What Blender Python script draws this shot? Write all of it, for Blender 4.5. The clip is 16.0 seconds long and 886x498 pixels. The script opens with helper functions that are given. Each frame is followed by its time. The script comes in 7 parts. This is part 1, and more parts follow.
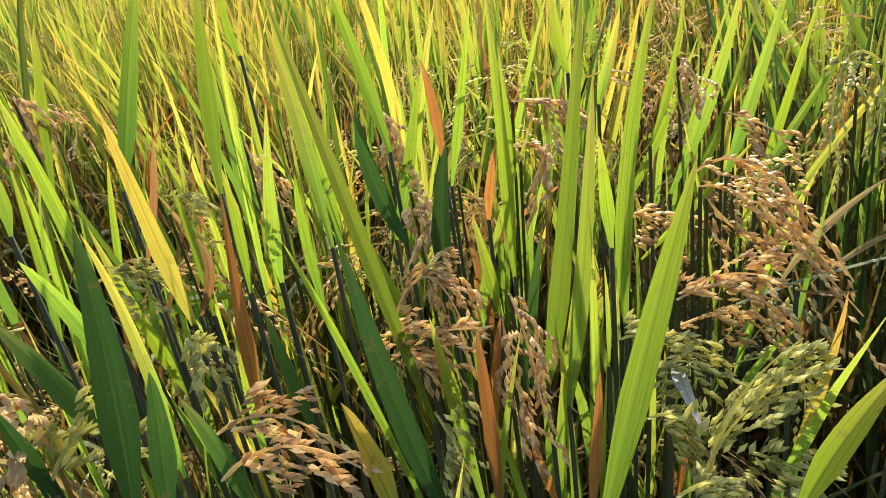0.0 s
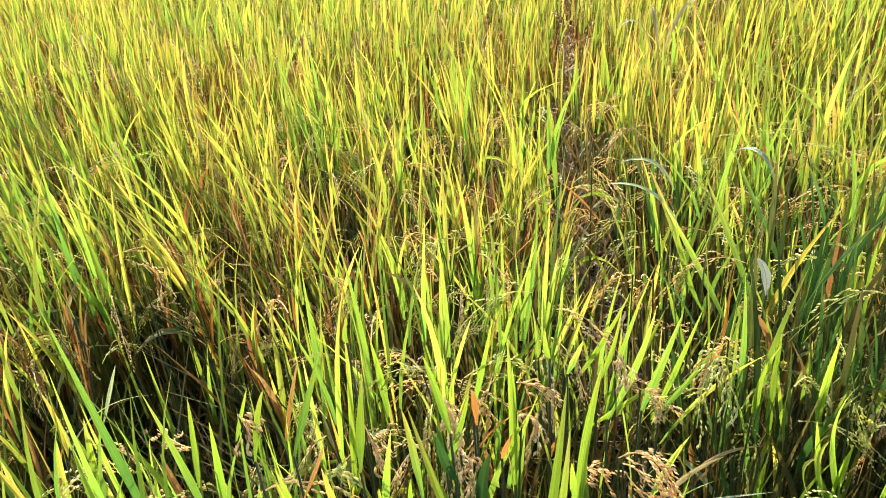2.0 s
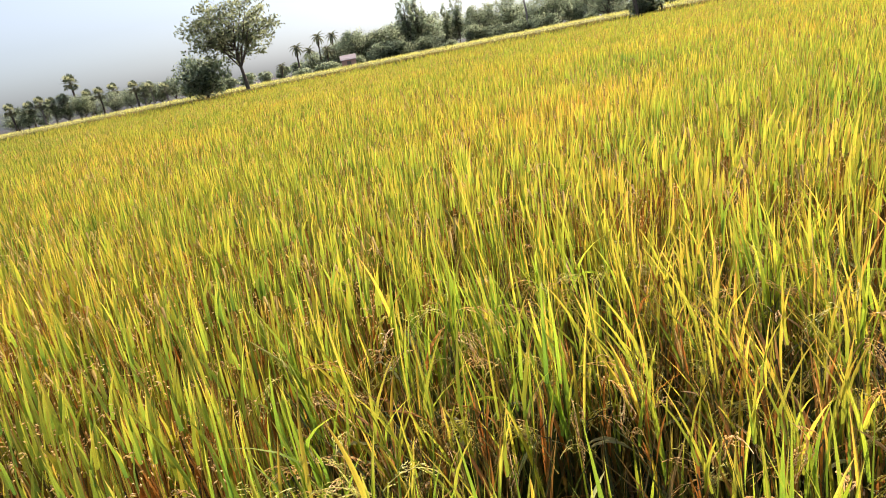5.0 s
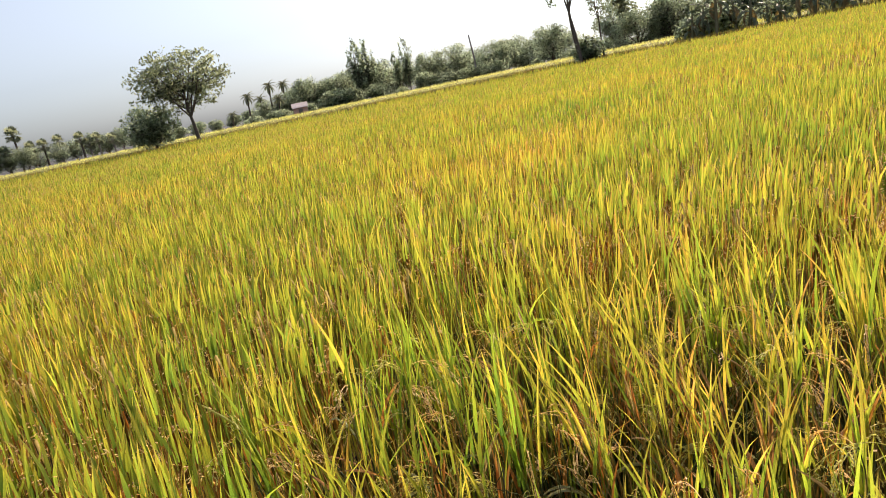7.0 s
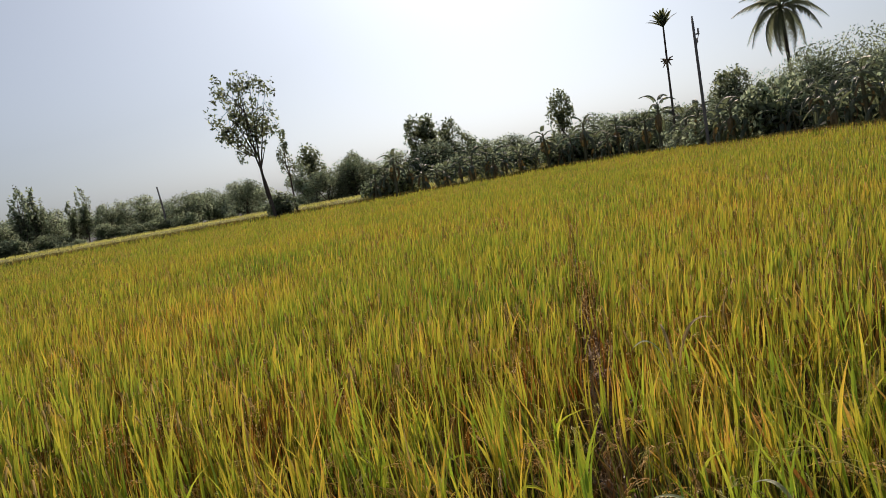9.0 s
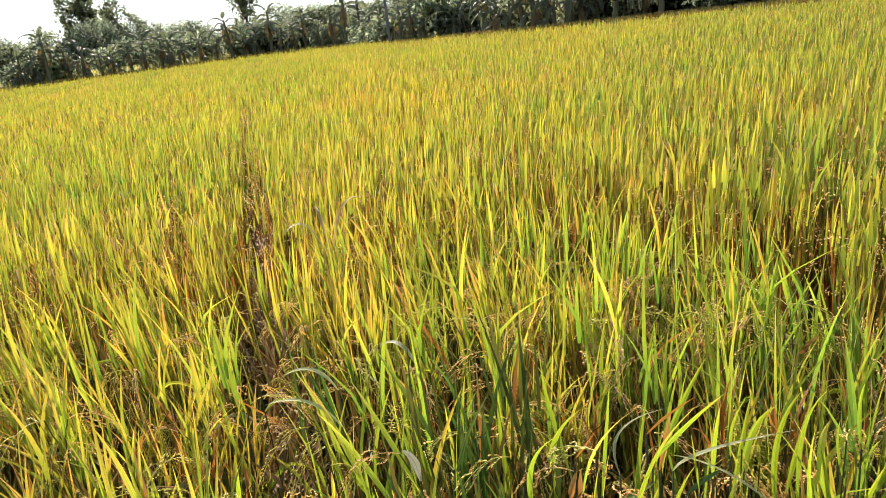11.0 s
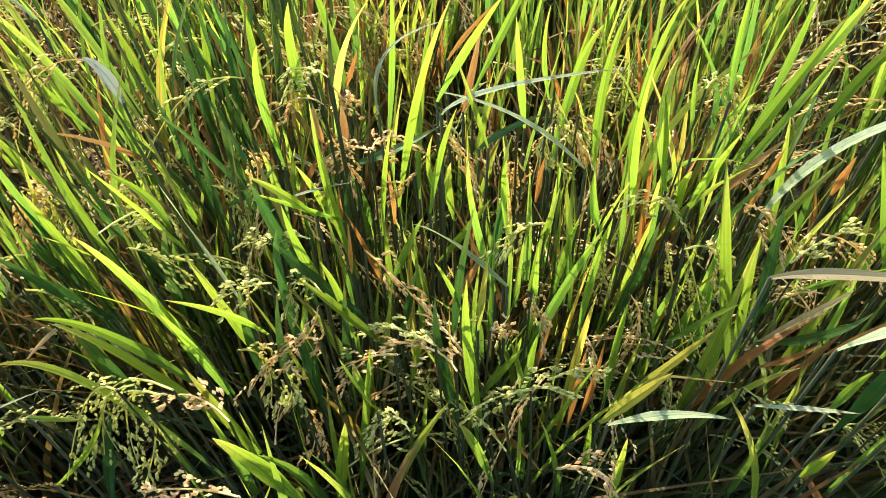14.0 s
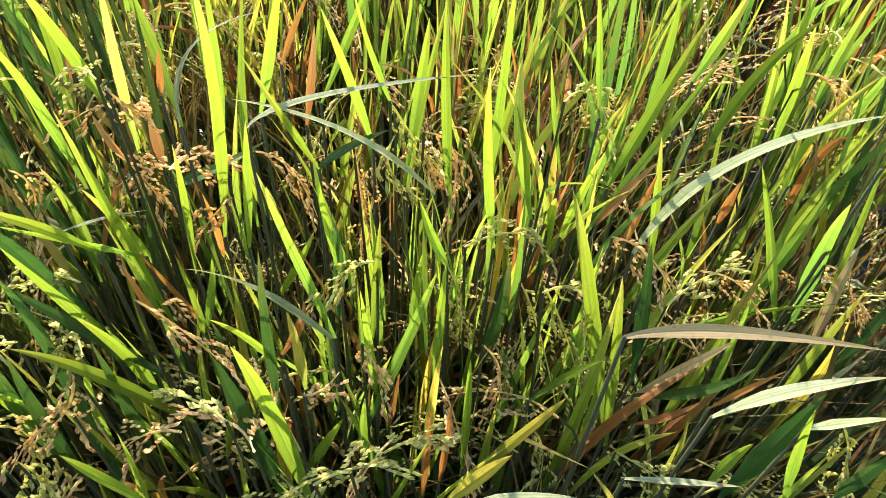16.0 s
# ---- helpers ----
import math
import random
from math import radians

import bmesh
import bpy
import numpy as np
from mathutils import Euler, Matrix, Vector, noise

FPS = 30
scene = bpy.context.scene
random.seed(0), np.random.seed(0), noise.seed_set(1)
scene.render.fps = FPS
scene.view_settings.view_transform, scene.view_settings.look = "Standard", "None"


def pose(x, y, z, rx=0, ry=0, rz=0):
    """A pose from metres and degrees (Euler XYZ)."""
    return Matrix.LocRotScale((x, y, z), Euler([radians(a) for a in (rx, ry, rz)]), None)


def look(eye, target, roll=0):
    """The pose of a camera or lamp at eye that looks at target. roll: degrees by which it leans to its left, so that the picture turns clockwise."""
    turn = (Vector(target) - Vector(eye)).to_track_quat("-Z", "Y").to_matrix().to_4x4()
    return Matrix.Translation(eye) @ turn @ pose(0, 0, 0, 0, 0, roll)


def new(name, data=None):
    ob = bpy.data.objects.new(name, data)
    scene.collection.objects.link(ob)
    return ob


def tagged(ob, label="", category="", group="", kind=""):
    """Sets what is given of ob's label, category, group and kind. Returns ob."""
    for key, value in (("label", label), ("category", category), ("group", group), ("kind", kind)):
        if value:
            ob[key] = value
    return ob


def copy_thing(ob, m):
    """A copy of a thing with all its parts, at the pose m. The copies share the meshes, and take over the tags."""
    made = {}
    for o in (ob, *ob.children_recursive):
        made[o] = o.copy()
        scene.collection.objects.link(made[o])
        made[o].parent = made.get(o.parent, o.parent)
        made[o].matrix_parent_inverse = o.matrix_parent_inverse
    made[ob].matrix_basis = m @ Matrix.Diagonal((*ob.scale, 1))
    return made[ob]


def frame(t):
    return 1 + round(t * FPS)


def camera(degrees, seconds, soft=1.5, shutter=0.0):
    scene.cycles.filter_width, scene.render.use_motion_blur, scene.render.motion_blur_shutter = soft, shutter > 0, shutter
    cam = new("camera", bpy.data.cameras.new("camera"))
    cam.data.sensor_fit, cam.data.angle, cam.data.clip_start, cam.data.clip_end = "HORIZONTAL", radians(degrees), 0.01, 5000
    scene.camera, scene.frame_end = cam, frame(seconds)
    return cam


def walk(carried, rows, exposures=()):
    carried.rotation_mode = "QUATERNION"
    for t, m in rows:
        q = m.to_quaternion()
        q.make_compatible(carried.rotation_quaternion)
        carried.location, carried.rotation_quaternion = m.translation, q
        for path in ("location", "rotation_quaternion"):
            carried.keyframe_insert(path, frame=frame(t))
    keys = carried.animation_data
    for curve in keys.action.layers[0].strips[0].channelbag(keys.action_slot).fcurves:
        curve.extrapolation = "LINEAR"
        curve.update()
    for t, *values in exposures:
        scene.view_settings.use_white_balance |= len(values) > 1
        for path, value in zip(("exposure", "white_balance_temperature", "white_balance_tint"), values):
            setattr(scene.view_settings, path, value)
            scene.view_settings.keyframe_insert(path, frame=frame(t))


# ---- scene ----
cam = camera(65.4, 16.0, soft=0.75)
PATH = [
    (0, (0.016, 0.069, 1.006), (-0.071, 1.882, 0.167), -8.7),
    (0.5, (0.017, 0.052, 1.122), (-0.117, 1.807, 0.173), -9.7),
    (1, (0.01, 0.034, 1.264), (-0.002, 1.757, 0.248), -11.3),
    (1.5, (-0.018, -0.036, 1.408), (-0.013, 1.674, 0.37), -5.6),
    (2, (-0.051, -0.1, 1.524), (0.013, 1.643, 0.544), -5.1),
    (2.5, (-0.064, -0.148, 1.596), (0.102, 1.667, 0.774), -3.3),
    (3, (-0.102, -0.209, 1.64), (0.009, 1.669, 0.961), -3.5),
    (3.5, (-0.113, -0.234, 1.672), (-0.151, 1.671, 1.066), -5.5),
    (4, (-0.152, -0.244, 1.684), (-0.505, 1.656, 1.169), -8.1),
    (4.5, (-0.183, -0.23, 1.663), (-0.888, 1.554, 1.099), -9.4),
    (5, (-0.201, -0.267, 1.682), (-1.14, 1.407, 1.118), -11.3),
    (7.5, (-0.147, -0.278, 1.724), (-0.904, 1.526, 1.311), -11.9),
    (8, (-0.106, -0.264, 1.73), (-0.75, 1.594, 1.37), -12.3),
    (8.5, (-0.045, -0.23, 1.732), (-0.371, 1.711, 1.375), -13.1),
    (9, (-0.016, -0.244, 1.748), (0.045, 1.744, 1.538), -10.0),
    (9.2, (-0.015, -0.253, 1.745), (0.194, 1.726, 1.547), -8.7),
    (11.3, (0.193, -0.172, 1.629), (1.047, 1.466, 0.862), -7.8),
    (11.5, (0.223, -0.164, 1.619), (1.093, 1.413, 0.748), -8.0),
    (12, (0.321, -0.106, 1.568), (1.232, 1.308, 0.485), -5.0),
    (12.5, (0.398, -0.093, 1.515), (1.174, 1.336, 0.351), -7.7),
    (13, (0.471, -0.086, 1.464), (1.045, 1.387, 0.239), -8.8),
    (13.5, (0.544, -0.068, 1.438), (1.047, 1.307, 0.075), -6.7),
    (14, (0.581, -0.005, 1.369), (1.186, 1.169, -0.133), -2.0),
    (14.5, (0.615, 0.03, 1.29), (1.398, 1.205, -0.127), 0.6),
    (15, (0.68, 0.05, 1.291), (1.513, 1.126, -0.174), 1.6),
    (15.5, (0.716, 0.054, 1.284), (1.55, 1.018, -0.256), 4.7),
    (16, (0.729, 0.037, 1.285), (1.516, 1.137, -0.189), 3.9),
]
walk(cam, [(t, look(eye, target, roll)) for t, eye, target, roll in PATH],
     [(0.0, 0.38, 6650, 12), (1.0, 0.66, 6600, 10), (2.0, 0.94, 6350, 6), (3.5, 0.98, 6300, 4), (4.2, 0.82, 6900, 13), (5.0, 0.6, 7600, 25), (7.5, 0.22, 7750, 25), (8.0, -0.04, 7700, 24), (8.5, -0.22, 7650, 25), (9.2, -0.86, 7500, 24), (11.3, 0.7, 7450, 20), (12.0, 0.8, 7150, 16), (12.5, 0.92, 6650, 10), (13.0, 0.96, 6150, 2), (14.2, 1.0, 6250, 7), (15.0, 0.96, 6400, 11), (16.0, 1.03, 6450, 12)])

# ---- world and sun ----
SUN_AZ, SUN_EL = radians(8), radians(38)
world = bpy.data.worlds.new("world")
scene.world = world
world.use_nodes = True
wn = world.node_tree
sky = wn.nodes.new("ShaderNodeTexSky")
sky.sky_type, sky.sun_disc = "NISHITA", False
sky.sun_elevation, sky.sun_rotation = SUN_EL, SUN_AZ
sky.air_density, sky.dust_density, sky.ozone_density = 1.0, 2.7, 2.2
soft_sky = wn.nodes.new("ShaderNodeHueSaturation")
soft_sky.inputs["Saturation"].default_value = 0.42
milky = wn.nodes.new("ShaderNodeMix")
milky.data_type, milky.blend_type = "RGBA", "MULTIPLY"
milky.inputs[0].default_value = 1.0
milky.inputs[7].default_value = (0.80, 1.05, 1.26, 1)
wn.links.new(sky.outputs[0], soft_sky.inputs["Color"])
wn.links.new(soft_sky.outputs[0], milky.inputs[6])
wn.links.new(milky.outputs[2], wn.nodes["Background"].inputs[0])
wn.nodes["Background"].inputs[1].default_value = 0.124
sun = new("sun", bpy.data.lights.new("sun", "SUN"))
sun.data.energy, sun.data.angle, sun.data.color = 5.0, radians(0.6), (1.0, 0.93, 0.80)
toward_sun = Vector((math.sin(SUN_AZ) * math.cos(SUN_EL), math.cos(SUN_AZ) * math.cos(SUN_EL), math.sin(SUN_EL)))
sun.matrix_world = look(toward_sun * 200, (0, 0, 0))


# ---- materials ----
class Nodes:
    """Short hand for one node tree."""

    def __init__(self, name):
        self.mat = bpy.data.materials.new(name)
        self.mat.use_nodes = True
        self.tree = self.mat.node_tree
        self.bsdf = self.tree.nodes["Principled BSDF"]
        self.out = self.tree.nodes["Material Output"]

    def add(self, kind, **inputs):
        node = self.tree.nodes.new("ShaderNode" + kind)
        for key, value in inputs.items():
            self.put(node, key, value)
        return node

    def put(self, node, key, value):
        socket = node.inputs[int(key[1:]) if key[0] == "i" and key[1:].isdigit() else key.replace("_", " ")]
        if isinstance(value, bpy.types.NodeSocket):
            self.tree.links.new(value, socket)
        else:
            socket.default_value = value

    def math(self, op, a, b=0.0, c=0.0):
        node = self.add("Math", i0=a, i1=b, i2=c)
        node.operation = op
        return node.outputs[0]

    def mix(self, fac, a, b, blend="MIX"):
        node = self.tree.nodes.new("ShaderNodeMix")
        node.data_type, node.blend_type = "RGBA", blend
        for index, value in ((0, fac), (6, a), (7, b)):
            if isinstance(value, bpy.types.NodeSocket):
                self.tree.links.new(value, node.inputs[index])
            else:
                node.inputs[index].default_value = value if index == 0 else (*value, 1)
        return node.outputs[2]

    def ramp(self, fac, stops):
        node = self.add("ValToRGB", Fac=fac)
        ramp = node.color_ramp
        while len(ramp.elements) < len(stops):
            ramp.elements.new(0.5)
        for element, (place, colour) in zip(ramp.elements, stops):
            element.position, element.color = place, (*colour, 1)
        return node.outputs[0]

    def noise(self, scale, detail=3.0, vector=None, rough=0.6):
        node = self.add("TexNoise", Scale=scale, Detail=detail, Roughness=rough)
        if vector is not None:
            self.put(node, "Vector", vector)
        return node.outputs["Fac"]

    def attribute(self, name):
        node = self.tree.nodes.new("ShaderNodeAttribute")
        node.attribute_name = name
        return node.outputs["Fac"]

    def bump(self, height, strength=0.3, distance=0.002):
        node = self.add("Bump", Height=height, Strength=strength, Distance=distance)
        return node.outputs[0]

    def position(self):
        return self.add("NewGeometry").outputs["Position"]


def blade_material(name, stops, island, patch=0.35, sheer=0.5, rough=0.42, gain=2.1, low=0.2, spread=0.6, tip=0.35, climb=0.22):
    """A grass-like leaf that lets the sun through, green at its foot and yellower towards its tip."""
    n = Nodes(name)
    if island:
        rnd = n.add("NewGeometry").outputs["Random Per Island"]
    else:
        rnd = n.add("ObjectInfo").outputs["Random"]
    along, across = n.attribute("along"), n.attribute("across")
    large = n.math("SUBTRACT", n.noise(0.45, 3.0, n.position()), 0.5)
    small = n.math("SUBTRACT", n.noise(5.0, 2.0, n.position()), 0.5)
    value = n.math("ADD", n.math("MULTIPLY_ADD", rnd, spread, low), n.math("MULTIPLY", large, patch * 2.0))
    value = n.math("ADD", value, n.math("MULTIPLY", small, patch))
    # Real yellowing up the blade, plus shaded feet under sunlit tips as colour.
    value = n.math("ADD", value, n.math("MULTIPLY", n.math("SUBTRACT", along, 0.55), climb))
    streak = n.add("CombineXYZ", X=n.math("MULTIPLY", across, 13.0), Y=n.math("MULTIPLY", along, 2.2), Z=n.math("MULTIPLY", rnd, 40.0))
    veins = n.noise(1.0, 3.0, streak.outputs[0])
    value = n.math("ADD", value, n.math("MULTIPLY", n.math("SUBTRACT", veins, 0.5), 0.42))
    colour = n.ramp(value, stops)
    dry_tip = n.add("MapRange", i0=n.math("ADD", along, n.math("MULTIPLY", n.math("SUBTRACT", rnd, 0.5), 0.3)), i1=0.74, i2=1.05)
    colour = n.mix(n.math("MULTIPLY", dry_tip.outputs[0], tip), colour, (0.46, 0.31, 0.11))
    # Random brightness per leaf, standing in for lit and unlit blades.
    lit_rnd = n.math("FRACT", n.math("MULTIPLY", rnd, 57.31))
    shade = n.math("MULTIPLY_ADD", lit_rnd, 0.55, 0.6)
    colour = n.mix(1.0, colour, n.add("CombineColor", Red=shade, Green=shade, Blue=shade).outputs[0], "MULTIPLY")
    ribs = n.noise(1.0, 2.0, n.add("CombineXYZ", X=n.math("MULTIPLY", across, 11.0), Y=n.math("MULTIPLY", along, 1.2), Z=n.math("MULTIPLY", rnd, 90.0)).outputs[0])
    groove = n.math("MULTIPLY_ADD", ribs, 1.1, 0.45)
    colour = n.mix(1.0, colour, n.add("CombineColor", Red=groove, Green=groove, Blue=groove).outputs[0], "MULTIPLY")
    rib = n.math("LESS_THAN", n.math("ABSOLUTE", across), 0.09)
    colour = n.mix(n.math("MULTIPLY", rib, 0.35), colour, (0.10, 0.15, 0.03))
    spots = n.noise(140.0, 2.0, n.position())
    colour = n.mix(n.math("MULTIPLY", n.math("GREATER_THAN", spots, 0.66), 0.35), colour, (0.20, 0.13, 0.05))
    lit = n.mix(1.0, colour, (gain, gain, gain * 0.8), "MULTIPLY")
    n.put(n.bsdf, "Base Color", colour)
    n.put(n.bsdf, "Roughness", rough)
    n.put(n.bsdf, "Specular IOR Level", 0.55)
    fine = n.noise(1.0, 1.0, n.add("CombineXYZ", X=n.math("MULTIPLY", across, 26.0), Y=n.math("MULTIPLY", along, 1.5)).outputs[0])
    n.put(n.bsdf, "Normal", n.bump(fine, 0.5, 0.0015))
    glow = n.add("BsdfTranslucent", Color=lit)
    both = n.add("MixShader", i0=sheer, i1=n.bsdf.outputs[0], i2=glow.outputs[0])
    n.tree.links.new(both.outputs[0], n.out.inputs[0])
    return n.mat


GREEN, LIME, YELLOW, ORANGE, TAN = (0.065, 0.185, 0.03), (0.19, 0.31, 0.04), (0.44, 0.37, 0.06), (0.50, 0.22, 0.07), (0.42, 0.27, 0.14)
GROWN = [(0.0, (0.06, 0.15, 0.028)), (0.28, (0.145, 0.255, 0.032)), (0.52, (0.25, 0.335, 0.036)), (0.78, (0.36, 0.36, 0.05)), (0.95, YELLOW), (1.0, ORANGE)]
FIELD = [(0.0, (0.08, 0.17, 0.03)), (0.3, (0.20, 0.27, 0.035)), (0.55, (0.32, 0.32, 0.042)), (0.8, (0.44, 0.335, 0.05)), (1.0, (0.50, 0.24, 0.06))]
LEAF = blade_material("rice_leaf", GROWN, False, 0.3, 0.45, 0.32, gain=2.1, low=0.34, spread=0.40, climb=0.5)
# Two tones of the rice leaf: sunlight and shade put into the colour.
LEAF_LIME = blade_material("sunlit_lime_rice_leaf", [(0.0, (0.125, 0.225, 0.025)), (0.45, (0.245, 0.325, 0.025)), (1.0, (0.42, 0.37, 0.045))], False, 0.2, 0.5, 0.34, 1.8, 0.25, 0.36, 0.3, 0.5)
LEAF_SHADED = blade_material("shaded_green_rice_leaf", [(0.0, (0.035, 0.10, 0.022)), (0.5, (0.075, 0.165, 0.03)), (1.0, (0.15, 0.24, 0.04))], False, 0.25, 0.25, 0.34, 1.7, 0.2, 0.4, 0.25, 0.5)
LEAF_YELLOW = blade_material("yellowing_rice_leaf", [(0.0, LIME), (0.35, YELLOW), (0.8, (0.52, 0.36, 0.05)), (1.0, ORANGE)], False, climb=0.6)
LEAF_DRY = blade_material("dry_rice_leaf", [(0.0, (0.55, 0.25, 0.06)), (0.5, (0.46, 0.17, 0.045)), (1.0, (0.42, 0.27, 0.13))], False, 0.2, 0.38, 0.6, 1.5)
LEAF_TAN = blade_material("straw_rice_leaf", [(0.0, (0.42, 0.26, 0.12)), (0.5, (0.60, 0.42, 0.22)), (1.0, (0.50, 0.40, 0.16))], False, 0.15, 0.35, 0.6, 1.3)
LEAF_WHITE = blade_material("bleached_rice_leaf", [(0.0, (0.62, 0.62, 0.55)), (1.0, (0.78, 0.77, 0.70))], False, 0.1, 0.3, 0.4, 1.0)
# Pale base colour carries the sky's sheen on arching leaves.
LEAF_SHEEN = blade_material("sheen_rice_leaf", [(0.0, (0.40, 0.46, 0.20)), (0.6, (0.54, 0.56, 0.31)), (1.0, (0.62, 0.59, 0.36))], False, 0.1, 0.3, 0.32, 1.3)
CROP = blade_material("rice_crop", FIELD, True, 0.55, 0.5, 0.5, 1.95, 0.36, 0.38, 0.65, 0.5)
CROP_NEAR = blade_material("slender_rice_leaves", GROWN, True, 0.45, 0.45, 0.5, 2.15, 0.36, 0.38, 0.35, 0.5)
LEAF_GOLD = blade_material("ripening_rice_leaf", FIELD, False, 0.35, 0.5, 0.45, 2.1, 0.28, 0.5, 0.35, 0.45)
# Dark stops put canopy shade into these leaves; orange stops are dry leaf.
CROP_LOW_SHADED = blade_material("shaded_lower_leaves", [(0.0, (0.04, 0.06, 0.014)), (0.35, (0.11, 0.095, 0.024)), (0.7, (0.34, 0.16, 0.04)), (1.0, (0.50, 0.17, 0.04))], True, 0.6, 0.35, 0.55, 1.6, 0.25, 0.65)
CROP_SHADED = blade_material("shaded_inner_leaves", [(0.0, (0.035, 0.07, 0.016)), (0.35, (0.085, 0.115, 0.022)), (0.72, (0.24, 0.15, 0.045)), (1.0, (0.40, 0.17, 0.045))], True, 0.25, 0.22, 0.55, 1.6, 0.05, 0.95)


def plain_material(name, dark, light, scale, rough=0.7, sheer=0.0, bump=0.3, distance=0.004, island=False, gain=1.6, cool=0.6):
    n = Nodes(name)
    grain = n.noise(scale, 5.0, n.position())
    wide = n.noise(scale * 0.13, 2.0, n.position())
    value = n.math("ADD", n.math("MULTIPLY", grain, 0.6), n.math("MULTIPLY", wide, 0.4))
    if island:
        rnd = n.add("NewGeometry").outputs["Random Per Island"]
        value = n.math("ADD", n.math("MULTIPLY", value, 0.5), n.math("MULTIPLY", rnd, 0.5))
    colour = n.ramp(value, [(0.28, dark), (0.72, light)])
    n.put(n.bsdf, "Base Color", colour)
    n.put(n.bsdf, "Roughness", rough)
    n.put(n.bsdf, "Normal", n.bump(grain, bump, distance))
    if sheer:
        lit = n.mix(1.0, colour, (gain, gain, gain * cool), "MULTIPLY")
        glow = n.add("BsdfTranslucent", Color=lit)
        both = n.add("MixShader", i0=sheer, i1=n.bsdf.outputs[0], i2=glow.outputs[0])
        n.tree.links.new(both.outputs[0], n.out.inputs[0])
    return n.mat


def mud_material():
    n = Nodes("wet_mud")
    grain, wide = n.noise(38.0, 6.0, n.position()), n.noise(2.2, 3.0, n.position())
    colour = n.ramp(n.math("ADD", n.math("MULTIPLY", grain, 0.5), n.math("MULTIPLY", wide, 0.5)), [(0.3, (0.012, 0.010, 0.008)), (0.7, (0.045, 0.033, 0.022))])
    n.put(n.bsdf, "Base Color", colour)
    n.put(n.bsdf, "Roughness", n.ramp(wide, [(0.36, (0.12,) * 3), (0.46, (0.75,) * 3)]))
    n.put(n.bsdf, "Normal", n.bump(grain, 0.5, 0.01))
    return n.mat


MUD = mud_material()
GRAIN = plain_material("ripe_grain", (0.50, 0.31, 0.14), (0.88, 0.73, 0.43), 300.0, 0.45, 0.4, 0.2, 0.0006, True, 1.7, 0.8)
EAR = plain_material("far_grain", (0.36, 0.24, 0.07), (0.56, 0.42, 0.15), 90.0, 0.8, 0.4, 0.2, 0.0006, True)
GRAIN_GREEN = plain_material("green_grain", (0.36, 0.35, 0.10), (0.80, 0.74, 0.34), 300.0, 0.45, 0.4, 0.2, 0.0006, True, 1.7, 0.7)
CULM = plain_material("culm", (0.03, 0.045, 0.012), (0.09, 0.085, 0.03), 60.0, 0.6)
BARK = plain_material("bark", (0.05, 0.038, 0.028), (0.16, 0.125, 0.095), 6.0, 0.85, 0, 0.7, 0.03)
BARK_PALE = plain_material("pale_bark", (0.16, 0.13, 0.10), (0.36, 0.32, 0.27), 3.0, 0.8, 0, 0.5, 0.02)
# Tree leaf tones lifted and greyed, with distance haze mixed into the colour.
FOLIAGE_HAZED = plain_material("hazed_tree_foliage", (0.115, 0.15, 0.092), (0.21, 0.245, 0.155), 0.6, 0.85, 0.68, 0.0, 0.01, True, 2.9, 1.02)
FOLIAGE_DRY = plain_material("sparse_foliage", (0.11, 0.135, 0.075), (0.20, 0.225, 0.125), 0.6, 0.8, 0.66, 0.0, 0.01, True, 2.5, 1.0)
FROND = plain_material("palm_frond", (0.10, 0.12, 0.08), (0.19, 0.205, 0.14), 0.7, 0.5, 0.6, 0.0, 0.01, False, 2.0, 0.85)
BANANA = plain_material("banana_leaf", (0.075, 0.10, 0.062), (0.155, 0.18, 0.115), 1.2, 0.48, 0.45, 0.2, 0.01, False, 1.7, 0.8)
BANANA_DRY = plain_material("dry_banana_leaf", (0.13, 0.09, 0.05), (0.30, 0.22, 0.12), 3.0, 0.7, 0.2)
STEM = plain_material("banana_stem", (0.07, 0.075, 0.03), (0.20, 0.17, 0.08), 5.0, 0.6)
TURF_PALE = plain_material("dry_bank_turf", (0.20, 0.20, 0.055), (0.38, 0.345, 0.115), 1.5, 0.85, 0, 0.8, 0.08)
TURF = plain_material("bund_turf", (0.035, 0.05, 0.018), (0.10, 0.11, 0.035), 1.5, 0.85, 0, 0.8, 0.08)
CONCRETE = plain_material("weathered_concrete", (0.13, 0.12, 0.11), (0.26, 0.24, 0.22), 9.0, 0.85)
METAL = plain_material("rusty_metal", (0.10, 0.075, 0.06), (0.22, 0.18, 0.15), 12.0, 0.55)
PORCELAIN = plain_material("porcelain", (0.35, 0.30, 0.26), (0.55, 0.50, 0.45), 20.0, 0.3)
LIMEWASH = plain_material("pale_sheet", (0.60, 0.47, 0.44), (0.80, 0.70, 0.66), 2.0, 0.6)
ORANGE_PAINT = plain_material("orange_sheet", (0.46, 0.25, 0.18), (0.62, 0.40, 0.32), 2.5, 0.7)


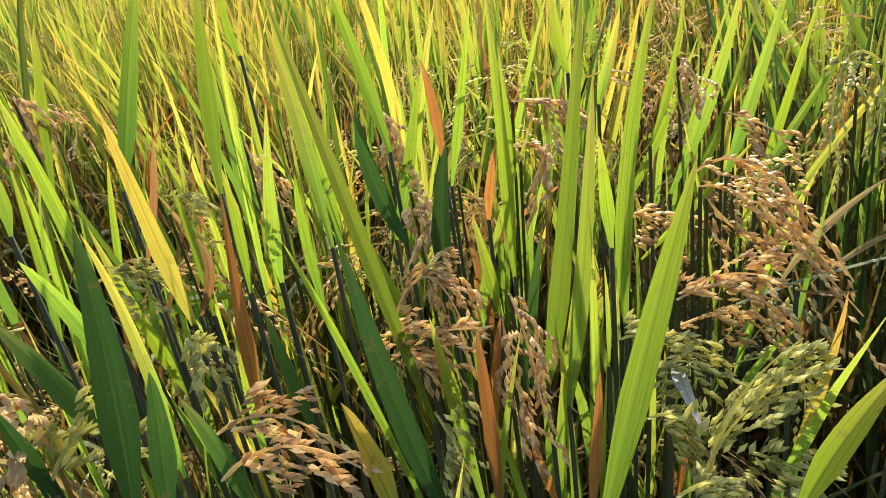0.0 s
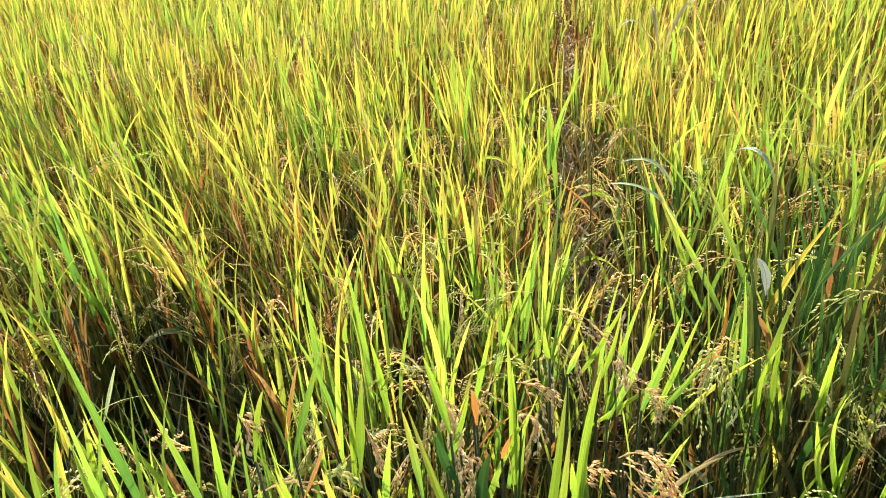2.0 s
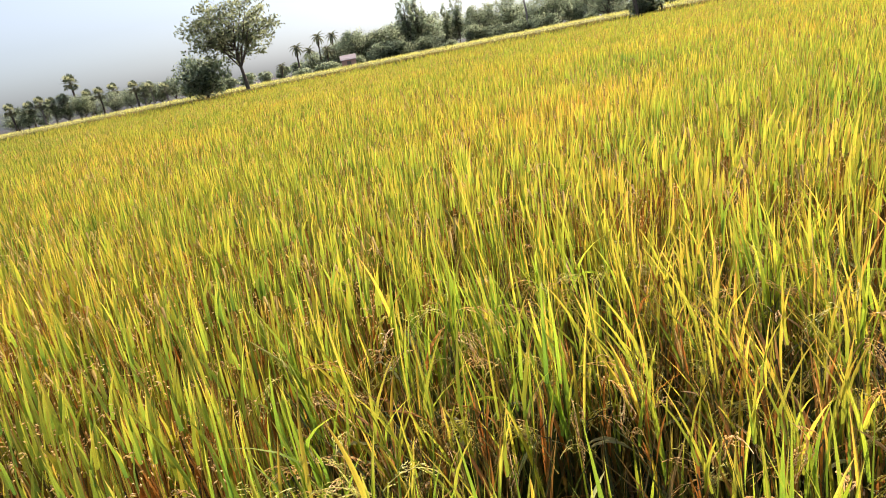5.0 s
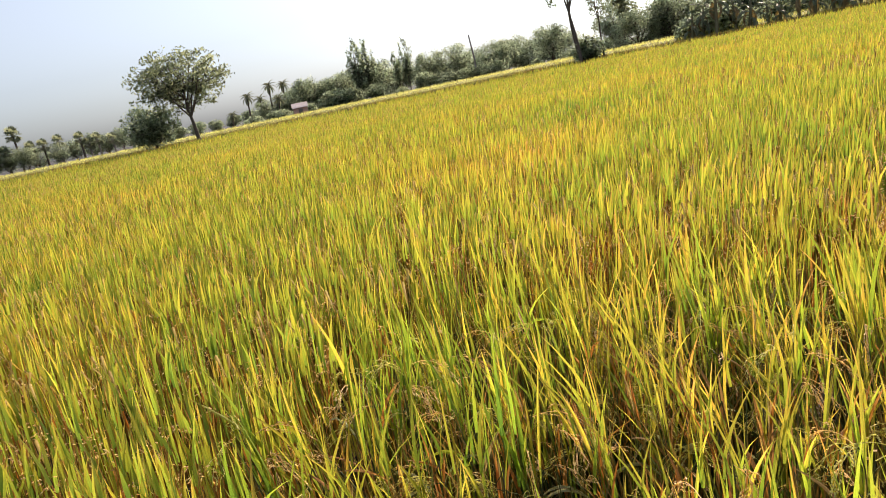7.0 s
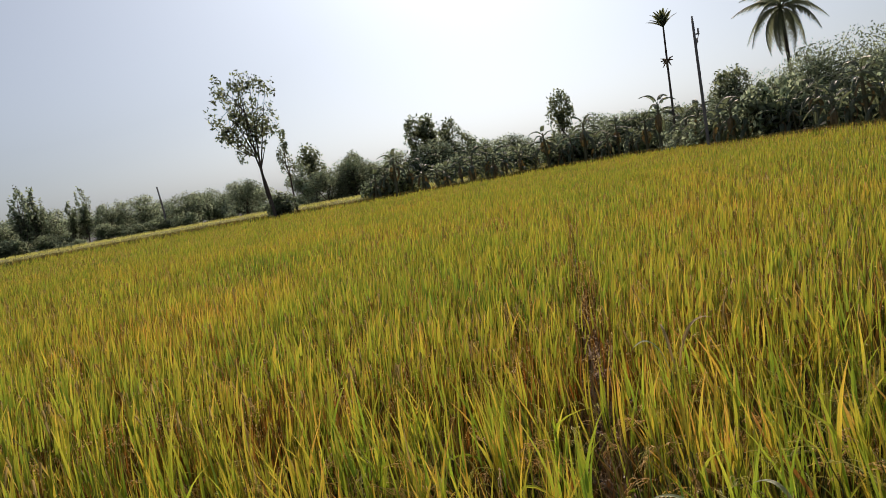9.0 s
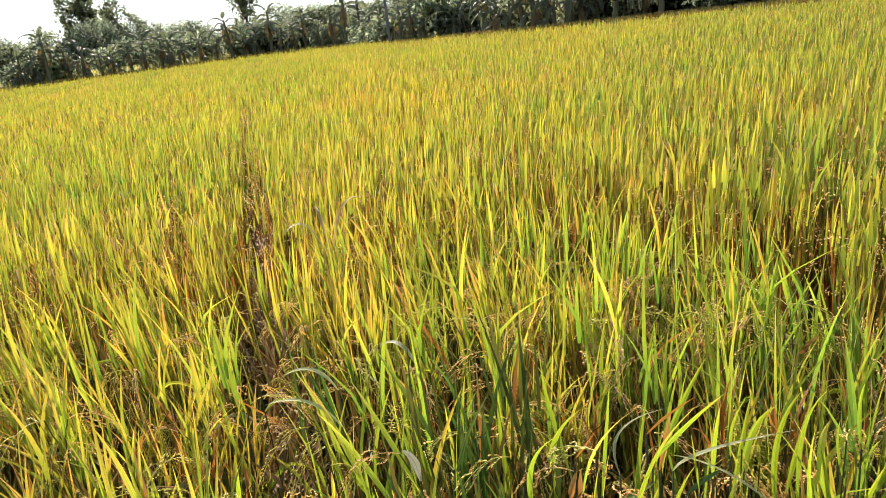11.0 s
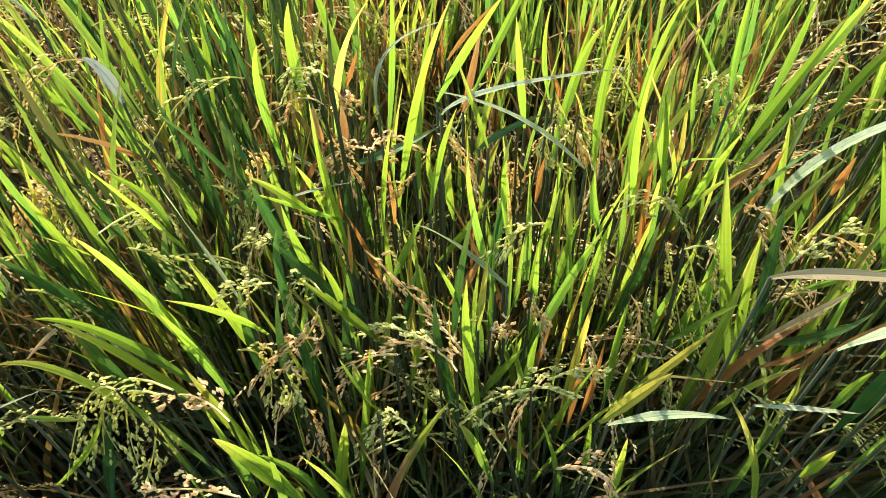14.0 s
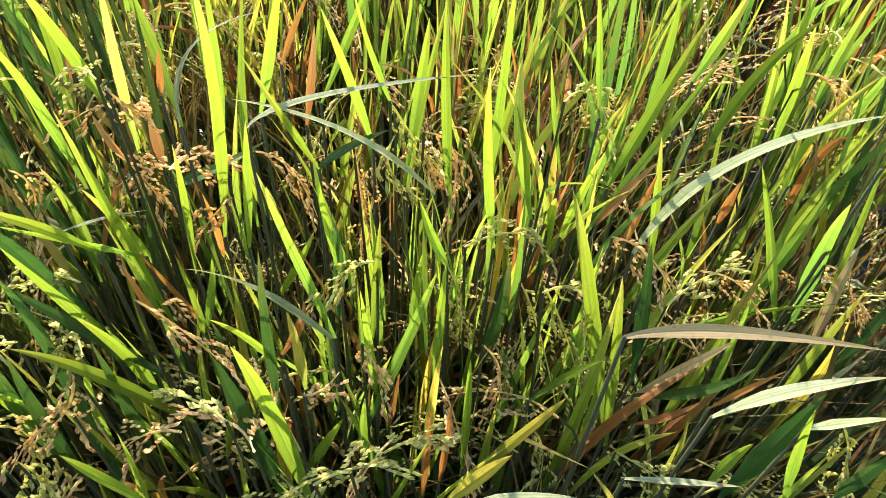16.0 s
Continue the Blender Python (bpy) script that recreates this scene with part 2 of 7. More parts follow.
# ---- mesh helpers ----
def mesh_of(name, verts, faces, materials, index=None, floats=None, smooth=True):
    """A mesh from arrays: faces is a list of (m, k) index arrays, one per face size; index gives each face's material."""
    mesh = bpy.data.meshes.new(name)
    verts = np.asarray(verts, np.float32).reshape(-1, 3)
    faces = [np.asarray(f, np.int32) for f in faces if len(f)]
    loops = np.concatenate([f.ravel() for f in faces])
    sizes = np.concatenate([np.full(len(f), f.shape[1], np.int32) for f in faces])
    mesh.vertices.add(len(verts))
    mesh.vertices.foreach_set("co", verts.ravel())
    mesh.loops.add(len(loops))
    mesh.loops.foreach_set("vertex_index", loops)
    mesh.polygons.add(len(sizes))
    mesh.polygons.foreach_set("loop_start", np.concatenate([[0], np.cumsum(sizes)[:-1]]).astype(np.int32))
    mesh.polygons.foreach_set("loop_total", sizes)
    if index is not None:
        mesh.polygons.foreach_set("material_index", np.asarray(index, np.int32))
    mesh.polygons.foreach_set("use_smooth", np.full(len(sizes), smooth, bool))
    for key, values in (floats or {}).items():
        layer = mesh.attributes.new(key, "FLOAT", "POINT")
        layer.data.foreach_set("value", np.asarray(values, np.float32))
    for material in materials:
        mesh.materials.append(material)
    mesh.update(calc_edges=True)
    return mesh


def part(name, mesh, parent, label=""):
    ob = new(name, mesh)
    ob.parent = parent
    return tagged(ob, label)


def thing(name, place, label, category, group="", kind=""):
    ob = new(name)
    ob.empty_display_size = 0.1
    ob.matrix_world = place
    return tagged(ob, label, category, group, kind)


class Shape:
    """Collects tubes, strips and grains for one mesh."""

    def __init__(self):
        self.v, self.f4, self.f3, self.n = [], [], [], 0

    def tube(self, pts, radii, sides=6, cap=True):
        pts = [Vector(p) for p in pts]
        for i, p in enumerate(pts):
            d = (pts[min(i + 1, len(pts) - 1)] - pts[max(i - 1, 0)]).normalized()
            a = d.cross(Vector((0.31, 0.87, 0.13))).normalized()
            b = d.cross(a)
            for k in range(sides):
                w = 2 * math.pi * k / sides
                self.v.append(p + (a * math.cos(w) + b * math.sin(w)) * radii[i])
        for i in range(len(pts) - 1):
            for k in range(sides):
                m = (k + 1) % sides
                self.f4.append((self.n + i * sides + k, self.n + i * sides + m, self.n + (i + 1) * sides + m, self.n + (i + 1) * sides + k))
        self.n += len(pts) * sides
        if cap:
            last = self.n - sides
            self.v.append(pts[-1] + (pts[-1] - pts[-2]).normalized() * radii[-1] * 0.5)
            for k in range(sides):
                self.f3.append((last + k, last + (k + 1) % sides, self.n))
            self.n += 1

    def spindle(self, p, d, length, radius):
        """A grain: a long pointed husk, round in the middle."""
        d = Vector(d).normalized()
        a = d.cross(Vector((0.3, 0.2, 0.93))).normalized()
        b = d.cross(a)
        ring = [p + d * length * 0.45 + (a * math.cos(w) + b * math.sin(w) * 0.75) * radius for w in (0.0, 1.5708, 3.1416, 4.7124)]
        self.v += [p, *ring, p + d * length]
        for k in range(4):
            m = (k + 1) % 4
            self.f3 += [(self.n, self.n + 1 + m, self.n + 1 + k), (self.n + 5, self.n + 1 + k, self.n + 1 + m)]
        self.n += 6

    def quad(self, a, b, c, d):
        self.v += [a, b, c, d]
        self.f4.append((self.n, self.n + 1, self.n + 2, self.n + 3))
        self.n += 4

    def tri(self, a, b, c):
        self.v += [a, b, c]
        self.f3.append((self.n, self.n + 1, self.n + 2))
        self.n += 3

    def box(self, x0, y0, z0, x1, y1, z1):
        k = self.n
        self.v += [Vector((x, y, z)) for z in (z0, z1) for x, y in ((x0, y0), (x1, y0), (x1, y1), (x0, y1))]
        self.f4 += [(k + 3, k + 2, k + 1, k), (k + 4, k + 5, k + 6, k + 7), (k, k + 1, k + 5, k + 4), (k + 1, k + 2, k + 6, k + 5), (k + 2, k + 3, k + 7, k + 6), (k + 3, k, k + 4, k + 7)]
        self.n += 8

    def mesh(self, name, material, smooth=True):
        return mesh_of(name, [tuple(p) for p in self.v], [self.f4, self.f3], [material], smooth=smooth)


def bezier(a, b, c, t):
    return a * (1 - t) ** 2 + b * 2 * t * (1 - t) + c * t * t


def leaf_strip(a, b, c, width, rng, segments=8, fold=0.35, twist=0.0, face=None):
    """One rice leaf along the curve a-b-c: folded along its rib, broad in the middle, drawn to a point."""
    a, b, c = Vector(a), Vector(b), Vector(c)
    verts, along, across = [], [], []
    wave = rng.uniform(0, 6)
    for i in range(segments + 1):
        t = i / segments
        p = bezier(a, b, c, t)
        d = ((b - a) * (1 - t) + (c - b) * t).normalized()
        side = d.cross(face) if face else d.cross((c - a).cross(Vector((0, 0, 1)) + (c - b) * 0.01).cross(d))
        if side.length < 1e-4:
            side = d.cross(Vector((0, 1, 0.2)))
        side.normalize()
        normal = side.cross(d)
        turn = twist * (t - 0.3)
        side, normal = side * math.cos(turn) + normal * math.sin(turn), normal * math.cos(turn) - side * math.sin(turn)
        w = width * 0.5 * min(1.0, 0.28 + 2.2 * t) * max(0.0, 1 - t ** 2.5) ** 0.9
        w *= 1 + 0.05 * math.sin(wave + 9 * t)
        if i == segments:
            verts.append(p)
            along.append(1.0)
            across.append(0.0)
        else:
            lift = normal * (w * fold)
            verts += [p - side * w + lift, p, p + side * w + lift]
            along += [t, t, t]
            across += [-1.0, 0.0, 1.0]
    quads, tris = [], []
    for i in range(segments - 1):
        k = 3 * i
        quads += [(k, k + 1, k + 4, k + 3), (k + 1, k + 2, k + 5, k + 4)]
    k = 3 * (segments - 1)
    tris += [(k, k + 1, k + 3), (k + 1, k + 2, k + 3)]
    return verts, quads, tris, along, across


def leaf_mesh(material, a, b, c, width, rng, segments=8, fold=0.35, twist=0.0, face=None):
    verts, quads, tris, along, across = leaf_strip(a, b, c, width, rng, segments, fold, twist, face)
    return mesh_of("leaf", [tuple(p) for p in verts], [quads, tris], [material], floats={"along": along, "across": across}, smooth=False)


def panicle_mesh(material, root, top, mid, tip, rng, grains=72):
    """A drooping ear: a bent rachis with short branches, each set with husked grains."""
    s = Shape()
    root, top, mid, tip = Vector(root), Vector(top), Vector(mid), Vector(tip)
    length = (mid - top).length + (tip - mid).length
    axis = [bezier(top, mid, tip, i / 8) for i in range(9)]
    s.tube([root, (root + top) / 2 + Vector((0.004, 0.003, 0)), *axis], [0.0017, 0.0015] + [0.0014 - 0.0001 * i for i in range(9)], 4)
    branches = max(4, grains // 9)
    for k in range(branches):
        t = 0.10 + 0.84 * k / branches
        spread = Vector(rng.normal(0, 1, 3)).normalized()
        reach = rng.uniform(0.20, 0.32) * (1.1 - 0.4 * t)
        off = rng.uniform(0.008, 0.026)
        for j in range(9):
            u = (j + 0.6) / 9
            q = min(1.0, t + reach * u)
            d = ((mid - top) * (1 - q) + (tip - mid) * q).normalized()
            p = bezier(top, mid, tip, q) + spread * off * math.sin(2.4 * u) + Vector((0, 0, -0.010 * u))
            if q >= 1.0:
                p += d * length * (t + reach * u - 1.0)
            g = (d + spread * 0.26 + Vector(rng.normal(0, 0.20, 3))).normalized()
            s.spindle(p, g, rng.uniform(0.0078, 0.0098), rng.uniform(0.0019, 0.0024))
    quads, tris = len(s.f4), len(s.f3)
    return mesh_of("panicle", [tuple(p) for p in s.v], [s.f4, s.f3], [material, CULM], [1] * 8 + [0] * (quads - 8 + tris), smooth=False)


# ---- ground ----
def ground_sheet():
    rings = [0.0, 0.3, 0.6, 1.0, 1.5, 2.2, 3.2, 5.0, 8.0, 14.0, 25.0, 50.0, 100.0, 250.0, 700.0, 3500.0]
    sides = 72
    verts, faces = [], []
    for r in rings:
        for k in range(sides):
            w = 2 * math.pi * k / sides
            x, y = r * math.cos(w) + 0.3, r * math.sin(w) + 1.2
            verts.append((x, y, 0.025 * noise.noise(Vector((x * 3, y * 3, 0))) if r < 20 else 0.0))
    for i in range(len(rings) - 1):
        for k in range(sides):
            m = (k + 1) % sides
            faces.append((i * sides + k, (i + 1) * sides + k, (i + 1) * sides + m, i * sides + m))
    ob = new("ground", mesh_of("ground", verts, [faces], [MUD]))
    return tagged(ob, "dark wet mud of the rice field reaching the horizon", "ground", kind="structure")


ground_sheet()

# ---- the field's outline: bearing in degrees and distance in metres ----
EDGE_AZ = [-80, -59, -42, -30, -11, -3, 5, 11, 16, 21, 24, 30, 36, 50, 80]
EDGE_D = [88, 80, 70, 64, 60, 51, 53, 59, 57, 50, 38, 33, 29, 25, 22]


def edge(az):
    return np.interp(az, EDGE_AZ, EDGE_D)


def spot(az, d, z=0.0):
    return Vector((d * math.sin(radians(az)), d * math.cos(radians(az)), z))


def ridge(name, bearings, push, width, height, base, label, material=None):
    """A low earth bank along the field's edge."""
    verts, faces = [], []
    shape = [(-0.5, 0), (-0.34, 0.55), (-0.15, 0.93), (0.1, 1.0), (0.34, 0.6), (0.5, 0)]
    for i, az in enumerate(bearings):
        wob = 0.12 * noise.noise(Vector((az * 0.9, 3.0, 0)))
        for off, up in shape:
            p = spot(az, edge(az) + push + off * width, base + (height + wob) * up)
            verts.append(tuple(p))
    k = len(shape)
    for i in range(len(bearings) - 1):
        for j in range(k - 1):
            faces.append((i * k + j, i * k + j + 1, (i + 1) * k + j + 1, (i + 1) * k + j))
    ob = new(name, mesh_of(name, verts, [faces], [material or TURF]))
    return tagged(ob, label, "bund", kind="structure")


ridge("bund", np.arange(-80, 80.1, 0.5), 1.6, 2.2, 0.80, 0.0, "grassy earth bund along the edge of the rice field")
ridge("bank", np.arange(-80, 14.1, 0.5), 6.6, 7.0, 1.16, 0.0, "pale grassy bank behind the bund", TURF_PALE)


# ---- trees ----
def tree_meshes(seed, height, crown, bottom, girth, leaf, count, lean=(0, 0), limbs=7, foliage=FOLIAGE_HAZED, bark=BARK, clump=0.12, stems=1):
    """Trunk with limbs, and a crown of many small leaf clumps about the twigs' ends."""
    rng = np.random.default_rng(seed)
    wood, ends = Shape(), []
    rx, ry = crown
    rz = (height - bottom) / 2
    centre = Vector((lean[0], lean[1], bottom + rz))
    for stem in range(stems):
        off = Vector((rng.normal(0, 0.18), rng.normal(0, 0.18), 0)) * (stem > 0)
        foot = Vector((off.x * 2, off.y * 2, -0.1))
        split = Vector((lean[0] * 0.5, lean[1] * 0.5, bottom + rz * 0.15)) + off * 5
        top = centre + Vector((off.x * 6, off.y * 6, rz * 0.35))
        bend = Vector((rng.normal(0, 0.04), rng.normal(0, 0.04), 0)) * height
        trunk = [bezier(foot, (foot + split) / 2 + bend * 0.5, split, i / 5) for i in range(6)] + [bezier(split, (split + top) / 2 + bend, top, i / 4) for i in range(1, 5)]
        wide = girth * (1 if stem == 0 else 0.7)
        wood.tube(trunk, [wide * (1.35 if i == 0 else 1 - 0.085 * i) for i in range(10)], 8)
        for k in range(limbs):
            start = trunk[4 + (k % 5)] if k else trunk[5]
            w = 2.4 * k + rng.uniform(0, 1.2)
            up = rng.uniform(-0.55, 0.9)
            flat = math.sqrt(max(0.05, 1 - up * up)) * rng.uniform(0.55, 0.9)
            goal = centre + Vector((rx * flat * math.cos(w), ry * flat * math.sin(w), rz * up * 0.85))
            knee = start * 0.5 + goal * 0.5 + Vector((0, 0, -0.1 * rz if up < 0.3 else 0.12 * rz))
            limb = [bezier(start, knee, goal, i / 5) for i in range(6)]
            wood.tube(limb, [wide * (0.45 - 0.075 * i) for i in range(6)], 5)
            for j in range(5):
                p = limb[2 + j % 4]
                q = p + Vector((rng.normal(0, 0.34) * rx, rng.normal(0, 0.34) * ry, rng.normal(0.12, 0.30) * rz))
                n = Vector(((q.x - centre.x) / rx, (q.y - centre.y) / ry, (q.z - centre.z) / rz))
                if n.length > 0.95:
                    n *= 0.95 / n.length
                    q = centre + Vector((n.x * rx, n.y * ry, n.z * rz))
                wood.tube([p, (p + q) / 2 + Vector((0, 0, 0.03 * rz)), q], [wide * 0.13, wide * 0.09, wide * 0.04], 4)
                ends += [q, (p + q) / 2]
            ends.append(goal)
    pick = rng.integers(0, len(ends), count)
    base = np.array([tuple(e) for e in ends])[pick]
    spread = rng.normal(0, 1, (count, 3)) * np.array([rx, ry, rz * 0.8]) * clump
    c = base + spread
    n = (c - np.array(centre)) / np.array([rx, ry, rz])
    r = np.linalg.norm(n, axis=1)[:, None]
    n = np.where(r > 1, n / r * rng.uniform(0.65, 1.06, (count, 1)), n)
    c = np.array(centre) + n * np.array([rx, ry, rz])
    size = leaf * rng.uniform(0.6, 1.4, (count, 1))
    u = rng.normal(0, 1, (count, 3))
    u /= np.linalg.norm(u, axis=1)[:, None]
    w = np.cross(u, rng.normal(0, 1, (count, 3)))
    w /= np.linalg.norm(w, axis=1)[:, None]
    verts = np.stack([c - u * size, c + w * size * 0.45, c + u * size, c - w * size * 0.45], 1).reshape(-1, 3)
    quads = np.arange(count * 4).reshape(-1, 4)
    mesh = mesh_of("crown", verts, [quads], [foliage])
    out = n + rng.normal(0, 0.35, (count, 3)) + np.array([0, 0, 0.25])
    out /= np.linalg.norm(out, axis=1)[:, None]
    mesh.normals_split_custom_set_from_vertices(np.repeat(out, 4, axis=0).tolist())
    return wood.mesh("trunk", bark), mesh


def tree(place, turn, meshes, name, label, group="", scale=1.0, wide=1.0):
    ob = thing(name, Matrix.Translation(place) @ pose(0, 0, 0, 0, 0, turn) @ Matrix.Diagonal((scale * wide, scale * wide * 0.9, scale, 1)), label, name.replace("_", " "), group)
    part("trunk", meshes[0], ob)
    part("crown", meshes[1], ob)
    return ob


EYE = 1.72


def rise(el, d):
    return EYE + d * math.tan(radians(el))



# the spreading tree on the bund, and the bushy one beside it
D = 70
big = tree_meshes(11, rise(6.3, D), (5.1, 4.6), 3.2, 0.21, 0.15, 7000, (-0.5, 0), 24, FOLIAGE_DRY, BARK, 0.075)
tree(spot(-42.1, D, 0.1), 20, big, "shade_tree", "spreading shade tree with thinning leaves on the bund")
D = 71
bush = tree_meshes(12, rise(2.3, D), (3.0, 2.6), 0.3, 0.2, 0.17, 4600, (0, 0), 12, FOLIAGE_HAZED, BARK, 0.17)
tree(spot(-45.2, D, 0.5), 0, bush, "bushy_tree", "low dark bushy tree beside the shade tree")

# tall sparse gum tree with a thicket at its foot
D = 59
gum = tree_meshes(21, rise(10.9, D), (3.5, 2.8), 4.7, 0.16, 0.17, 2300, (-1.1, 0.2), 10, FOLIAGE_DRY, BARK, 0.06, 2)
tree(spot(-11.1, D, 0.5), 0, gum, "gum_tree", "tall sparse gum tree leaning over the bund")
gum_small = tree_meshes(22, 6.6, (0.8, 0.7), 3.0, 0.09, 0.13, 420, (-0.2, 0), 5, FOLIAGE_DRY, BARK, 0.16)
tree(spot(-9.4, D + 0.6, 0.5), 40, gum_small, "gum_tree", "thin young gum tree beside the tall one")
thicket = tree_meshes(23, 3.1, (1.35, 1.2), 0.1, 0.08, 0.13, 2600, (0.3, 0), 8, FOLIAGE_HAZED, BARK, 0.12, 3)
tree(spot(-10.8, D + 0.6, -0.08), 0, thicket, "shrub", "dark thicket at the foot of the gum trees")

# prototypes for the woods behind the fields
ROUND = [tree_meshes(31 + k, 8.0, (4.2, 3.8), 1.2, 0.25, 0.165, 5600, (0, 0), 13, FOLIAGE_HAZED, BARK, 0.15) for k in range(3)]
DOME = [tree_meshes(36 + k, 8.0, (4.6, 4.2), 0.6, 0.25, 0.115, 14000, (0, 0), 18, FOLIAGE_HAZED, BARK, 0.15) for k in range(2)]
LOW = [tree_meshes(41 + k, 3.6, (3.0, 2.6), 0.1, 0.12, 0.17, 3400, (0, 0), 11, FOLIAGE_HAZED, BARK, 0.16) for k in range(2)]
SPIRE = [tree_meshes(51 + k, 10.0, (1.5, 1.4), 1.5, 0.14, 0.20, 1500, (0.1, 0), 14, FOLIAGE_HAZED, BARK, 0.10) for k in range(2)]
AIRY = [tree_meshes(61 + k, 9.0, (1.9, 1.7), 3.0, 0.13, 0.19, 1500, (0.2, 0), 8, FOLIAGE_DRY, BARK, 0.15) for k in range(2)]


def wood(rows, kinds, tall, name, label, group):
    """Trees at a bearing and distance whose tops stand at a given elevation."""
    for k, (az, d, el) in enumerate(rows):
        tree(spot(az, d, 0.05), 47 * k, kinds[k % len(kinds)], name, label, group, (rise(el, d) - 0.05) / tall)


wood([(-33.0, 116, 2.4), (-35.0, 121, 1.6), (-36.6, 123, 1.3), (-34.0, 122, 1.8), (-31.2, 118, 2.0), (-27.4, 116, 2.7), (-22.9, 112, 2.5), (-21.0, 110, 2.6), (-17.6, 106, 2.3), (-13.3, 92, 2.6), (-8.0, 82, 3.4)],
     ROUND, 8.0, "broadleaf_tree", "dense dark broadleaf tree in the far wood", "far wood")
wood([(-4.4, 74, 3.0), (-0.6, 72, 2.9), (2.5, 70, 3.3), (6.0, 72, 2.6), (15.5, 70, 2.9), (19.0, 66, 2.6)],
     ROUND, 8.0, "broadleaf_tree", "dense dark broadleaf tree behind the banana plants", "wood behind the bananas")
wood([(27.0, 52, 3.9), (31.6, 46, 4.9), (34.6, 44, 5.2), (38.5, 40, 5.0), (44.0, 38, 5.0), (51.0, 36, 5.0), (60.0, 34, 5.0)],
     DOME, 8.0, "broadleaf_tree", "big dark broadleaf tree at the field's near corner", "wood at the corner")
wood([(-28.9, 110, 4.6), (-28.0, 112, 4.3), (-24.8, 110, 3.9), (-25.6, 112, 2.9), (-16.2, 100, 1.9)],
     SPIRE, 10.0, "spire_tree", "slender dark spire-shaped tree rising above the wood", "spire trees")
wood([(-7.8, 76, 4.6), (-4.3, 76, 3.3), (1.2, 74, 5.4), (2.4, 75, 5.2), (3.9, 74, 4.7), (13.1, 70, 5.2), (26.2, 52, 4.5), (25.2, 53, 4.2), (5.2, 74, 3.4)],
     AIRY, 9.0, "airy_tree", "slim airy tree with small pale leaves", "airy trees")
rng = np.random.default_rng(5)
for k, az in enumerate(np.arange(-33.5, -11.5, 1.25)):
    d = 122 + rng.uniform(-5, 6) - max(0, az + 18) * 4
    tree(spot(az + rng.uniform(-0.4, 0.4), d, 0.05), 83 * k, ROUND[k % 3], "broadleaf_tree", "dark broadleaf tree in the far wood", "far wood", rise(rng.uniform(1.5, 2.5), d) / 8.0, rng.uniform(0.9, 1.4))
for k, az in enumerate(np.arange(-7, 24, 1.7)):
    d = 72 + rng.uniform(-3, 4) - max(0, az - 12) * 1.2
    tree(spot(az + rng.uniform(-0.5, 0.5), d, 0.05), 83 * k, ROUND[k % 3], "broadleaf_tree", "dark broadleaf tree behind the banana plants", "wood behind the bananas", (rise(rng.uniform(1.7, 2.9), d) - 0.2) / 8.0)
for k, az in enumerate(np.arange(-37, -2, 1.9)):
    d = 104 + rng.uniform(-6, 6) - max(0, az + 14) * 2.2
    tree(spot(az + rng.uniform(-0.7, 0.7), d, 0.0), 61 * k, LOW[k % 2], "shrub", "low leafy shrub along the far field edge", "hedge shrubs", rng.uniform(0.5, 1.0), rng.uniform(0.8, 1.7))
for k, az in enumerate(np.arange(-1, 64, 3.4)):
    d = float(edge(az)) + 6 + rng.uniform(0, 3)
    tree(spot(az + rng.uniform(-0.7, 0.7), d, 0.0), 61 * k, LOW[k % 2], "shrub", "dark leafy shrub behind the banana plants", "hedge shrubs", rng.uniform(0.7, 1.05), rng.uniform(0.8, 1.4))
for k, az in enumerate(np.arange(-66, -46.5, 1.1)):
    d = 152 + rng.uniform(-6, 8)
    tree(spot(az + rng.uniform(-0.4, 0.4), d, 0.05), 61 * k, ROUND[k % 3], "broadleaf_tree", "far tree among the palmyra palms", "far trees", (rise(rng.uniform(1.15, 1.6), d)) / 8.0, rng.uniform(0.7, 1.2))
for k, az in enumerate(np.arange(-46, -36.5, 1.4)):
    tree(spot(az, 210 + 10 * (k % 3), 0.0), 31 * k, LOW[k % 2], "shrub", "faint far-off shrub on the horizon", "far shrubs", rng.uniform(1.0, 1.5))


# ---- palms ----
def frond_mesh(seed, length, droop, blades, hang, wide=0.055):
    rng = np.random.default_rng(seed)
    s = Shape()
    a, b, c = Vector((0, 0, 0)), Vector((length * 0.5, 0, length * 0.28)), Vector((length, 0, -length * droop))
    axis = [bezier(a, b, c, i / 8) for i in range(9)]
    s.tube(axis, [0.05 - 0.005 * i for i in range(9)], 4)
    for k in range(blades):
        t = 0.14 + 0.86 * k / blades
        p = bezier(a, b, c, t)
        d = ((b - a) * (1 - t) + (c - b) * t).normalized()
        reach = length * 0.20 * math.sin(math.pi * (0.12 + 0.84 * t)) * rng.uniform(0.85, 1.1)
        for sign in (-1, 1):
            tip = p + (d * 0.5 + Vector((0, sign, 0)) * 0.8).normalized() * reach + Vector((0, 0, -reach * hang * rng.uniform(0.5, 1.1)))
            s.tri(p - d * wide, p + d * wide, tip)
    return s.mesh("frond", FROND, False)


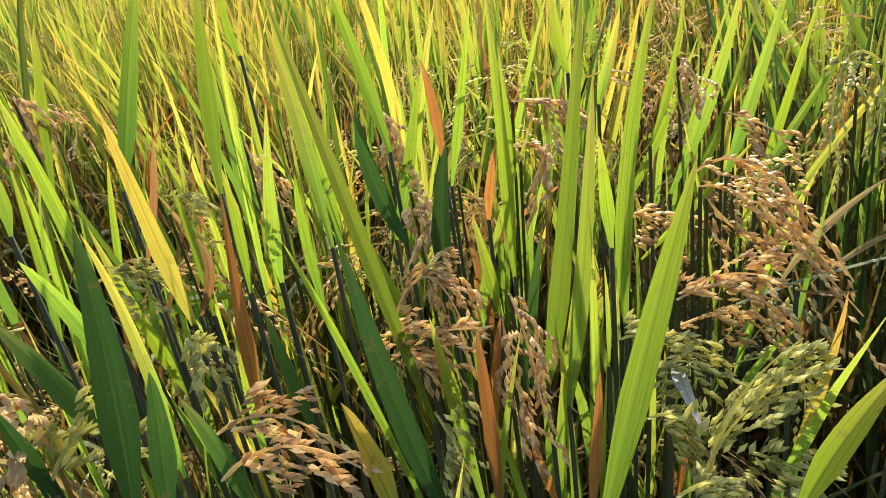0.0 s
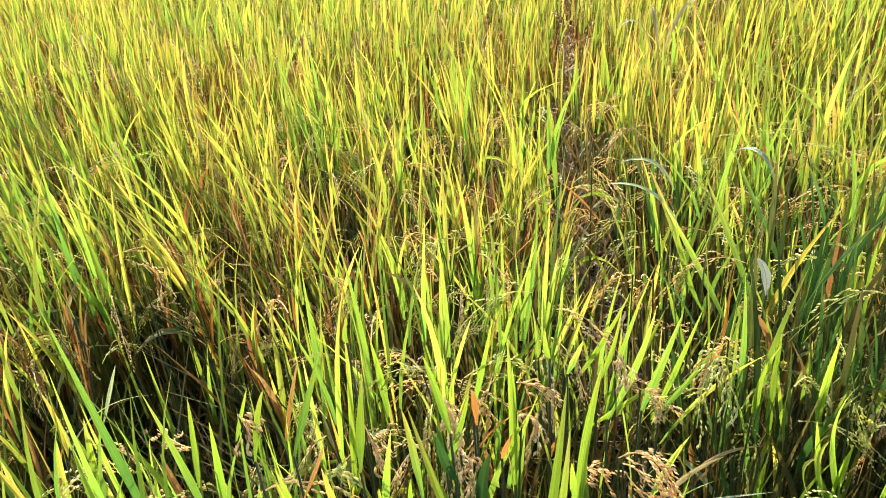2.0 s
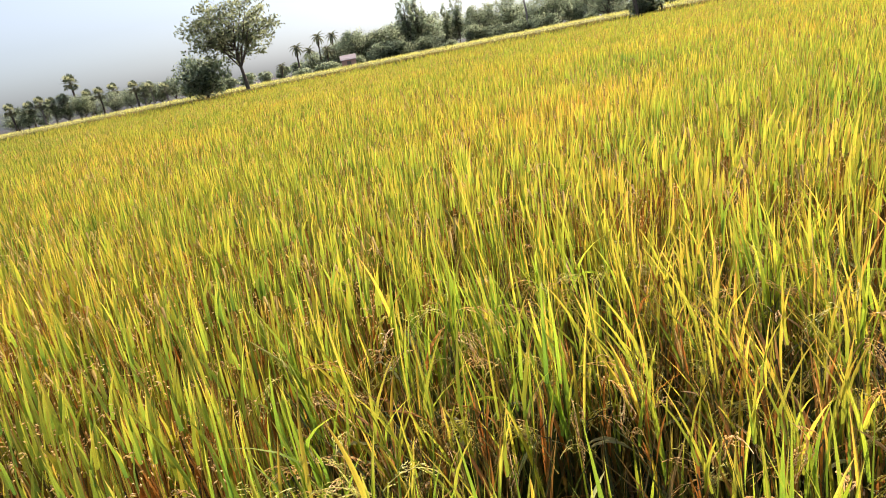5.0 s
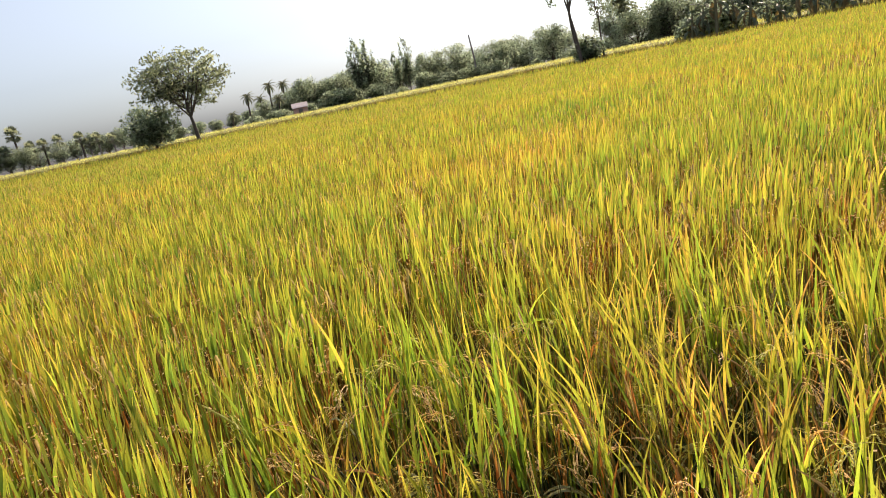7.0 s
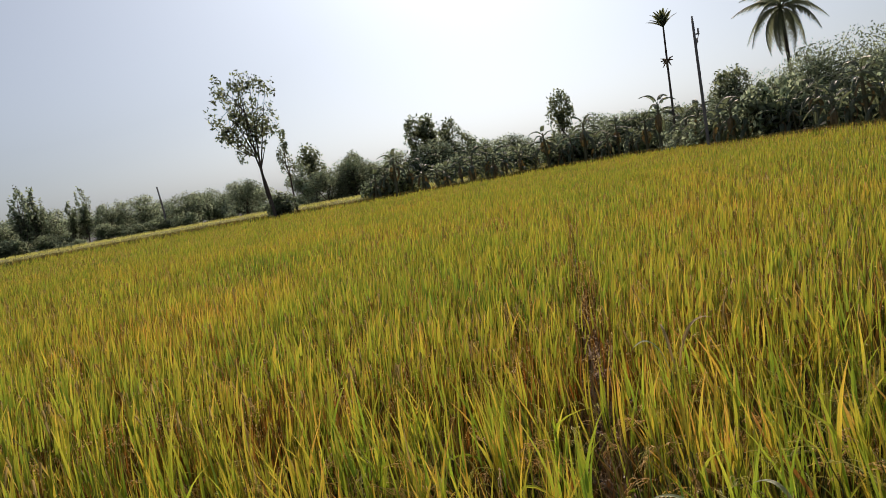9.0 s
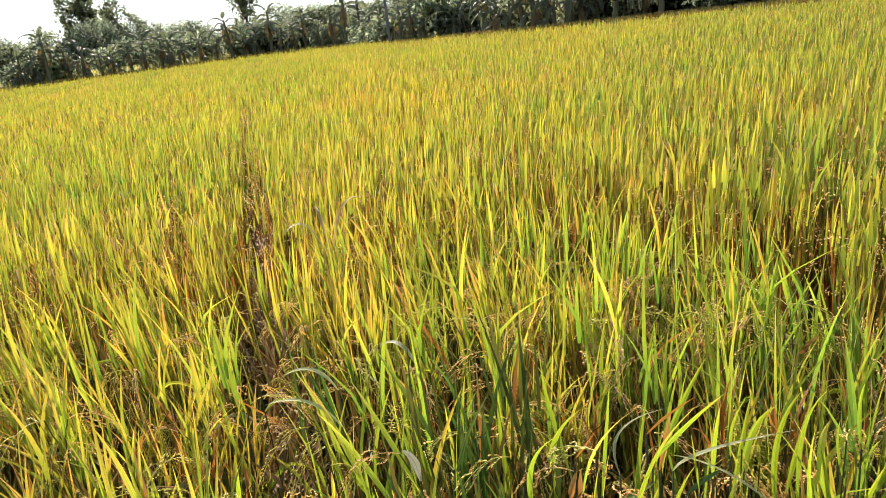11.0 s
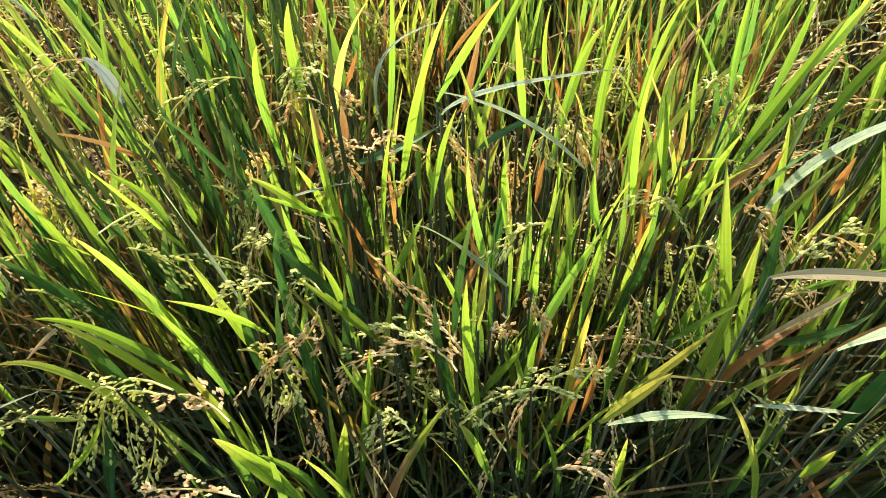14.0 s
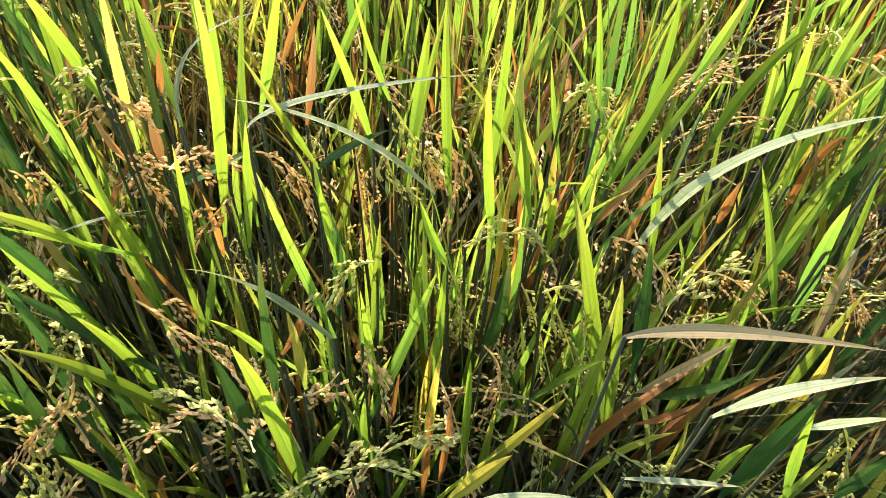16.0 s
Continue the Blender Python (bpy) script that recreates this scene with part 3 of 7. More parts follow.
def palm(place, height, lean, fronds, meshes, girth, name, label, group="", droop=0.0, fan=125):
    ob = thing(name, Matrix.Translation(place), label, "palm", group)
    s = Shape()
    top = Vector((lean[0], lean[1], height))
    pts = [bezier(Vector((0, 0, -0.1)), Vector((lean[0] * 0.2, lean[1] * 0.2, height * 0.5)), top, i / 14) for i in range(15)]
    s.tube(pts, [girth * (1.5 if i == 0 else 1.0 - 0.03 * i + 0.05 * (i % 2)) for i in range(15)], 8)
    part("trunk", s.mesh("trunk", BARK), ob)
    rng = np.random.default_rng(int(abs(place.x) * 100))
    for k in range(fronds):
        f = part("frond", meshes[k % len(meshes)], ob)
        f.matrix_local = Matrix.Translation(top) @ pose(0, 0, 0, 0, 0, 137.5 * k) @ pose(0, 0, 0, 0, -58 + fan * (k / fronds) + droop + rng.uniform(-6, 6), 0)
    return ob


COCO = [frond_mesh(3 + k, 3.1, 0.30 + 0.09 * k, 44, 0.9, 0.045) for k in range(3)]
SMALL = [frond_mesh(8 + k, 1.35, 0.4, 40, 0.6) for k in range(2)]
STUB = [frond_mesh(13 + k, 1.3, -0.15, 30, 0.15) for k in range(2)]
palm(spot(30.1, 56, 0.2), rise(7.6, 56) - 0.2, (-0.3, 0), 26, COCO, 0.16, "coconut_palm", "tall coconut palm with drooping feathery fronds")
areca = palm(spot(21.6, 54, 0.2), rise(8.2, 54) - 0.2, (0.15, 0), 18, STUB, 0.10, "areca_palm", "tall thin palm with a small tattered crown", droop=-12, fan=60)
skirt = Shape()
for k in range(16):
    w = 0.7 * k
    p = Vector((0.1, 0, rise(5.7, 54) - 0.3))
    q = p + Vector((0.45 * math.cos(w), 0.45 * math.sin(w), 0.30 - 0.22 * (k % 4)))
    skirt.tube([p, (p + q) / 2 + Vector((0, 0, 0.08)), q], [0.05, 0.06, 0.02], 5)
part("old_leaf_tuft", skirt.mesh("old_leaf_tuft", BANANA_DRY), areca, "tuft of old dry leaves on the trunk")
for az, d, el in ((-37.8, 120, 2.1), (-36.0, 122, 2.6), (-34.9, 124, 2.5), (-39.2, 140, 0.9), (-36.9, 126, 1.7), (-35.5, 118, 1.5)):
    palm(spot(az, d, 0.0), rise(el, d) - 0.9, (0.4, 0), 18, SMALL, 0.16, "coconut_palm", "far coconut palm standing above the wood", "far coconut palms")


def fan_mesh(seed):
    """A palmyra's stiff round fan leaf."""
    rng = np.random.default_rng(seed)
    s = Shape()
    s.tube([Vector((0, 0, 0)), Vector((0.7, 0, 0.03))], [0.04, 0.03], 4)
    for k in range(15):
        w = -1.9 + 3.8 * k / 14
        tip = Vector((0.7 + 0.75 * math.cos(w), 0.75 * math.sin(w), rng.normal(0, 0.08)))
        side = Vector((-math.sin(w), math.cos(w), 0)) * 0.09
        s.tri(Vector((0.68, 0, 0)), tip * 0.8 + side, tip)
        s.tri(Vector((0.68, 0, 0)), tip, tip * 0.8 - side)
    return s.mesh("fan_leaf", FROND, False)


FANS = [fan_mesh(70), fan_mesh(71)]
for k, (az, el) in enumerate(((-54.0, 2.6), (-55.6, 1.4), (-58.2, 1.5), (-52.4, 1.5), (-51.4, 1.6), (-50.0, 1.5), (-60.4, 1.5), (-48.9, 1.2), (-57.0, 1.4), (-63.0, 1.5), (-49.5, 1.0), (-53.2, 1.5), (-54.8, 1.5), (-56.3, 1.6), (-59.3, 1.5), (-61.5, 1.4), (-47.9, 1.0), (-64.5, 1.5))):
    d = 150
    ob = thing("palmyra_palm", Matrix.Translation(spot(az, d, 0.2)), "far palmyra palm with a round fan-leaved crown", "palm", "far palmyra palms")
    h = rise(el, d) - 1.2
    s = Shape()
    s.tube([Vector((0, 0, -0.1)), Vector((0.1, 0, h * 0.5)), Vector((0, 0, h))], [0.24, 0.17, 0.2], 7)
    part("trunk", s.mesh("trunk", BARK_PALE if k % 3 == 1 else BARK), ob)
    for j in range(14):
        f = part("fan_leaf", FANS[j % 2], ob)
        f.matrix_local = Matrix.Translation((0, 0, h)) @ pose(0, 0, 0, 0, 0, 137.5 * j) @ pose(0, 0, 0, 0, -80 + 10 * j, 0) @ Matrix.Scale(1.35 if el > 2 else 1.1, 4)


# ---- banana plants ----
def banana_leaf(seed, material=BANANA):
    rng = np.random.default_rng(seed)
    s = Shape()
    length, width = 1.9, 0.26
    a, b, c = Vector((0, 0, 0)), Vector((0.75, 0, 1.15)), Vector((length, 0, 0.25 - 0.25 * rng.random()))
    s.tube([bezier(a, b, c, i / 6) for i in range(7)], [0.035 - 0.004 * i for i in range(7)], 4)
    for sign in (-1, 1):
        t = 0.16
        while t < 0.98:
            u = min(1.0, t + rng.uniform(0.05, 0.16))
            sag = rng.uniform(0.05, 0.6)
            row = []
            for q in (t, u - 0.008):
                w = width * math.sin(math.pi * min(1, 0.10 + 0.88 * q)) ** 0.6
                p = bezier(a, b, c, q)
                row.append((p, p + Vector((0.04, sign * w * 0.55, 0.04)), p + Vector((0.10, sign * w, -w * sag))))
            s.quad(row[0][0], row[1][0], row[1][1], row[0][1])
            s.quad(row[0][1], row[1][1], row[1][2], row[0][2])
            t = u
    return s.mesh("leaf", material, False)


BLEAVES = [banana_leaf(80 + k) for k in range(4)]
BDRY = banana_leaf(90, BANANA_DRY)


def banana_plant(height, seed):
    rng = np.random.default_rng(seed)
    ob = thing("banana_plant", Matrix.Identity(4), "banana plant with torn arching leaves on the field's edge", "banana plant", "banana plants")
    s = Shape()
    s.tube([Vector((0, 0, -0.1)), Vector((0.03, 0, height * 0.5)), Vector((0, 0.02, height))], [0.14, 0.11, 0.06], 8)
    part("pseudostem", s.mesh("pseudostem", STEM), ob)
    for k in range(12):
        f = part("leaf", BLEAVES[k % 4], ob)
        f.matrix_local = Matrix.Translation((0, 0, height - 0.10 * k)) @ pose(0, 0, 0, 0, 0, 137.5 * k + rng.uniform(-15, 15)) @ pose(0, 0, 0, 0, -24 + 7 * k, 0) @ Matrix.Scale(rng.uniform(0.5, 0.78), 4)
    for k in range(2):
        f = part("dry_leaf", BDRY, ob, "dry brown hanging leaf")
        f.matrix_local = Matrix.Translation((0, 0, height - 0.4)) @ pose(0, 0, 0, 0, 0, 160 * k + 40) @ pose(0, 0, 0, 0, 95, 0) @ Matrix.Scale(0.7, 4)
    return ob


PLANTS = [banana_plant(2.0, 1), banana_plant(2.6, 2), banana_plant(3.0, 3)]
rng = np.random.default_rng(9)
bearings = [-2.9, -2.2, -1.2, 0.2, 1.0, 2.3, 3.1, 4.3, 5.2, 6.4, 7.0, 8.1, 9.3, 10.4, 11.6, 12.6, 13.6, 14.5, 15.3, 16.4, 17.2, 18.3, 19.4, 20.4, 22.5, 23.4, 24.8, 25.8]
bearings += list(np.arange(26.6, 46, 1.15))
for k, az in enumerate(bearings):
    d = float(edge(az)) + 2.6 + rng.uniform(0, 2.4)
    m = Matrix.Translation(spot(az, d, 0.35)) @ pose(0, 0, 0, rng.uniform(-6, 6), rng.uniform(-6, 6), rng.uniform(0, 360)) @ Matrix.Scale(rng.uniform(0.8, 1.15) * (0.78 if az > 26 else 1.0), 4)
    if k < 3:
        PLANTS[k].matrix_world = m
    else:
        copy_thing(PLANTS[k % 3 if 10 < az < 22 or az > 26 else k % 2], m)

# ---- poles, shed ----
pole = thing("utility_pole", Matrix.Translation(spot(23.9, 38, 0)), "weathered concrete utility pole at the edge of the rice", "utility pole")
h = rise(8.5, 38)
s = Shape()
s.tube([Vector((0, 0, -0.1)), Vector((0, 0, h * 0.5)), Vector((0, 0, h - 0.25))], [0.085, 0.075, 0.06], 8)
part("shaft", s.mesh("shaft", CONCRETE), pole)
s = Shape()
s.box(-0.05, -0.04, h - 0.93, 0.26, 0.04, h - 0.87)
s.tube([Vector((0.05, 0, h - 1.5)), Vector((0.22, 0, h - 0.92))], [0.02, 0.02], 5)
bracket = part("bracket", s.mesh("bracket", METAL, False), pole, "rusty metal bracket")
for x, z in ((0.0, h - 0.25), (0.22, h - 0.87), (0.1, h - 1.35)):
    s = Shape()
    s.tube([Vector((x, 0, z)), Vector((x, 0, z + 0.08)), Vector((x, 0, z + 0.14)), Vector((x, 0, z + 0.24))], [0.03, 0.06, 0.045, 0.05], 8)
    part("insulator", s.mesh("insulator", PORCELAIN), bracket if x > 0.2 else pole, "pale porcelain insulator")
far_pole = thing("utility_pole", Matrix.Translation(spot(-19.4, 104, 0)), "thin far utility pole in front of the wood", "utility pole")
s = Shape()
h = rise(2.9, 104)
s.tube([Vector((0, 0, -0.1)), Vector((0, 0, h * 0.5)), Vector((-0.25, 0, h))], [0.15, 0.13, 0.1], 7)
part("shaft", s.mesh("shaft", CONCRETE), far_pole)

shed = thing("shed", Matrix.Translation(spot(-33.9, 94, 0.2)) @ pose(0, 0, 0, 0, 0, 34) @ Matrix.Diagonal((0.75, 0.75, 1.15, 1)), "far roadside shed with reddish walls and a pale sheet roof", "shed")
s = Shape()
s.box(-1.25, -0.9, -0.2, 1.25, 0.9, 1.6)
shed_wall = part("wall", s.mesh("wall", ORANGE_PAINT, False), shed, "reddish brick wall")
s = Shape()
for sign in (-1, 1):
    s.quad(Vector((-1.4, sign * 1.1, 1.5)), Vector((1.4, sign * 1.1, 1.5)), Vector((1.4, 0, 2.0)), Vector((-1.4, 0, 2.0)))
    s.quad(Vector((-1.4, sign * 1.1, 1.42)), Vector((1.4, sign * 1.1, 1.42)), Vector((1.4, sign * 1.1, 1.5)), Vector((-1.4, sign * 1.1, 1.5)))
part("roof", s.mesh("roof", LIMEWASH, False), shed, "pale sheet-metal roof")
s = Shape()
s.box(-0.35, -0.96, -0.2, 0.35, -0.9, 1.3)
part("door", s.mesh("door", METAL, False), shed_wall, "rusty metal door")


# ---- the standing crop ----
def blades(points, height, width, levels, rng, lean=0.16, foot=0.25, span=0.0, vary=0.24, sway=0.0):
    """Many upright blades at once; points are (x, y, z). Returns vertices, quads, triangles, along, across."""
    n = len(points)
    h = height * (1.06 - vary * rng.random(n))
    if span:
        foot = np.maximum(0.05, h - span * rng.uniform(0.7, 1.3, n))
    w = width * rng.uniform(0.7, 1.25, n)
    turn = rng.uniform(0, 2 * np.pi, n)
    tilt = np.abs(rng.normal(0, lean, n))
    bend = np.stack([np.cos(turn), np.sin(turn), np.zeros(n)], 1) * (tilt * h)[:, None] + np.outer(h, (sway, 0.0, 0.0))
    spin = rng.uniform(0, np.pi, n)
    side = np.stack([np.cos(spin), np.sin(spin), np.zeros(n)], 1)
    verts, along, across = [], [], []
    for i in range(levels):
        t = i / levels
        c = points + bend * (t ** 1.7) + np.stack([np.zeros(n), np.zeros(n), foot + (h - foot) * t], 1)
        half = side * (0.5 * w * (1 - t ** 1.5) * (0.7 if i == 0 and levels > 1 else 1.0))[:, None]
        verts += [c - half, c + half]
        along += [t, t]
        across += [-1.0, 1.0]
    verts.append(points + bend + np.stack([np.zeros(n), np.zeros(n), h], 1))
    along.append(1.0)
    across.append(0.0)
    per = 2 * levels + 1
    v = np.stack(verts, 1).reshape(-1, 3)
    start = (np.arange(n) * per)[:, None]
    quads = np.concatenate([start + np.array([2 * i, 2 * i + 1, 2 * i + 3, 2 * i + 2]) for i in range(levels - 1)]) if levels > 1 else np.zeros((0, 4), int)
    tris = start + np.array([2 * levels - 2, 2 * levels - 1, 2 * levels])
    return v, quads, tris, np.tile(along, n), np.tile(across, n)


GAP = ([0.3, 0.8, 1.4, 1.9, 2.5, 3.5, 5.5, 9.0], [0.30, 0.35, 0.40, 0.48, 0.60, 0.84, 1.25, 2.0])


def in_gap(x, y, wide=0.085):
    """The narrow bare lane that runs off between two plots."""
    pool = (y > 0.42) & (y < 1.32) & (x > 0.40 * y) & (x < 0.70 * y - 0.02)
    return pool | (np.abs(x - np.interp(y, *GAP)) < wide * np.interp(y, [0, 0.45, 0.95, 1.3, 2.0, 5, 9], [1.45, 1.7, 1.7, 1.3, 0.95, 0.8, 0.5])) & (y < 9) | (np.hypot(x + 0.80, y - 1.38) < 0.17) | (np.hypot(x + 0.72, y - 1.02) < 0.15)


def near_side(x):
    """Where the field begins, by the path."""
    return np.interp(x, [-9, 0.55, 1.3, 9], [0.42, 0.40, -0.05, -0.1])


def scatter(rng, near, far, count, az0=-78, az1=80):
    """Points spread evenly over the field between two distances from the path."""
    r = np.sqrt(rng.uniform(near ** 2, far ** 2, count))
    az = rng.uniform(az0, az1, count)
    keep = r < edge(az)
    r, a = r[keep], np.radians(az[keep])
    x, y = r * np.sin(a) + 0.3, r * np.cos(a) - 0.1
    x, y = x[(inside := y > near_side(x))], y[inside]
    return np.stack([x, y, np.zeros(len(x))], 1)


def planted(rng, near, far, step):
    """Hills set out by hand in loose rows between two distances from the path."""
    reach = int(far / step) + 1
    i, j = np.meshgrid(np.arange(-reach, reach), np.arange(0, reach))
    x = (i.ravel() + 0.5 * (j.ravel() % 2)) * step + rng.normal(0, 0.16 * step, i.size)
    y = j.ravel() * step + rng.normal(0, 0.16 * step, i.size)
    r, az = np.hypot(x, y), np.degrees(np.arctan2(x, y))
    keep = (r > near) & (r < far) & (np.abs(az) < 78) & (r < edge(az)) & (y - 0.1 > near_side(x + 0.3))
    return np.stack([x[keep] + 0.3, y[keep] - 0.1, np.zeros(keep.sum())], 1)


NEAR_X, NEAR_Y = (-1.55, 2.15), (-0.1, 2.75)


def outside_near(p):
    return ~((p[:, 0] > NEAR_X[0]) & (p[:, 0] < NEAR_X[1]) & (p[:, 1] > NEAR_Y[0]) & (p[:, 1] < NEAR_Y[1]))


def crop():
    rng = np.random.default_rng(77)
    sets = []

    def band(near, far, hills, tall, low, height, width, levels, lean, foot, size, span):
        p = planted(rng, near, far, hills) if hills < 1 else scatter(rng, near, far, hills)
        p = p[outside_near(p) & ~in_gap(p[:, 0], p[:, 1])]
        swell = 1 + 0.08 * np.array([noise.noise(Vector((x * 0.7, y * 0.7, 4.0))) for x, y, z in p])
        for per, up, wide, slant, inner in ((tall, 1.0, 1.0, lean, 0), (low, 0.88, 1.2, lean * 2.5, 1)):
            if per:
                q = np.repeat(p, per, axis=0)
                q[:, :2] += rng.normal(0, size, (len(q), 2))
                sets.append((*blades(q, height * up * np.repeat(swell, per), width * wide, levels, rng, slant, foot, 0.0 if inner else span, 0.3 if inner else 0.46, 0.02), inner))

    band(0.5, 9.0, 0.195, 34, 16, 1.0, 0.0140, 3, 0.03, 0.1, 0.038, 0.17)
    band(9.0, 22.0, 0.215, 18, 7, 1.0, 0.018, 2, 0.025, 0.2, 0.042, 0.16)
    band(22.0, 45.0, 0.29, 8, 2, 1.0, 0.030, 1, 0.035, 0.2, 0.06, 0.20)
    band(45.0, 90.0, 30000, 4, 1, 1.0, 0.055, 1, 0.05, 0.3, 0.12, 0.3)
    v, f4, f3, al, ac = [], [], [], [], []
    n = 0
    i4, i3 = [], []
    for verts, quads, tris, a, b, inner in sets:
        i4.append(np.full(len(quads), inner))
        i3.append(np.full(len(tris), inner))
        v.append(verts)
        f4.append(quads + n)
        f3.append(tris + n)
        al.append(a)
        ac.append(b)
        n += len(verts)
    mesh = mesh_of("rice_crop", np.concatenate(v), [np.concatenate(f4), np.concatenate(f3)], [CROP, CROP_LOW_SHADED], np.concatenate(i4 + i3), {"along": np.concatenate(al), "across": np.concatenate(ac)})
    return tagged(new("rice_crop", mesh), "ripening yellow-green rice crop standing across the whole field", "rice crop", kind="stuff")


crop()


def ears():
    """Drooping ears among the crop, past the single plants."""
    rng = np.random.default_rng(80)
    shapes = []
    for k in range(4):
        s = Shape()
        a, b, e = Vector((0, 0, 0)), Vector((0.08, 0, 0.05)), Vector((0.15, 0, -0.06 - 0.02 * k))
        for j in range(16):
            t = (j + 0.5) / 16
            d = ((b - a) * (1 - t) + (e - b) * t).normalized()
            g = (d + Vector(rng.normal(0, 0.55, 3)) + Vector((0, 0, -0.2))).normalized()
            s.spindle(bezier(a, b, e, t) + Vector(rng.normal(0, 0.008, 3)), g, 0.016, 0.0032)
        shapes.append((np.array([tuple(q) for q in s.v]), np.array(s.f3)))
    v, f, n = [], [], 0
    p = scatter(rng, 0.5, 9.0, 9000)
    p = p[outside_near(p)]
    for k in range(4):
        base, tris = shapes[k]
        q = p[k::4]
        w, tall = rng.uniform(0, 6.28, len(q)), rng.uniform(0.6, 0.86, len(q))
        x = base[None, :, 0] * np.cos(w)[:, None] - base[None, :, 1] * np.sin(w)[:, None] + q[:, :1]
        y = base[None, :, 0] * np.sin(w)[:, None] + base[None, :, 1] * np.cos(w)[:, None] + q[:, 1:2]
        z = base[None, :, 2] + tall[:, None]
        v.append(np.stack([x, y, z], 2).reshape(-1, 3))
        f.append((tris[None] + (np.arange(len(q)) * len(base))[:, None, None]).reshape(-1, 3) + n)
        n += len(q) * len(base)
    mesh = mesh_of("rice_ears", np.concatenate(v), [np.concatenate(f)], [GRAIN])
    return tagged(new("rice_ears", mesh), "ripe straw-coloured rice ears drooping among the leaves", "rice ears", kind="stuff")


def distant_ears():
    """Bent golden ears at the canopy's top, past the first stretch."""
    rng = np.random.default_rng(83)
    sets = []
    for near, far, count, wide in ((3.0, 9.0, 7000, 0.013), (9.0, 22.0, 26000, 0.018), (22.0, 45.0, 40000, 0.028)):
        p = scatter(rng, near, far, count)
        p = p[outside_near(p) & ~in_gap(p[:, 0], p[:, 1])]
        n = len(p)
        w, size, tall = rng.uniform(0, 6.28, n), rng.uniform(0.12, 0.20, n), rng.uniform(0.70, 0.95, n)
        out = np.stack([np.cos(w), np.sin(w), np.zeros(n)], 1)
        side = np.stack([-np.sin(w), np.cos(w), np.zeros(n)], 1) * (wide * 0.5)
        up = np.array([0, 0, 1.0])
        o = p + up * tall[:, None]
        a, m, t = o - up * (size * 0.7)[:, None], o + out * (size * 0.25)[:, None], o + out * (size * 0.6)[:, None] - up * (size * 0.55)[:, None]
        ridge_up = up * wide * 0.5
        sets.append(np.stack([a, m - side, m + ridge_up, m + side, t], 1).reshape(-1, 3))
    v = np.concatenate(sets)
    k = (np.arange(len(v) // 5) * 5)[:, None]
    tris = np.concatenate([k + np.array(f) for f in ((0, 1, 2), (0, 2, 3), (1, 4, 2), (2, 4, 3))])
    mesh = mesh_of("rice_ears", v, [tris], [EAR])
    return tagged(new("rice_ears", mesh), "golden rice ears nodding over the far crop", "rice ears", kind="stuff")


ears()
distant_ears()


def litter():
    """Dead leaves lying and leaning over the mud between the plants and along the lane."""
    rng = np.random.default_rng(81)
    n = 5600
    x, y = rng.uniform(-1.7, 2.3, n), rng.uniform(-0.1, 3.2, n)
    lane = rng.random(n) < 0.32
    y = np.where(lane, rng.uniform(1.0, 7, n), y)
    x = np.where(lane, np.interp(y, *GAP) + rng.normal(0, 0.07, n), x)
    w, up = rng.uniform(0, 6.28, n), np.abs(rng.normal(0.0, 0.5, n)) * np.where(lane, 1.2, 0.7)
    up = np.minimum(up, 1.2)
    size, half = rng.uniform(0.12, 0.34, n), rng.uniform(0.003, 0.007, n)
    d = np.stack([np.cos(w) * np.cos(up), np.sin(w) * np.cos(up), np.sin(up)], 1)
    e = np.stack([-np.sin(w), np.cos(w), np.zeros(n)], 1) * half[:, None]
    o = np.stack([x, y, rng.uniform(0.02, 0.12, n) + np.where(lane, rng.uniform(0, 0.35, n), 0.0)], 1)
    m = o + d * (size * 0.55)[:, None] + np.array([0, 0, 0.03])
    t = o + d * size[:, None]
    verts = np.stack([o - e * 0.6, o + e * 0.6, m + e, m - e, t], 1).reshape(-1, 3)
    k = (np.arange(n) * 5)[:, None]
    mesh = mesh_of("dead_leaves", verts, [k + np.array([0, 1, 2, 3]), k + np.array([3, 2, 4])], [STRAW],
                   floats={"along": np.tile([0, 0, 0.55, 0.55, 1.0], n), "across": np.tile([-1.0, 1.0, 1.0, -1.0, 0.0], n)})
    return tagged(new("dead_leaves", mesh), "dead brown rice leaves lying over the mud", "dead leaves", kind="stuff")


STRAW = blade_material("dead_leaf", [(0.0, (0.20, 0.085, 0.035)), (0.5, (0.26, 0.13, 0.055)), (1.0, (0.40, 0.29, 0.15))], True, 0.2, 0.25, 0.65, 1.2)
litter()


def far_crop():
    """Pale grass all over the bank."""
    rng = np.random.default_rng(78)
    n = 30000
    az = rng.uniform(-80, 13, n)
    off = rng.uniform(-0.46, 0.3, n)
    d = edge(az) + 6.6 + off * 7.0
    z = 1.16 * np.interp(off, [-0.5, -0.34, -0.15, 0.1, 0.34, 0.5], [0, 0.55, 0.93, 1.0, 0.6, 0]) - 0.1
    p = np.stack([d * np.sin(np.radians(az)), d * np.cos(np.radians(az)), z], 1)
    v, quads, tris, a, b = blades(p, 0.34, 0.07, 1, rng, 0.4, 0.0)
    mesh = mesh_of("grass", v, [tris], [CROP_FAR], floats={"along": a, "across": b})
    return tagged(new("grass", mesh), "pale dry grass growing on the bank", "grass", kind="stuff")


CROP_FAR = blade_material("pale_crop", [(0.0, (0.32, 0.36, 0.11)), (0.6, (0.48, 0.46, 0.18)), (1.0, (0.56, 0.48, 0.24))], True, 0.3)
far_crop()


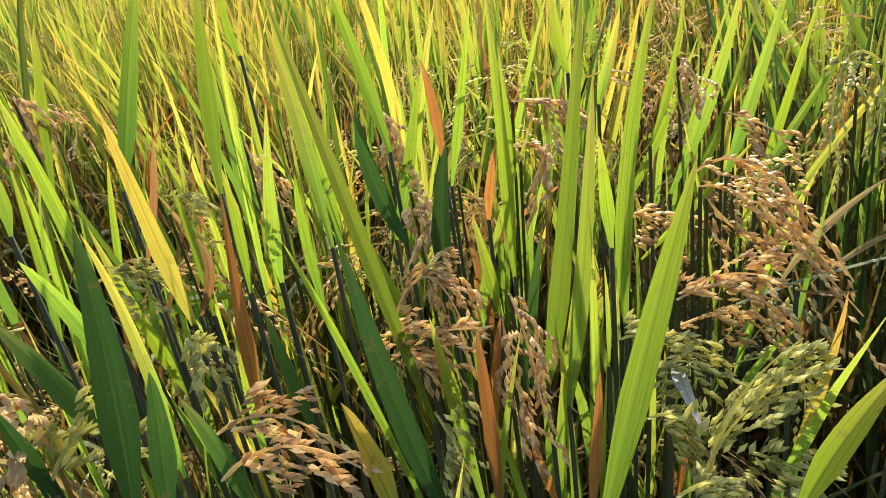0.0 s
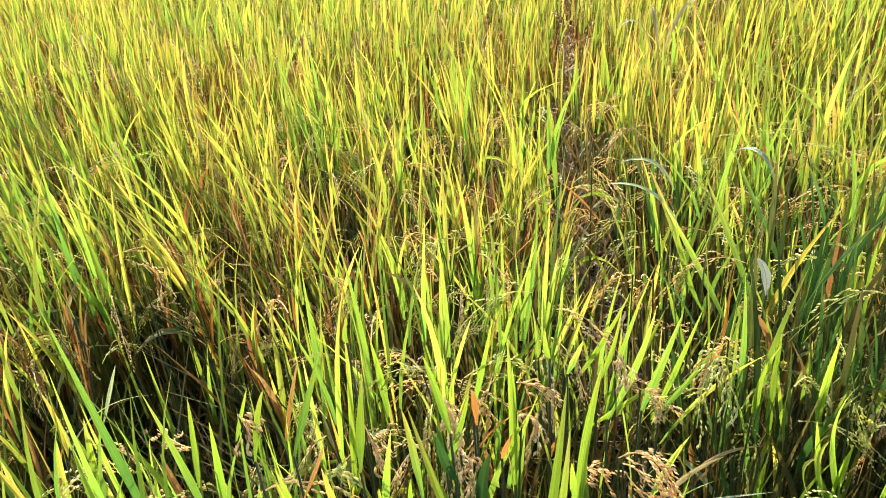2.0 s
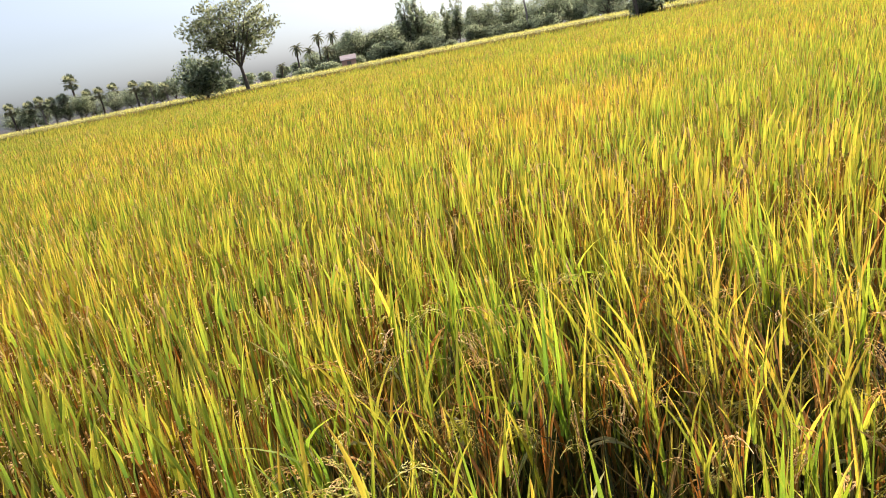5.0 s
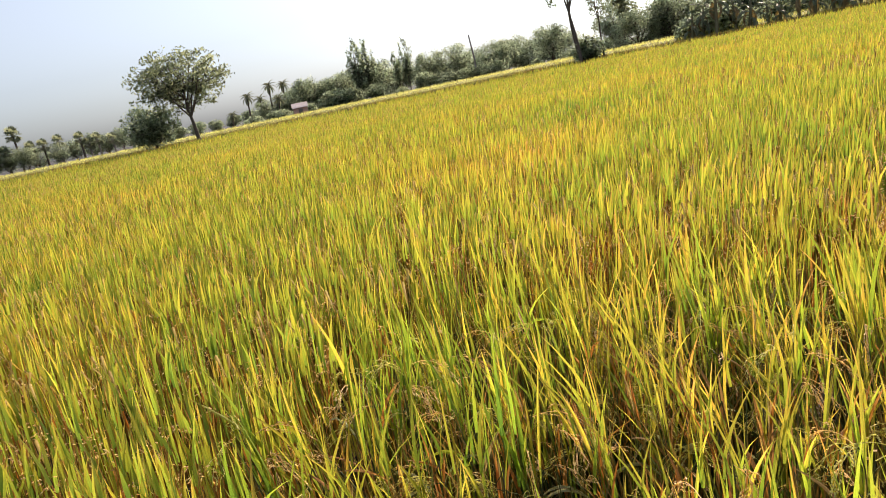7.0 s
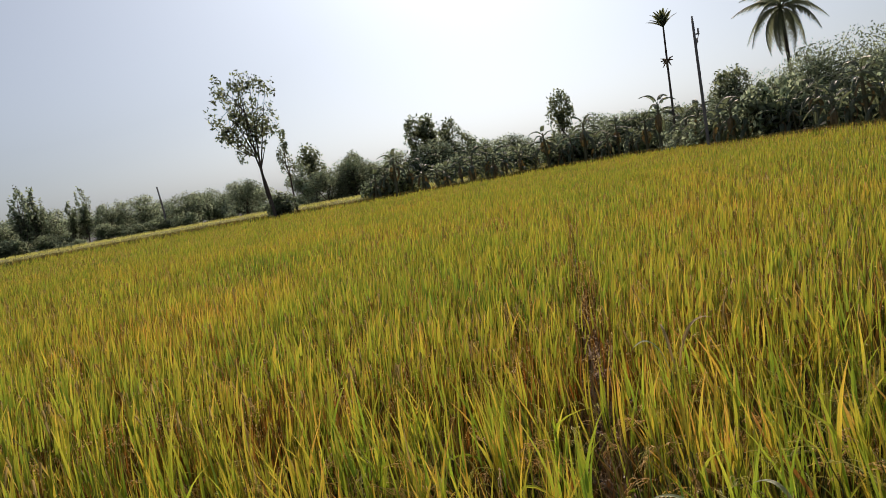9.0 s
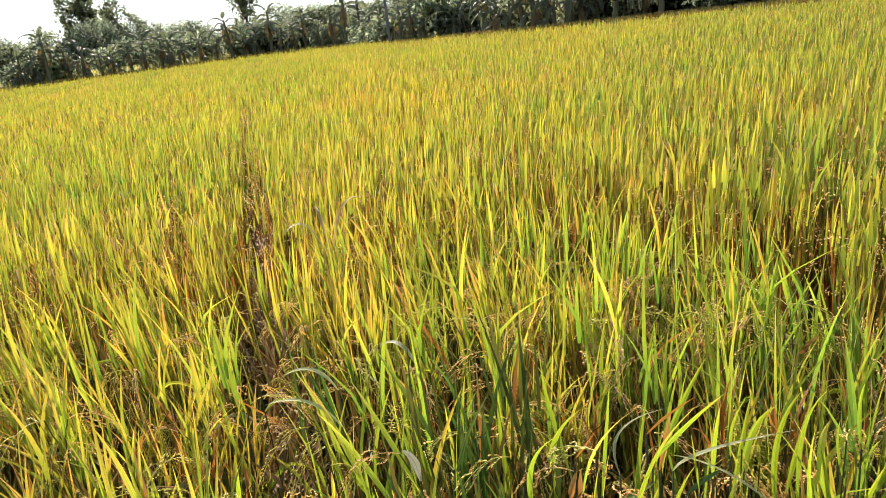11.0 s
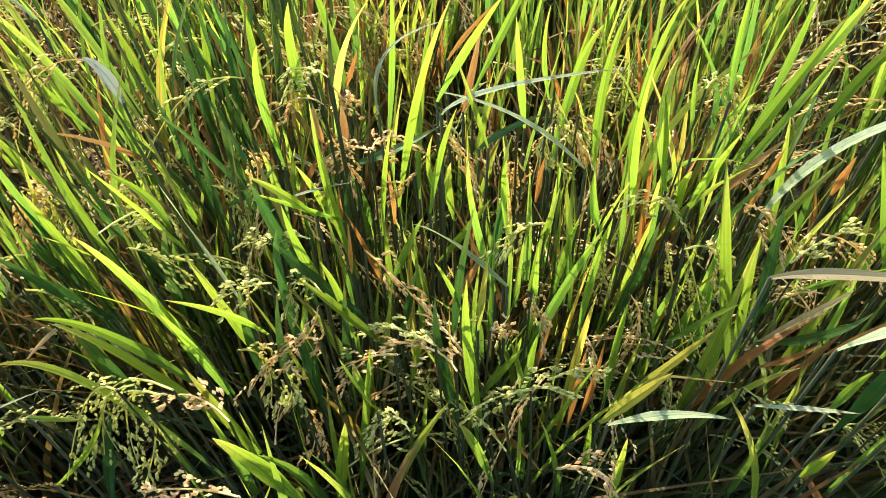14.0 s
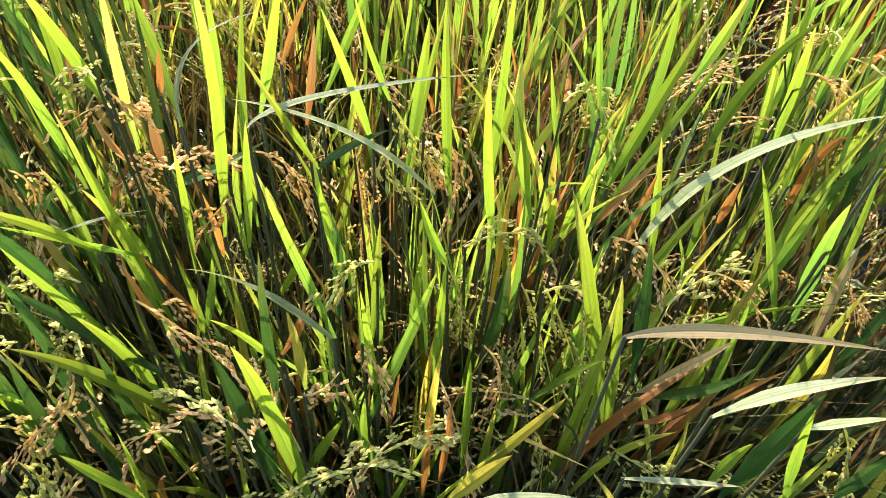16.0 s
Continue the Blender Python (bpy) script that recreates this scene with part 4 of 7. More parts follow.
def bund_grass():
    rng = np.random.default_rng(79)
    n = 26000
    az = rng.uniform(-80, 60, n)
    d = edge(az) + 1.4 + rng.normal(0, 0.4, n)
    p = np.stack([d * np.sin(np.radians(az)), d * np.cos(np.radians(az)), np.full(n, 0.62)], 1)
    v, quads, tris, a, b = blades(p, 0.42, 0.05, 1, rng, 0.4, 0.0)
    mesh = mesh_of("grass", v, [tris], [CROP_SHADED], floats={"along": a, "across": b})
    return tagged(new("grass", mesh), "rough dark grass growing on the bund", "grass", kind="stuff")


bund_grass()


# ---- the rice plants by the path ----
def rice_plant(seed, leaves=15, ears=5, place=(0, 0), ripe=False, withered=0.19, shaded=False, low=False, bare=False):
    """One hill of rice: culms, upright leaves, inner leaves, drooping ears."""
    rng = np.random.default_rng(seed)
    label = "clump of ripening rice with upright leaves in wet mud"
    if bare:
        label = "sparse rice stems with heavy ears bending over dark water"
    elif withered > 0.5:
        label = "withered rice clump with dry orange leaves among green ones"
    elif shaded:
        label = "rice clump at the water's edge, its leaf green darkened for shade"
    elif ripe:
        label = "ripe yellow-green rice clump with drooping straw-coloured ears"
    elif low:
        label = "rice clump with broad lime leaves and drooping ears"
    ob = thing("rice_plant", Matrix.Translation((*place, 0)), label, "rice plant", "rice plants")
    feet = []
    for k in range(3):
        s = Shape()
        w = rng.uniform(0, 6.28)
        foot = Vector((0.03 * math.cos(w), 0.03 * math.sin(w), -0.03))
        top = foot + Vector((0.10 * math.cos(w) * rng.random(), 0.10 * math.sin(w) * rng.random(), rng.uniform(0.60, 0.76) * (0.82 if low else 1.0)))
        s.tube([foot, (foot + top) / 2, top], [0.0034, 0.0030, 0.002], 5)
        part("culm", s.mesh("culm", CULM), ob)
        feet.append((foot, top))
    for k in range(leaves):
        foot, top = feet[k % 3]
        root = foot.lerp(top, rng.uniform(0.6, 1.0))
        w = rng.uniform(0, 6.28)
        out = Vector((math.cos(w), math.sin(w), 0))
        reach = abs(rng.normal(0.0, 0.07)) + 0.012
        kind = rng.random()
        tall = min(0.84 if low else 1.06, root.z + rng.uniform(0.26, 0.42))
        if kind < withered:
            root = foot.lerp(top, rng.uniform(0.3, 0.85) if withered < 0.5 else rng.uniform(0.5, 1.0))
            material, tall = LEAF_DRY if rng.random() < 0.8 else LEAF_TAN, root.z + rng.uniform(0.16, 0.34)
        elif kind < withered + 0.15:
            material = LEAF_YELLOW
        else:
            material = LEAF_GOLD if ripe else LEAF_SHADED if shaded else LEAF
        tip = Vector((root.x, root.y, 0)) + out * reach + Vector((0, 0, tall))
        if kind > 0.94:
            tip = root + out * rng.uniform(0.18, 0.28) + Vector((0, 0, rng.uniform(-0.06, 0.08)))
            knee = root + out * 0.08 + Vector((0, 0, 0.20))
            material = LEAF_SHEEN if kind > 0.97 else LEAF
        else:
            knee = root.lerp(tip, 0.5) - out * reach * 0.35 + Vector((0, 0, 0.03))
        turn = w + rng.normal(0, 0.9)
        part("leaf", leaf_mesh(material, root, knee, tip, rng.uniform(0.0100, 0.0155), rng, 7, rng.uniform(0.08, 0.45), rng.normal(0, 0.8), Vector((math.cos(turn), math.sin(turn), 0.05))), ob)
    for k in range(ears):
        foot, top = feet[k % 3]
        w = rng.uniform(0, 6.28)
        out = Vector((math.cos(w), math.sin(w), 0))
        material = GRAIN if rng.random() < 0.5 else GRAIN_GREEN
        neck = top + out * 0.03 + Vector((0, 0, rng.uniform(-0.10, 0.05) if ripe else rng.uniform(-0.05, 0.13)))
        size = rng.uniform(0.13, 0.19)
        mid = neck + out * size * 0.45 + Vector((0, 0, size * 0.22))
        tip = neck + out * size * 0.9 + Vector((0, 0, -size * rng.uniform(0.2, 0.75)))
        part("panicle", panicle_mesh(material, top, neck, mid, tip, rng), ob)
    if bare:
        return ob
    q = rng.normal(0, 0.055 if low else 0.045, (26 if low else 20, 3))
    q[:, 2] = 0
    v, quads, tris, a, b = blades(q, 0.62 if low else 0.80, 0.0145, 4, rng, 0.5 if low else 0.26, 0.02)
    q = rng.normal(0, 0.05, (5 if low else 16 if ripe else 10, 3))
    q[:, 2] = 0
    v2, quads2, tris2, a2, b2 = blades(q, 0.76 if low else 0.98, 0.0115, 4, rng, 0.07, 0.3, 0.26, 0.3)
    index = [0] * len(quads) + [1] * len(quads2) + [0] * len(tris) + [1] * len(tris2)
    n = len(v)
    inner = part("inner_leaves", mesh_of("inner_leaves", np.concatenate([v, v2]), [np.concatenate([quads, quads2 + n]), np.concatenate([tris, tris2 + n])], [CROP_SHADED, CROP if ripe else CROP_SHADED if shaded else CROP_NEAR], index, {"along": np.concatenate([a, a2]), "across": np.concatenate([b, b2])}), ob)
    inner["kind"] = "stuff"
    return ob


def grown(plant, material, root, knee, tip, width, face):
    """One leaf of a plant at its own place."""
    shift = plant.matrix_world.translation
    rng = np.random.default_rng(int(abs(tip[0]) * 1e4))
    s = Shape()
    low = Vector(root) - shift
    s.tube([(low.x * 0.75, low.y * 0.75, -0.03), (low.x * 0.93, low.y * 0.93, low.z * 0.6), low], [0.0028, 0.0025, 0.0018], 5)
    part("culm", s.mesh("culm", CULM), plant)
    part("leaf", leaf_mesh(material, Vector(root) - shift, Vector(knee) - shift, Vector(tip) - shift, width * (0.84 if material is LEAF_LIME else 1.0), rng, 12, 0.25, rng.normal(0, 0.25), Vector(face)), plant)


def hang(plant, material, top, mid, tip):
    """One ear of a plant at its own place, with its stalk."""
    shift = plant.matrix_world.translation
    rng = np.random.default_rng(int(abs(tip[0]) * 1e4) + 7)
    neck = Vector(top) - shift
    part("panicle", panicle_mesh(material, (neck.x * 0.3, neck.y * 0.3, 0.05), neck, Vector(mid) - shift, Vector(tip) - shift, rng, 90), plant)


clump = rice_plant(500, 0, 0, (0.07, 0.39), low=True)
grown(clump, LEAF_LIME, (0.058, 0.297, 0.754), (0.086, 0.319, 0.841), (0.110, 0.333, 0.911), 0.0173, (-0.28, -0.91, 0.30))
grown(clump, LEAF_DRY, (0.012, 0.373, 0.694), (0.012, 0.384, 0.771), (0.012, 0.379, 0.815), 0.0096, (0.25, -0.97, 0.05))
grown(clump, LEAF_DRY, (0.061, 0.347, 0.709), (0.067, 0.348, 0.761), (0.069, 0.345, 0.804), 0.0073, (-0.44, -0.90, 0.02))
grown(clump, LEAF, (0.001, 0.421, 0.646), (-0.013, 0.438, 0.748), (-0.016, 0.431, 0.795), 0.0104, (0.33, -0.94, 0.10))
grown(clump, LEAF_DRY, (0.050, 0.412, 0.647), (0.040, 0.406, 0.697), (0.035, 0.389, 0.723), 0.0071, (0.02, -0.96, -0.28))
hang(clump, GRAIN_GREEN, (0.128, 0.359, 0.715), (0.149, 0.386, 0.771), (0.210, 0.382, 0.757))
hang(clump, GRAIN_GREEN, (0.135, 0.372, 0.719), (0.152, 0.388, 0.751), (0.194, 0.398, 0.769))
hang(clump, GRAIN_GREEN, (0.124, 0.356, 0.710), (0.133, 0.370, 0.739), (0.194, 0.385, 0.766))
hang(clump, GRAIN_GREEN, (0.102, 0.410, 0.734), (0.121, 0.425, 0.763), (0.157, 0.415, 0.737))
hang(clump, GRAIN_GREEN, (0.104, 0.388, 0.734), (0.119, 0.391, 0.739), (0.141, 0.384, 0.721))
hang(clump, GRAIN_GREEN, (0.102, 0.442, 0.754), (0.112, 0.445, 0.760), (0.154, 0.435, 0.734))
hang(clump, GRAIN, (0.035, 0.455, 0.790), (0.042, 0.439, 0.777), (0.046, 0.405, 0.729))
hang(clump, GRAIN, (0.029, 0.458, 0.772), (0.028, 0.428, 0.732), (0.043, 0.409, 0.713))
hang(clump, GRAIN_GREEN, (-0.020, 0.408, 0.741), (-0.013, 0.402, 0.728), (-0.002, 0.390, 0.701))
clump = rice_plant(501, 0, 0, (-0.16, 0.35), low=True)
grown(clump, LEAF_SHADED, (-0.156, 0.308, 0.776), (-0.148, 0.327, 0.859), (-0.147, 0.334, 0.916), 0.0172, (0.59, -0.80, 0.11))
grown(clump, LEAF_SHADED, (-0.145, 0.316, 0.766), (-0.136, 0.323, 0.824), (-0.128, 0.316, 0.853), 0.0122, (0.47, -0.88, -0.08))
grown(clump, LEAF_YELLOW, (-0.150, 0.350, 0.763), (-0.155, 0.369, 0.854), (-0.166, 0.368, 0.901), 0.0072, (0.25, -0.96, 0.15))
grown(clump, LEAF_SHADED, (-0.191, 0.360, 0.789), (-0.202, 0.358, 0.835), (-0.213, 0.351, 0.870), 0.0125, (0.67, -0.74, 0.10))
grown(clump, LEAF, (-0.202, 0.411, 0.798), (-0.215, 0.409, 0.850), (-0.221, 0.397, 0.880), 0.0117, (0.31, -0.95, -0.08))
grown(clump, LEAF_SHADED, (-0.110, 0.335, 0.739), (-0.121, 0.338, 0.796), (-0.128, 0.331, 0.828), 0.0103, (0.22, -0.98, -0.00))
grown(clump, LEAF_SHADED, (-0.095, 0.410, 0.734), (-0.105, 0.410, 0.793), (-0.103, 0.401, 0.830), 0.0103, (0.66, -0.75, -0.01))
grown(clump, LEAF_SHADED, (-0.202, 0.327, 0.782), (-0.203, 0.322, 0.816), (-0.201, 0.315, 0.846), 0.0094, (0.77, -0.63, -0.12))
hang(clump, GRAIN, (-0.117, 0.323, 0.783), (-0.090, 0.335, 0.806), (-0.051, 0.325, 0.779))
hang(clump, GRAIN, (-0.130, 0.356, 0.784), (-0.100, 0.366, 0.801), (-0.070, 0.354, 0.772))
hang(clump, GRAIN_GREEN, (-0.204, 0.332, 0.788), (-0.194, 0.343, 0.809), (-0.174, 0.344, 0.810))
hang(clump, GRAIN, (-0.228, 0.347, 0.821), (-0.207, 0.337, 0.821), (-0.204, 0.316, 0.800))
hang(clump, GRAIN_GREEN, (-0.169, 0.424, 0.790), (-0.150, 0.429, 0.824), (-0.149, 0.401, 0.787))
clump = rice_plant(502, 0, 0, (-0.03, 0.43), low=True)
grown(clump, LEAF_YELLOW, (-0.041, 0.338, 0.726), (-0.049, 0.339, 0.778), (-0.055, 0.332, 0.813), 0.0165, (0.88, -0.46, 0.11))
grown(clump, LEAF_SHADED, (-0.017, 0.365, 0.693), (-0.039, 0.374, 0.768), (-0.054, 0.398, 0.875), 0.0162, (0.01, -0.98, 0.18))
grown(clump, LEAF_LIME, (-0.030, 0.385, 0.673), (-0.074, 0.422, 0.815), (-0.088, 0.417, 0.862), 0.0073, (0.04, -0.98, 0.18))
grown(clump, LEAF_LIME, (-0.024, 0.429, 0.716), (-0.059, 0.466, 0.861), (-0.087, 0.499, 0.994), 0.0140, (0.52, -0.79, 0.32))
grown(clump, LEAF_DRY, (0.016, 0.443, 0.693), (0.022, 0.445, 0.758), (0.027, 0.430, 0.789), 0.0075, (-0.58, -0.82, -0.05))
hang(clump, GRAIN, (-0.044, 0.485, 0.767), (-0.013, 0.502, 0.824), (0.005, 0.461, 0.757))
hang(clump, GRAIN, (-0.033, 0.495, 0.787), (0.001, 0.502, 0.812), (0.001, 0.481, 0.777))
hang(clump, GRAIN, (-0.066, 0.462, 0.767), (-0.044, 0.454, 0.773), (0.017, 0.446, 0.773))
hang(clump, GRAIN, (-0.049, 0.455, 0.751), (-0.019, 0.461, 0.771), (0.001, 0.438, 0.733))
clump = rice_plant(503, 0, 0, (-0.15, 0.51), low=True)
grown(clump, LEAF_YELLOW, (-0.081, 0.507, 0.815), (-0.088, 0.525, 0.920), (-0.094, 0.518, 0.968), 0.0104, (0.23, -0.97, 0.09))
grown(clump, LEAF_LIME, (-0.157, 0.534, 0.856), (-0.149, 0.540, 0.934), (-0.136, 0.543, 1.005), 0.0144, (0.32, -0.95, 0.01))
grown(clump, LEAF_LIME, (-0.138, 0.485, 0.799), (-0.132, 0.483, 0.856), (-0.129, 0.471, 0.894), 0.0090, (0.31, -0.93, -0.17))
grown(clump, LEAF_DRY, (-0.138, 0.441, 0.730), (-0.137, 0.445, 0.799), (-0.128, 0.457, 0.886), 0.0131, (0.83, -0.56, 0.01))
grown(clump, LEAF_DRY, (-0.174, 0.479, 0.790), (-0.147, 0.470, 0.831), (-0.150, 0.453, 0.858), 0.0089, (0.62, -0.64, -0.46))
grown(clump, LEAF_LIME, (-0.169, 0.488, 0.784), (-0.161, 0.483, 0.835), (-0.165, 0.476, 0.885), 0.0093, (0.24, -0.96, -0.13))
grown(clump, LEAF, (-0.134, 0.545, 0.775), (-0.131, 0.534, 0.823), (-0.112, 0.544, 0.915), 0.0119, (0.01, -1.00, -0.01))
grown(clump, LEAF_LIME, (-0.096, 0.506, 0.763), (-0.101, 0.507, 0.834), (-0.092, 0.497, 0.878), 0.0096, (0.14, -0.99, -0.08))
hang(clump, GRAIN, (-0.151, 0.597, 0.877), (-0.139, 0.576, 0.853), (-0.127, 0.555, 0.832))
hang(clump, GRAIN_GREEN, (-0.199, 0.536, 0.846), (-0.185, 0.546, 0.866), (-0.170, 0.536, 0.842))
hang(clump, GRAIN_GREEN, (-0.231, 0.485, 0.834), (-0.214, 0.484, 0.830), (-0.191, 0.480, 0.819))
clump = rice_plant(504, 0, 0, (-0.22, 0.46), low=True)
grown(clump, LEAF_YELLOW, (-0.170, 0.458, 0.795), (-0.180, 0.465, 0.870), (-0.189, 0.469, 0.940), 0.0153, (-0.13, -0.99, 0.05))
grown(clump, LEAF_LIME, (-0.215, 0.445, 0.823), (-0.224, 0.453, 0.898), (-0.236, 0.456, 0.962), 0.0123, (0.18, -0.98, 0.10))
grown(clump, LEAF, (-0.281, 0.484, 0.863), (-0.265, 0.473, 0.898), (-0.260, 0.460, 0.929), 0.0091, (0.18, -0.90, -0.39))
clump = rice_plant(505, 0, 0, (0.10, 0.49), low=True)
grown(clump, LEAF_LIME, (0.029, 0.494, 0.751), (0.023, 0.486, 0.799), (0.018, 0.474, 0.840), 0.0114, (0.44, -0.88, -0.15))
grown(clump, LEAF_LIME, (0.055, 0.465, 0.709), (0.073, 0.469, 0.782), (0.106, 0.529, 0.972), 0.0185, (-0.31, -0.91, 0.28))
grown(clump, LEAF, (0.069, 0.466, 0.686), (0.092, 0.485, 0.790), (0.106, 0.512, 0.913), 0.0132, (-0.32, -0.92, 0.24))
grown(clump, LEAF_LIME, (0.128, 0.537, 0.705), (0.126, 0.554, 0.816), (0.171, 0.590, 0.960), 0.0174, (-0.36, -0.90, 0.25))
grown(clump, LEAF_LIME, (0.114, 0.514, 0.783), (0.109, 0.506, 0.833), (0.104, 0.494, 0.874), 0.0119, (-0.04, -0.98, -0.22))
grown(clump, LEAF_SHADED, (-0.008, 0.532, 0.759), (-0.005, 0.529, 0.824), (0.008, 0.522, 0.876), 0.0204, (-0.64, -0.77, 0.02))
grown(clump, LEAF, (0.099, 0.469, 0.714), (0.099, 0.462, 0.762), (0.095, 0.451, 0.804), 0.0045, (0.31, -0.94, -0.17))
grown(clump, LEAF_WHITE, (0.132, 0.433, 0.735), (0.130, 0.409, 0.741), (0.131, 0.376, 0.730), 0.0095, (-0.18, 0.04, 1.05))
grown(clump, LEAF_SHADED, (0.041, 0.505, 0.671), (0.050, 0.505, 0.741), (0.065, 0.505, 0.812), 0.0103, (-0.01, -1.00, 0.00))
grown(clump, LEAF_DRY, (0.143, 0.454, 0.601), (0.144, 0.445, 0.650), (0.152, 0.439, 0.705), 0.0054, (-0.69, -0.72, -0.04))
hang(clump, GRAIN, (0.143, 0.454, 0.775), (0.174, 0.462, 0.790), (0.210, 0.456, 0.773))
hang(clump, GRAIN, (0.141, 0.452, 0.772), (0.181, 0.458, 0.792), (0.201, 0.436, 0.756))
hang(clump, GRAIN, (0.138, 0.566, 0.780), (0.153, 0.561, 0.792), (0.171, 0.545, 0.779))
hang(clump, GRAIN, (0.150, 0.494, 0.720), (0.208, 0.547, 0.710), (0.236, 0.514, 0.700))
clump = rice_plant(506, 0, 0, (-0.00, 0.62), low=True)
grown(clump, LEAF_LIME, (0.049, 0.601, 0.724), (0.053, 0.616, 0.837), (0.051, 0.639, 0.967), 0.0155, (-0.53, -0.84, 0.14))
grown(clump, LEAF_LIME, (-0.048, 0.606, 0.771), (-0.026, 0.601, 0.837), (-0.008, 0.599, 0.909), 0.0137, (0.16, -0.98, -0.10))
grown(clump, LEAF_LIME, (-0.038, 0.586, 0.854), (-0.050, 0.586, 0.927), (-0.063, 0.583, 0.993), 0.0160, (0.58, -0.81, 0.09))
grown(clump, LEAF_SHADED, (-0.035, 0.566, 0.785), (-0.058, 0.558, 0.843), (-0.054, 0.551, 0.901), 0.0153, (0.33, -0.94, -0.07))
grown(clump, LEAF_DRY, (0.032, 0.602, 0.780), (0.035, 0.586, 0.822), (0.044, 0.568, 0.859), 0.0088, (-0.17, -0.91, -0.37))
grown(clump, LEAF_DRY, (0.001, 0.623, 0.828), (0.001, 0.617, 0.892), (-0.005, 0.594, 0.920), 0.0103, (-0.32, -0.90, -0.30))
grown(clump, LEAF_LIME, (-0.031, 0.680, 0.660), (-0.043, 0.653, 0.750), (-0.055, 0.636, 0.840), 0.0125, (0.22, -0.95, -0.21))
grown(clump, LEAF, (-0.039, 0.631, 0.620), (-0.064, 0.623, 0.710), (-0.072, 0.580, 0.800), 0.0149, (0.51, -0.85, -0.15))
grown(clump, LEAF_DRY, (0.028, 0.688, 0.600), (0.021, 0.694, 0.680), (0.011, 0.665, 0.760), 0.0110, (-0.34, -0.92, -0.17))
hang(clump, GRAIN, (-0.052, 0.646, 0.878), (-0.022, 0.630, 0.863), (-0.042, 0.607, 0.839))
hang(clump, GRAIN, (-0.027, 0.578, 0.823), (0.001, 0.566, 0.818), (-0.027, 0.541, 0.791))
hang(clump, GRAIN, (0.066, 0.666, 0.861), (0.096, 0.658, 0.864), (0.106, 0.637, 0.843))
hang(clump, GRAIN, (0.066, 0.630, 0.831), (0.101, 0.625, 0.839), (0.063, 0.593, 0.799))
clump = rice_plant(507, 0, 0, (-0.27, 0.58), low=True)
grown(clump, LEAF, (-0.247, 0.577, 0.855), (-0.219, 0.582, 0.935), (-0.189, 0.585, 1.011), 0.0157, (0.68, -0.70, -0.22))
grown(clump, LEAF_LIME, (-0.294, 0.566, 0.864), (-0.277, 0.574, 0.948), (-0.258, 0.560, 0.986), 0.0109, (0.05, -1.00, -0.07))
grown(clump, LEAF_DRY, (-0.242, 0.560, 0.794), (-0.211, 0.559, 0.860), (-0.197, 0.545, 0.902), 0.0070, (0.11, -0.98, -0.18))
grown(clump, LEAF_LIME, (-0.262, 0.599, 0.640), (-0.272, 0.576, 0.740), (-0.272, 0.555, 0.840), 0.0146, (0.47, -0.87, -0.17))
hang(clump, GRAIN, (-0.301, 0.574, 0.939), (-0.294, 0.570, 0.928), (-0.289, 0.562, 0.911))
clump = rice_plant(508, 0, 0, (0.14, 0.34), low=True, bare=True)
grown(clump, LEAF_LIME, (0.141, 0.290, 0.756), (0.155, 0.291, 0.796), (0.179, 0.290, 0.832), 0.0150, (-0.71, -0.60, 0.36))
hang(clump, GRAIN_GREEN, (0.160, 0.379, 0.708), (0.175, 0.369, 0.708), (0.188, 0.357, 0.704))
hang(clump, GRAIN_GREEN, (0.105, 0.339, 0.722), (0.124, 0.344, 0.731), (0.141, 0.342, 0.725))
clump = rice_plant(509, 0, 0, (0.20, 0.41), low=True, bare=True)
grown(clump, LEAF_YELLOW, (0.198, 0.407, 0.671), (0.221, 0.411, 0.738), (0.223, 0.409, 0.790), 0.0082, (-0.07, -1.00, 0.03))
clump = rice_plant(510, 0, 0, (0.25, 0.69), low=True, bare=True)
grown(clump, LEAF, (0.294, 0.693, 0.745), (0.318, 0.677, 0.797), (0.359, 0.674, 0.874), 0.0093, (-0.61, -0.77, 0.19))
grown(clump, LEAF, (0.210, 0.689, 0.745), (0.261, 0.697, 0.844), (0.278, 0.701, 0.940), 0.0133, (-0.07, -0.99, 0.08))
grown(clump, LEAF, (0.262, 0.686, 0.758), (0.283, 0.682, 0.835), (0.314, 0.690, 0.936), 0.0134, (-0.30, -0.95, 0.11))
grown(clump, LEAF_LIME, (0.203, 0.729, 0.782), (0.226, 0.718, 0.847), (0.233, 0.718, 0.936), 0.0097, (-0.52, -0.85, 0.04))
grown(clump, LEAF_YELLOW, (0.305, 0.706, 0.660), (0.373, 0.711, 0.780), (0.411, 0.621, 0.900), 0.0079, (-0.60, -0.80, -0.02))
hang(clump, GRAIN, (0.247, 0.659, 0.827), (0.274, 0.648, 0.823), (0.288, 0.629, 0.805))
hang(clump, GRAIN, (0.221, 0.701, 0.872), (0.239, 0.682, 0.853), (0.221, 0.664, 0.840))
clump = rice_plant(511, 0, 0, (0.11, 0.70), low=True)
grown(clump, LEAF_YELLOW, (0.147, 0.695, 0.840), (0.156, 0.678, 0.886), (0.160, 0.658, 0.929), 0.0106, (-0.69, -0.70, -0.19))
grown(clump, LEAF_LIME, (0.121, 0.697, 0.872), (0.107, 0.674, 0.907), (0.106, 0.659, 0.958), 0.0115, (0.21, -0.91, -0.36))
grown(clump, LEAF_LIME, (0.067, 0.695, 0.580), (0.067, 0.681, 0.750), (0.056, 0.637, 0.920), 0.0121, (-0.09, -0.98, -0.17))
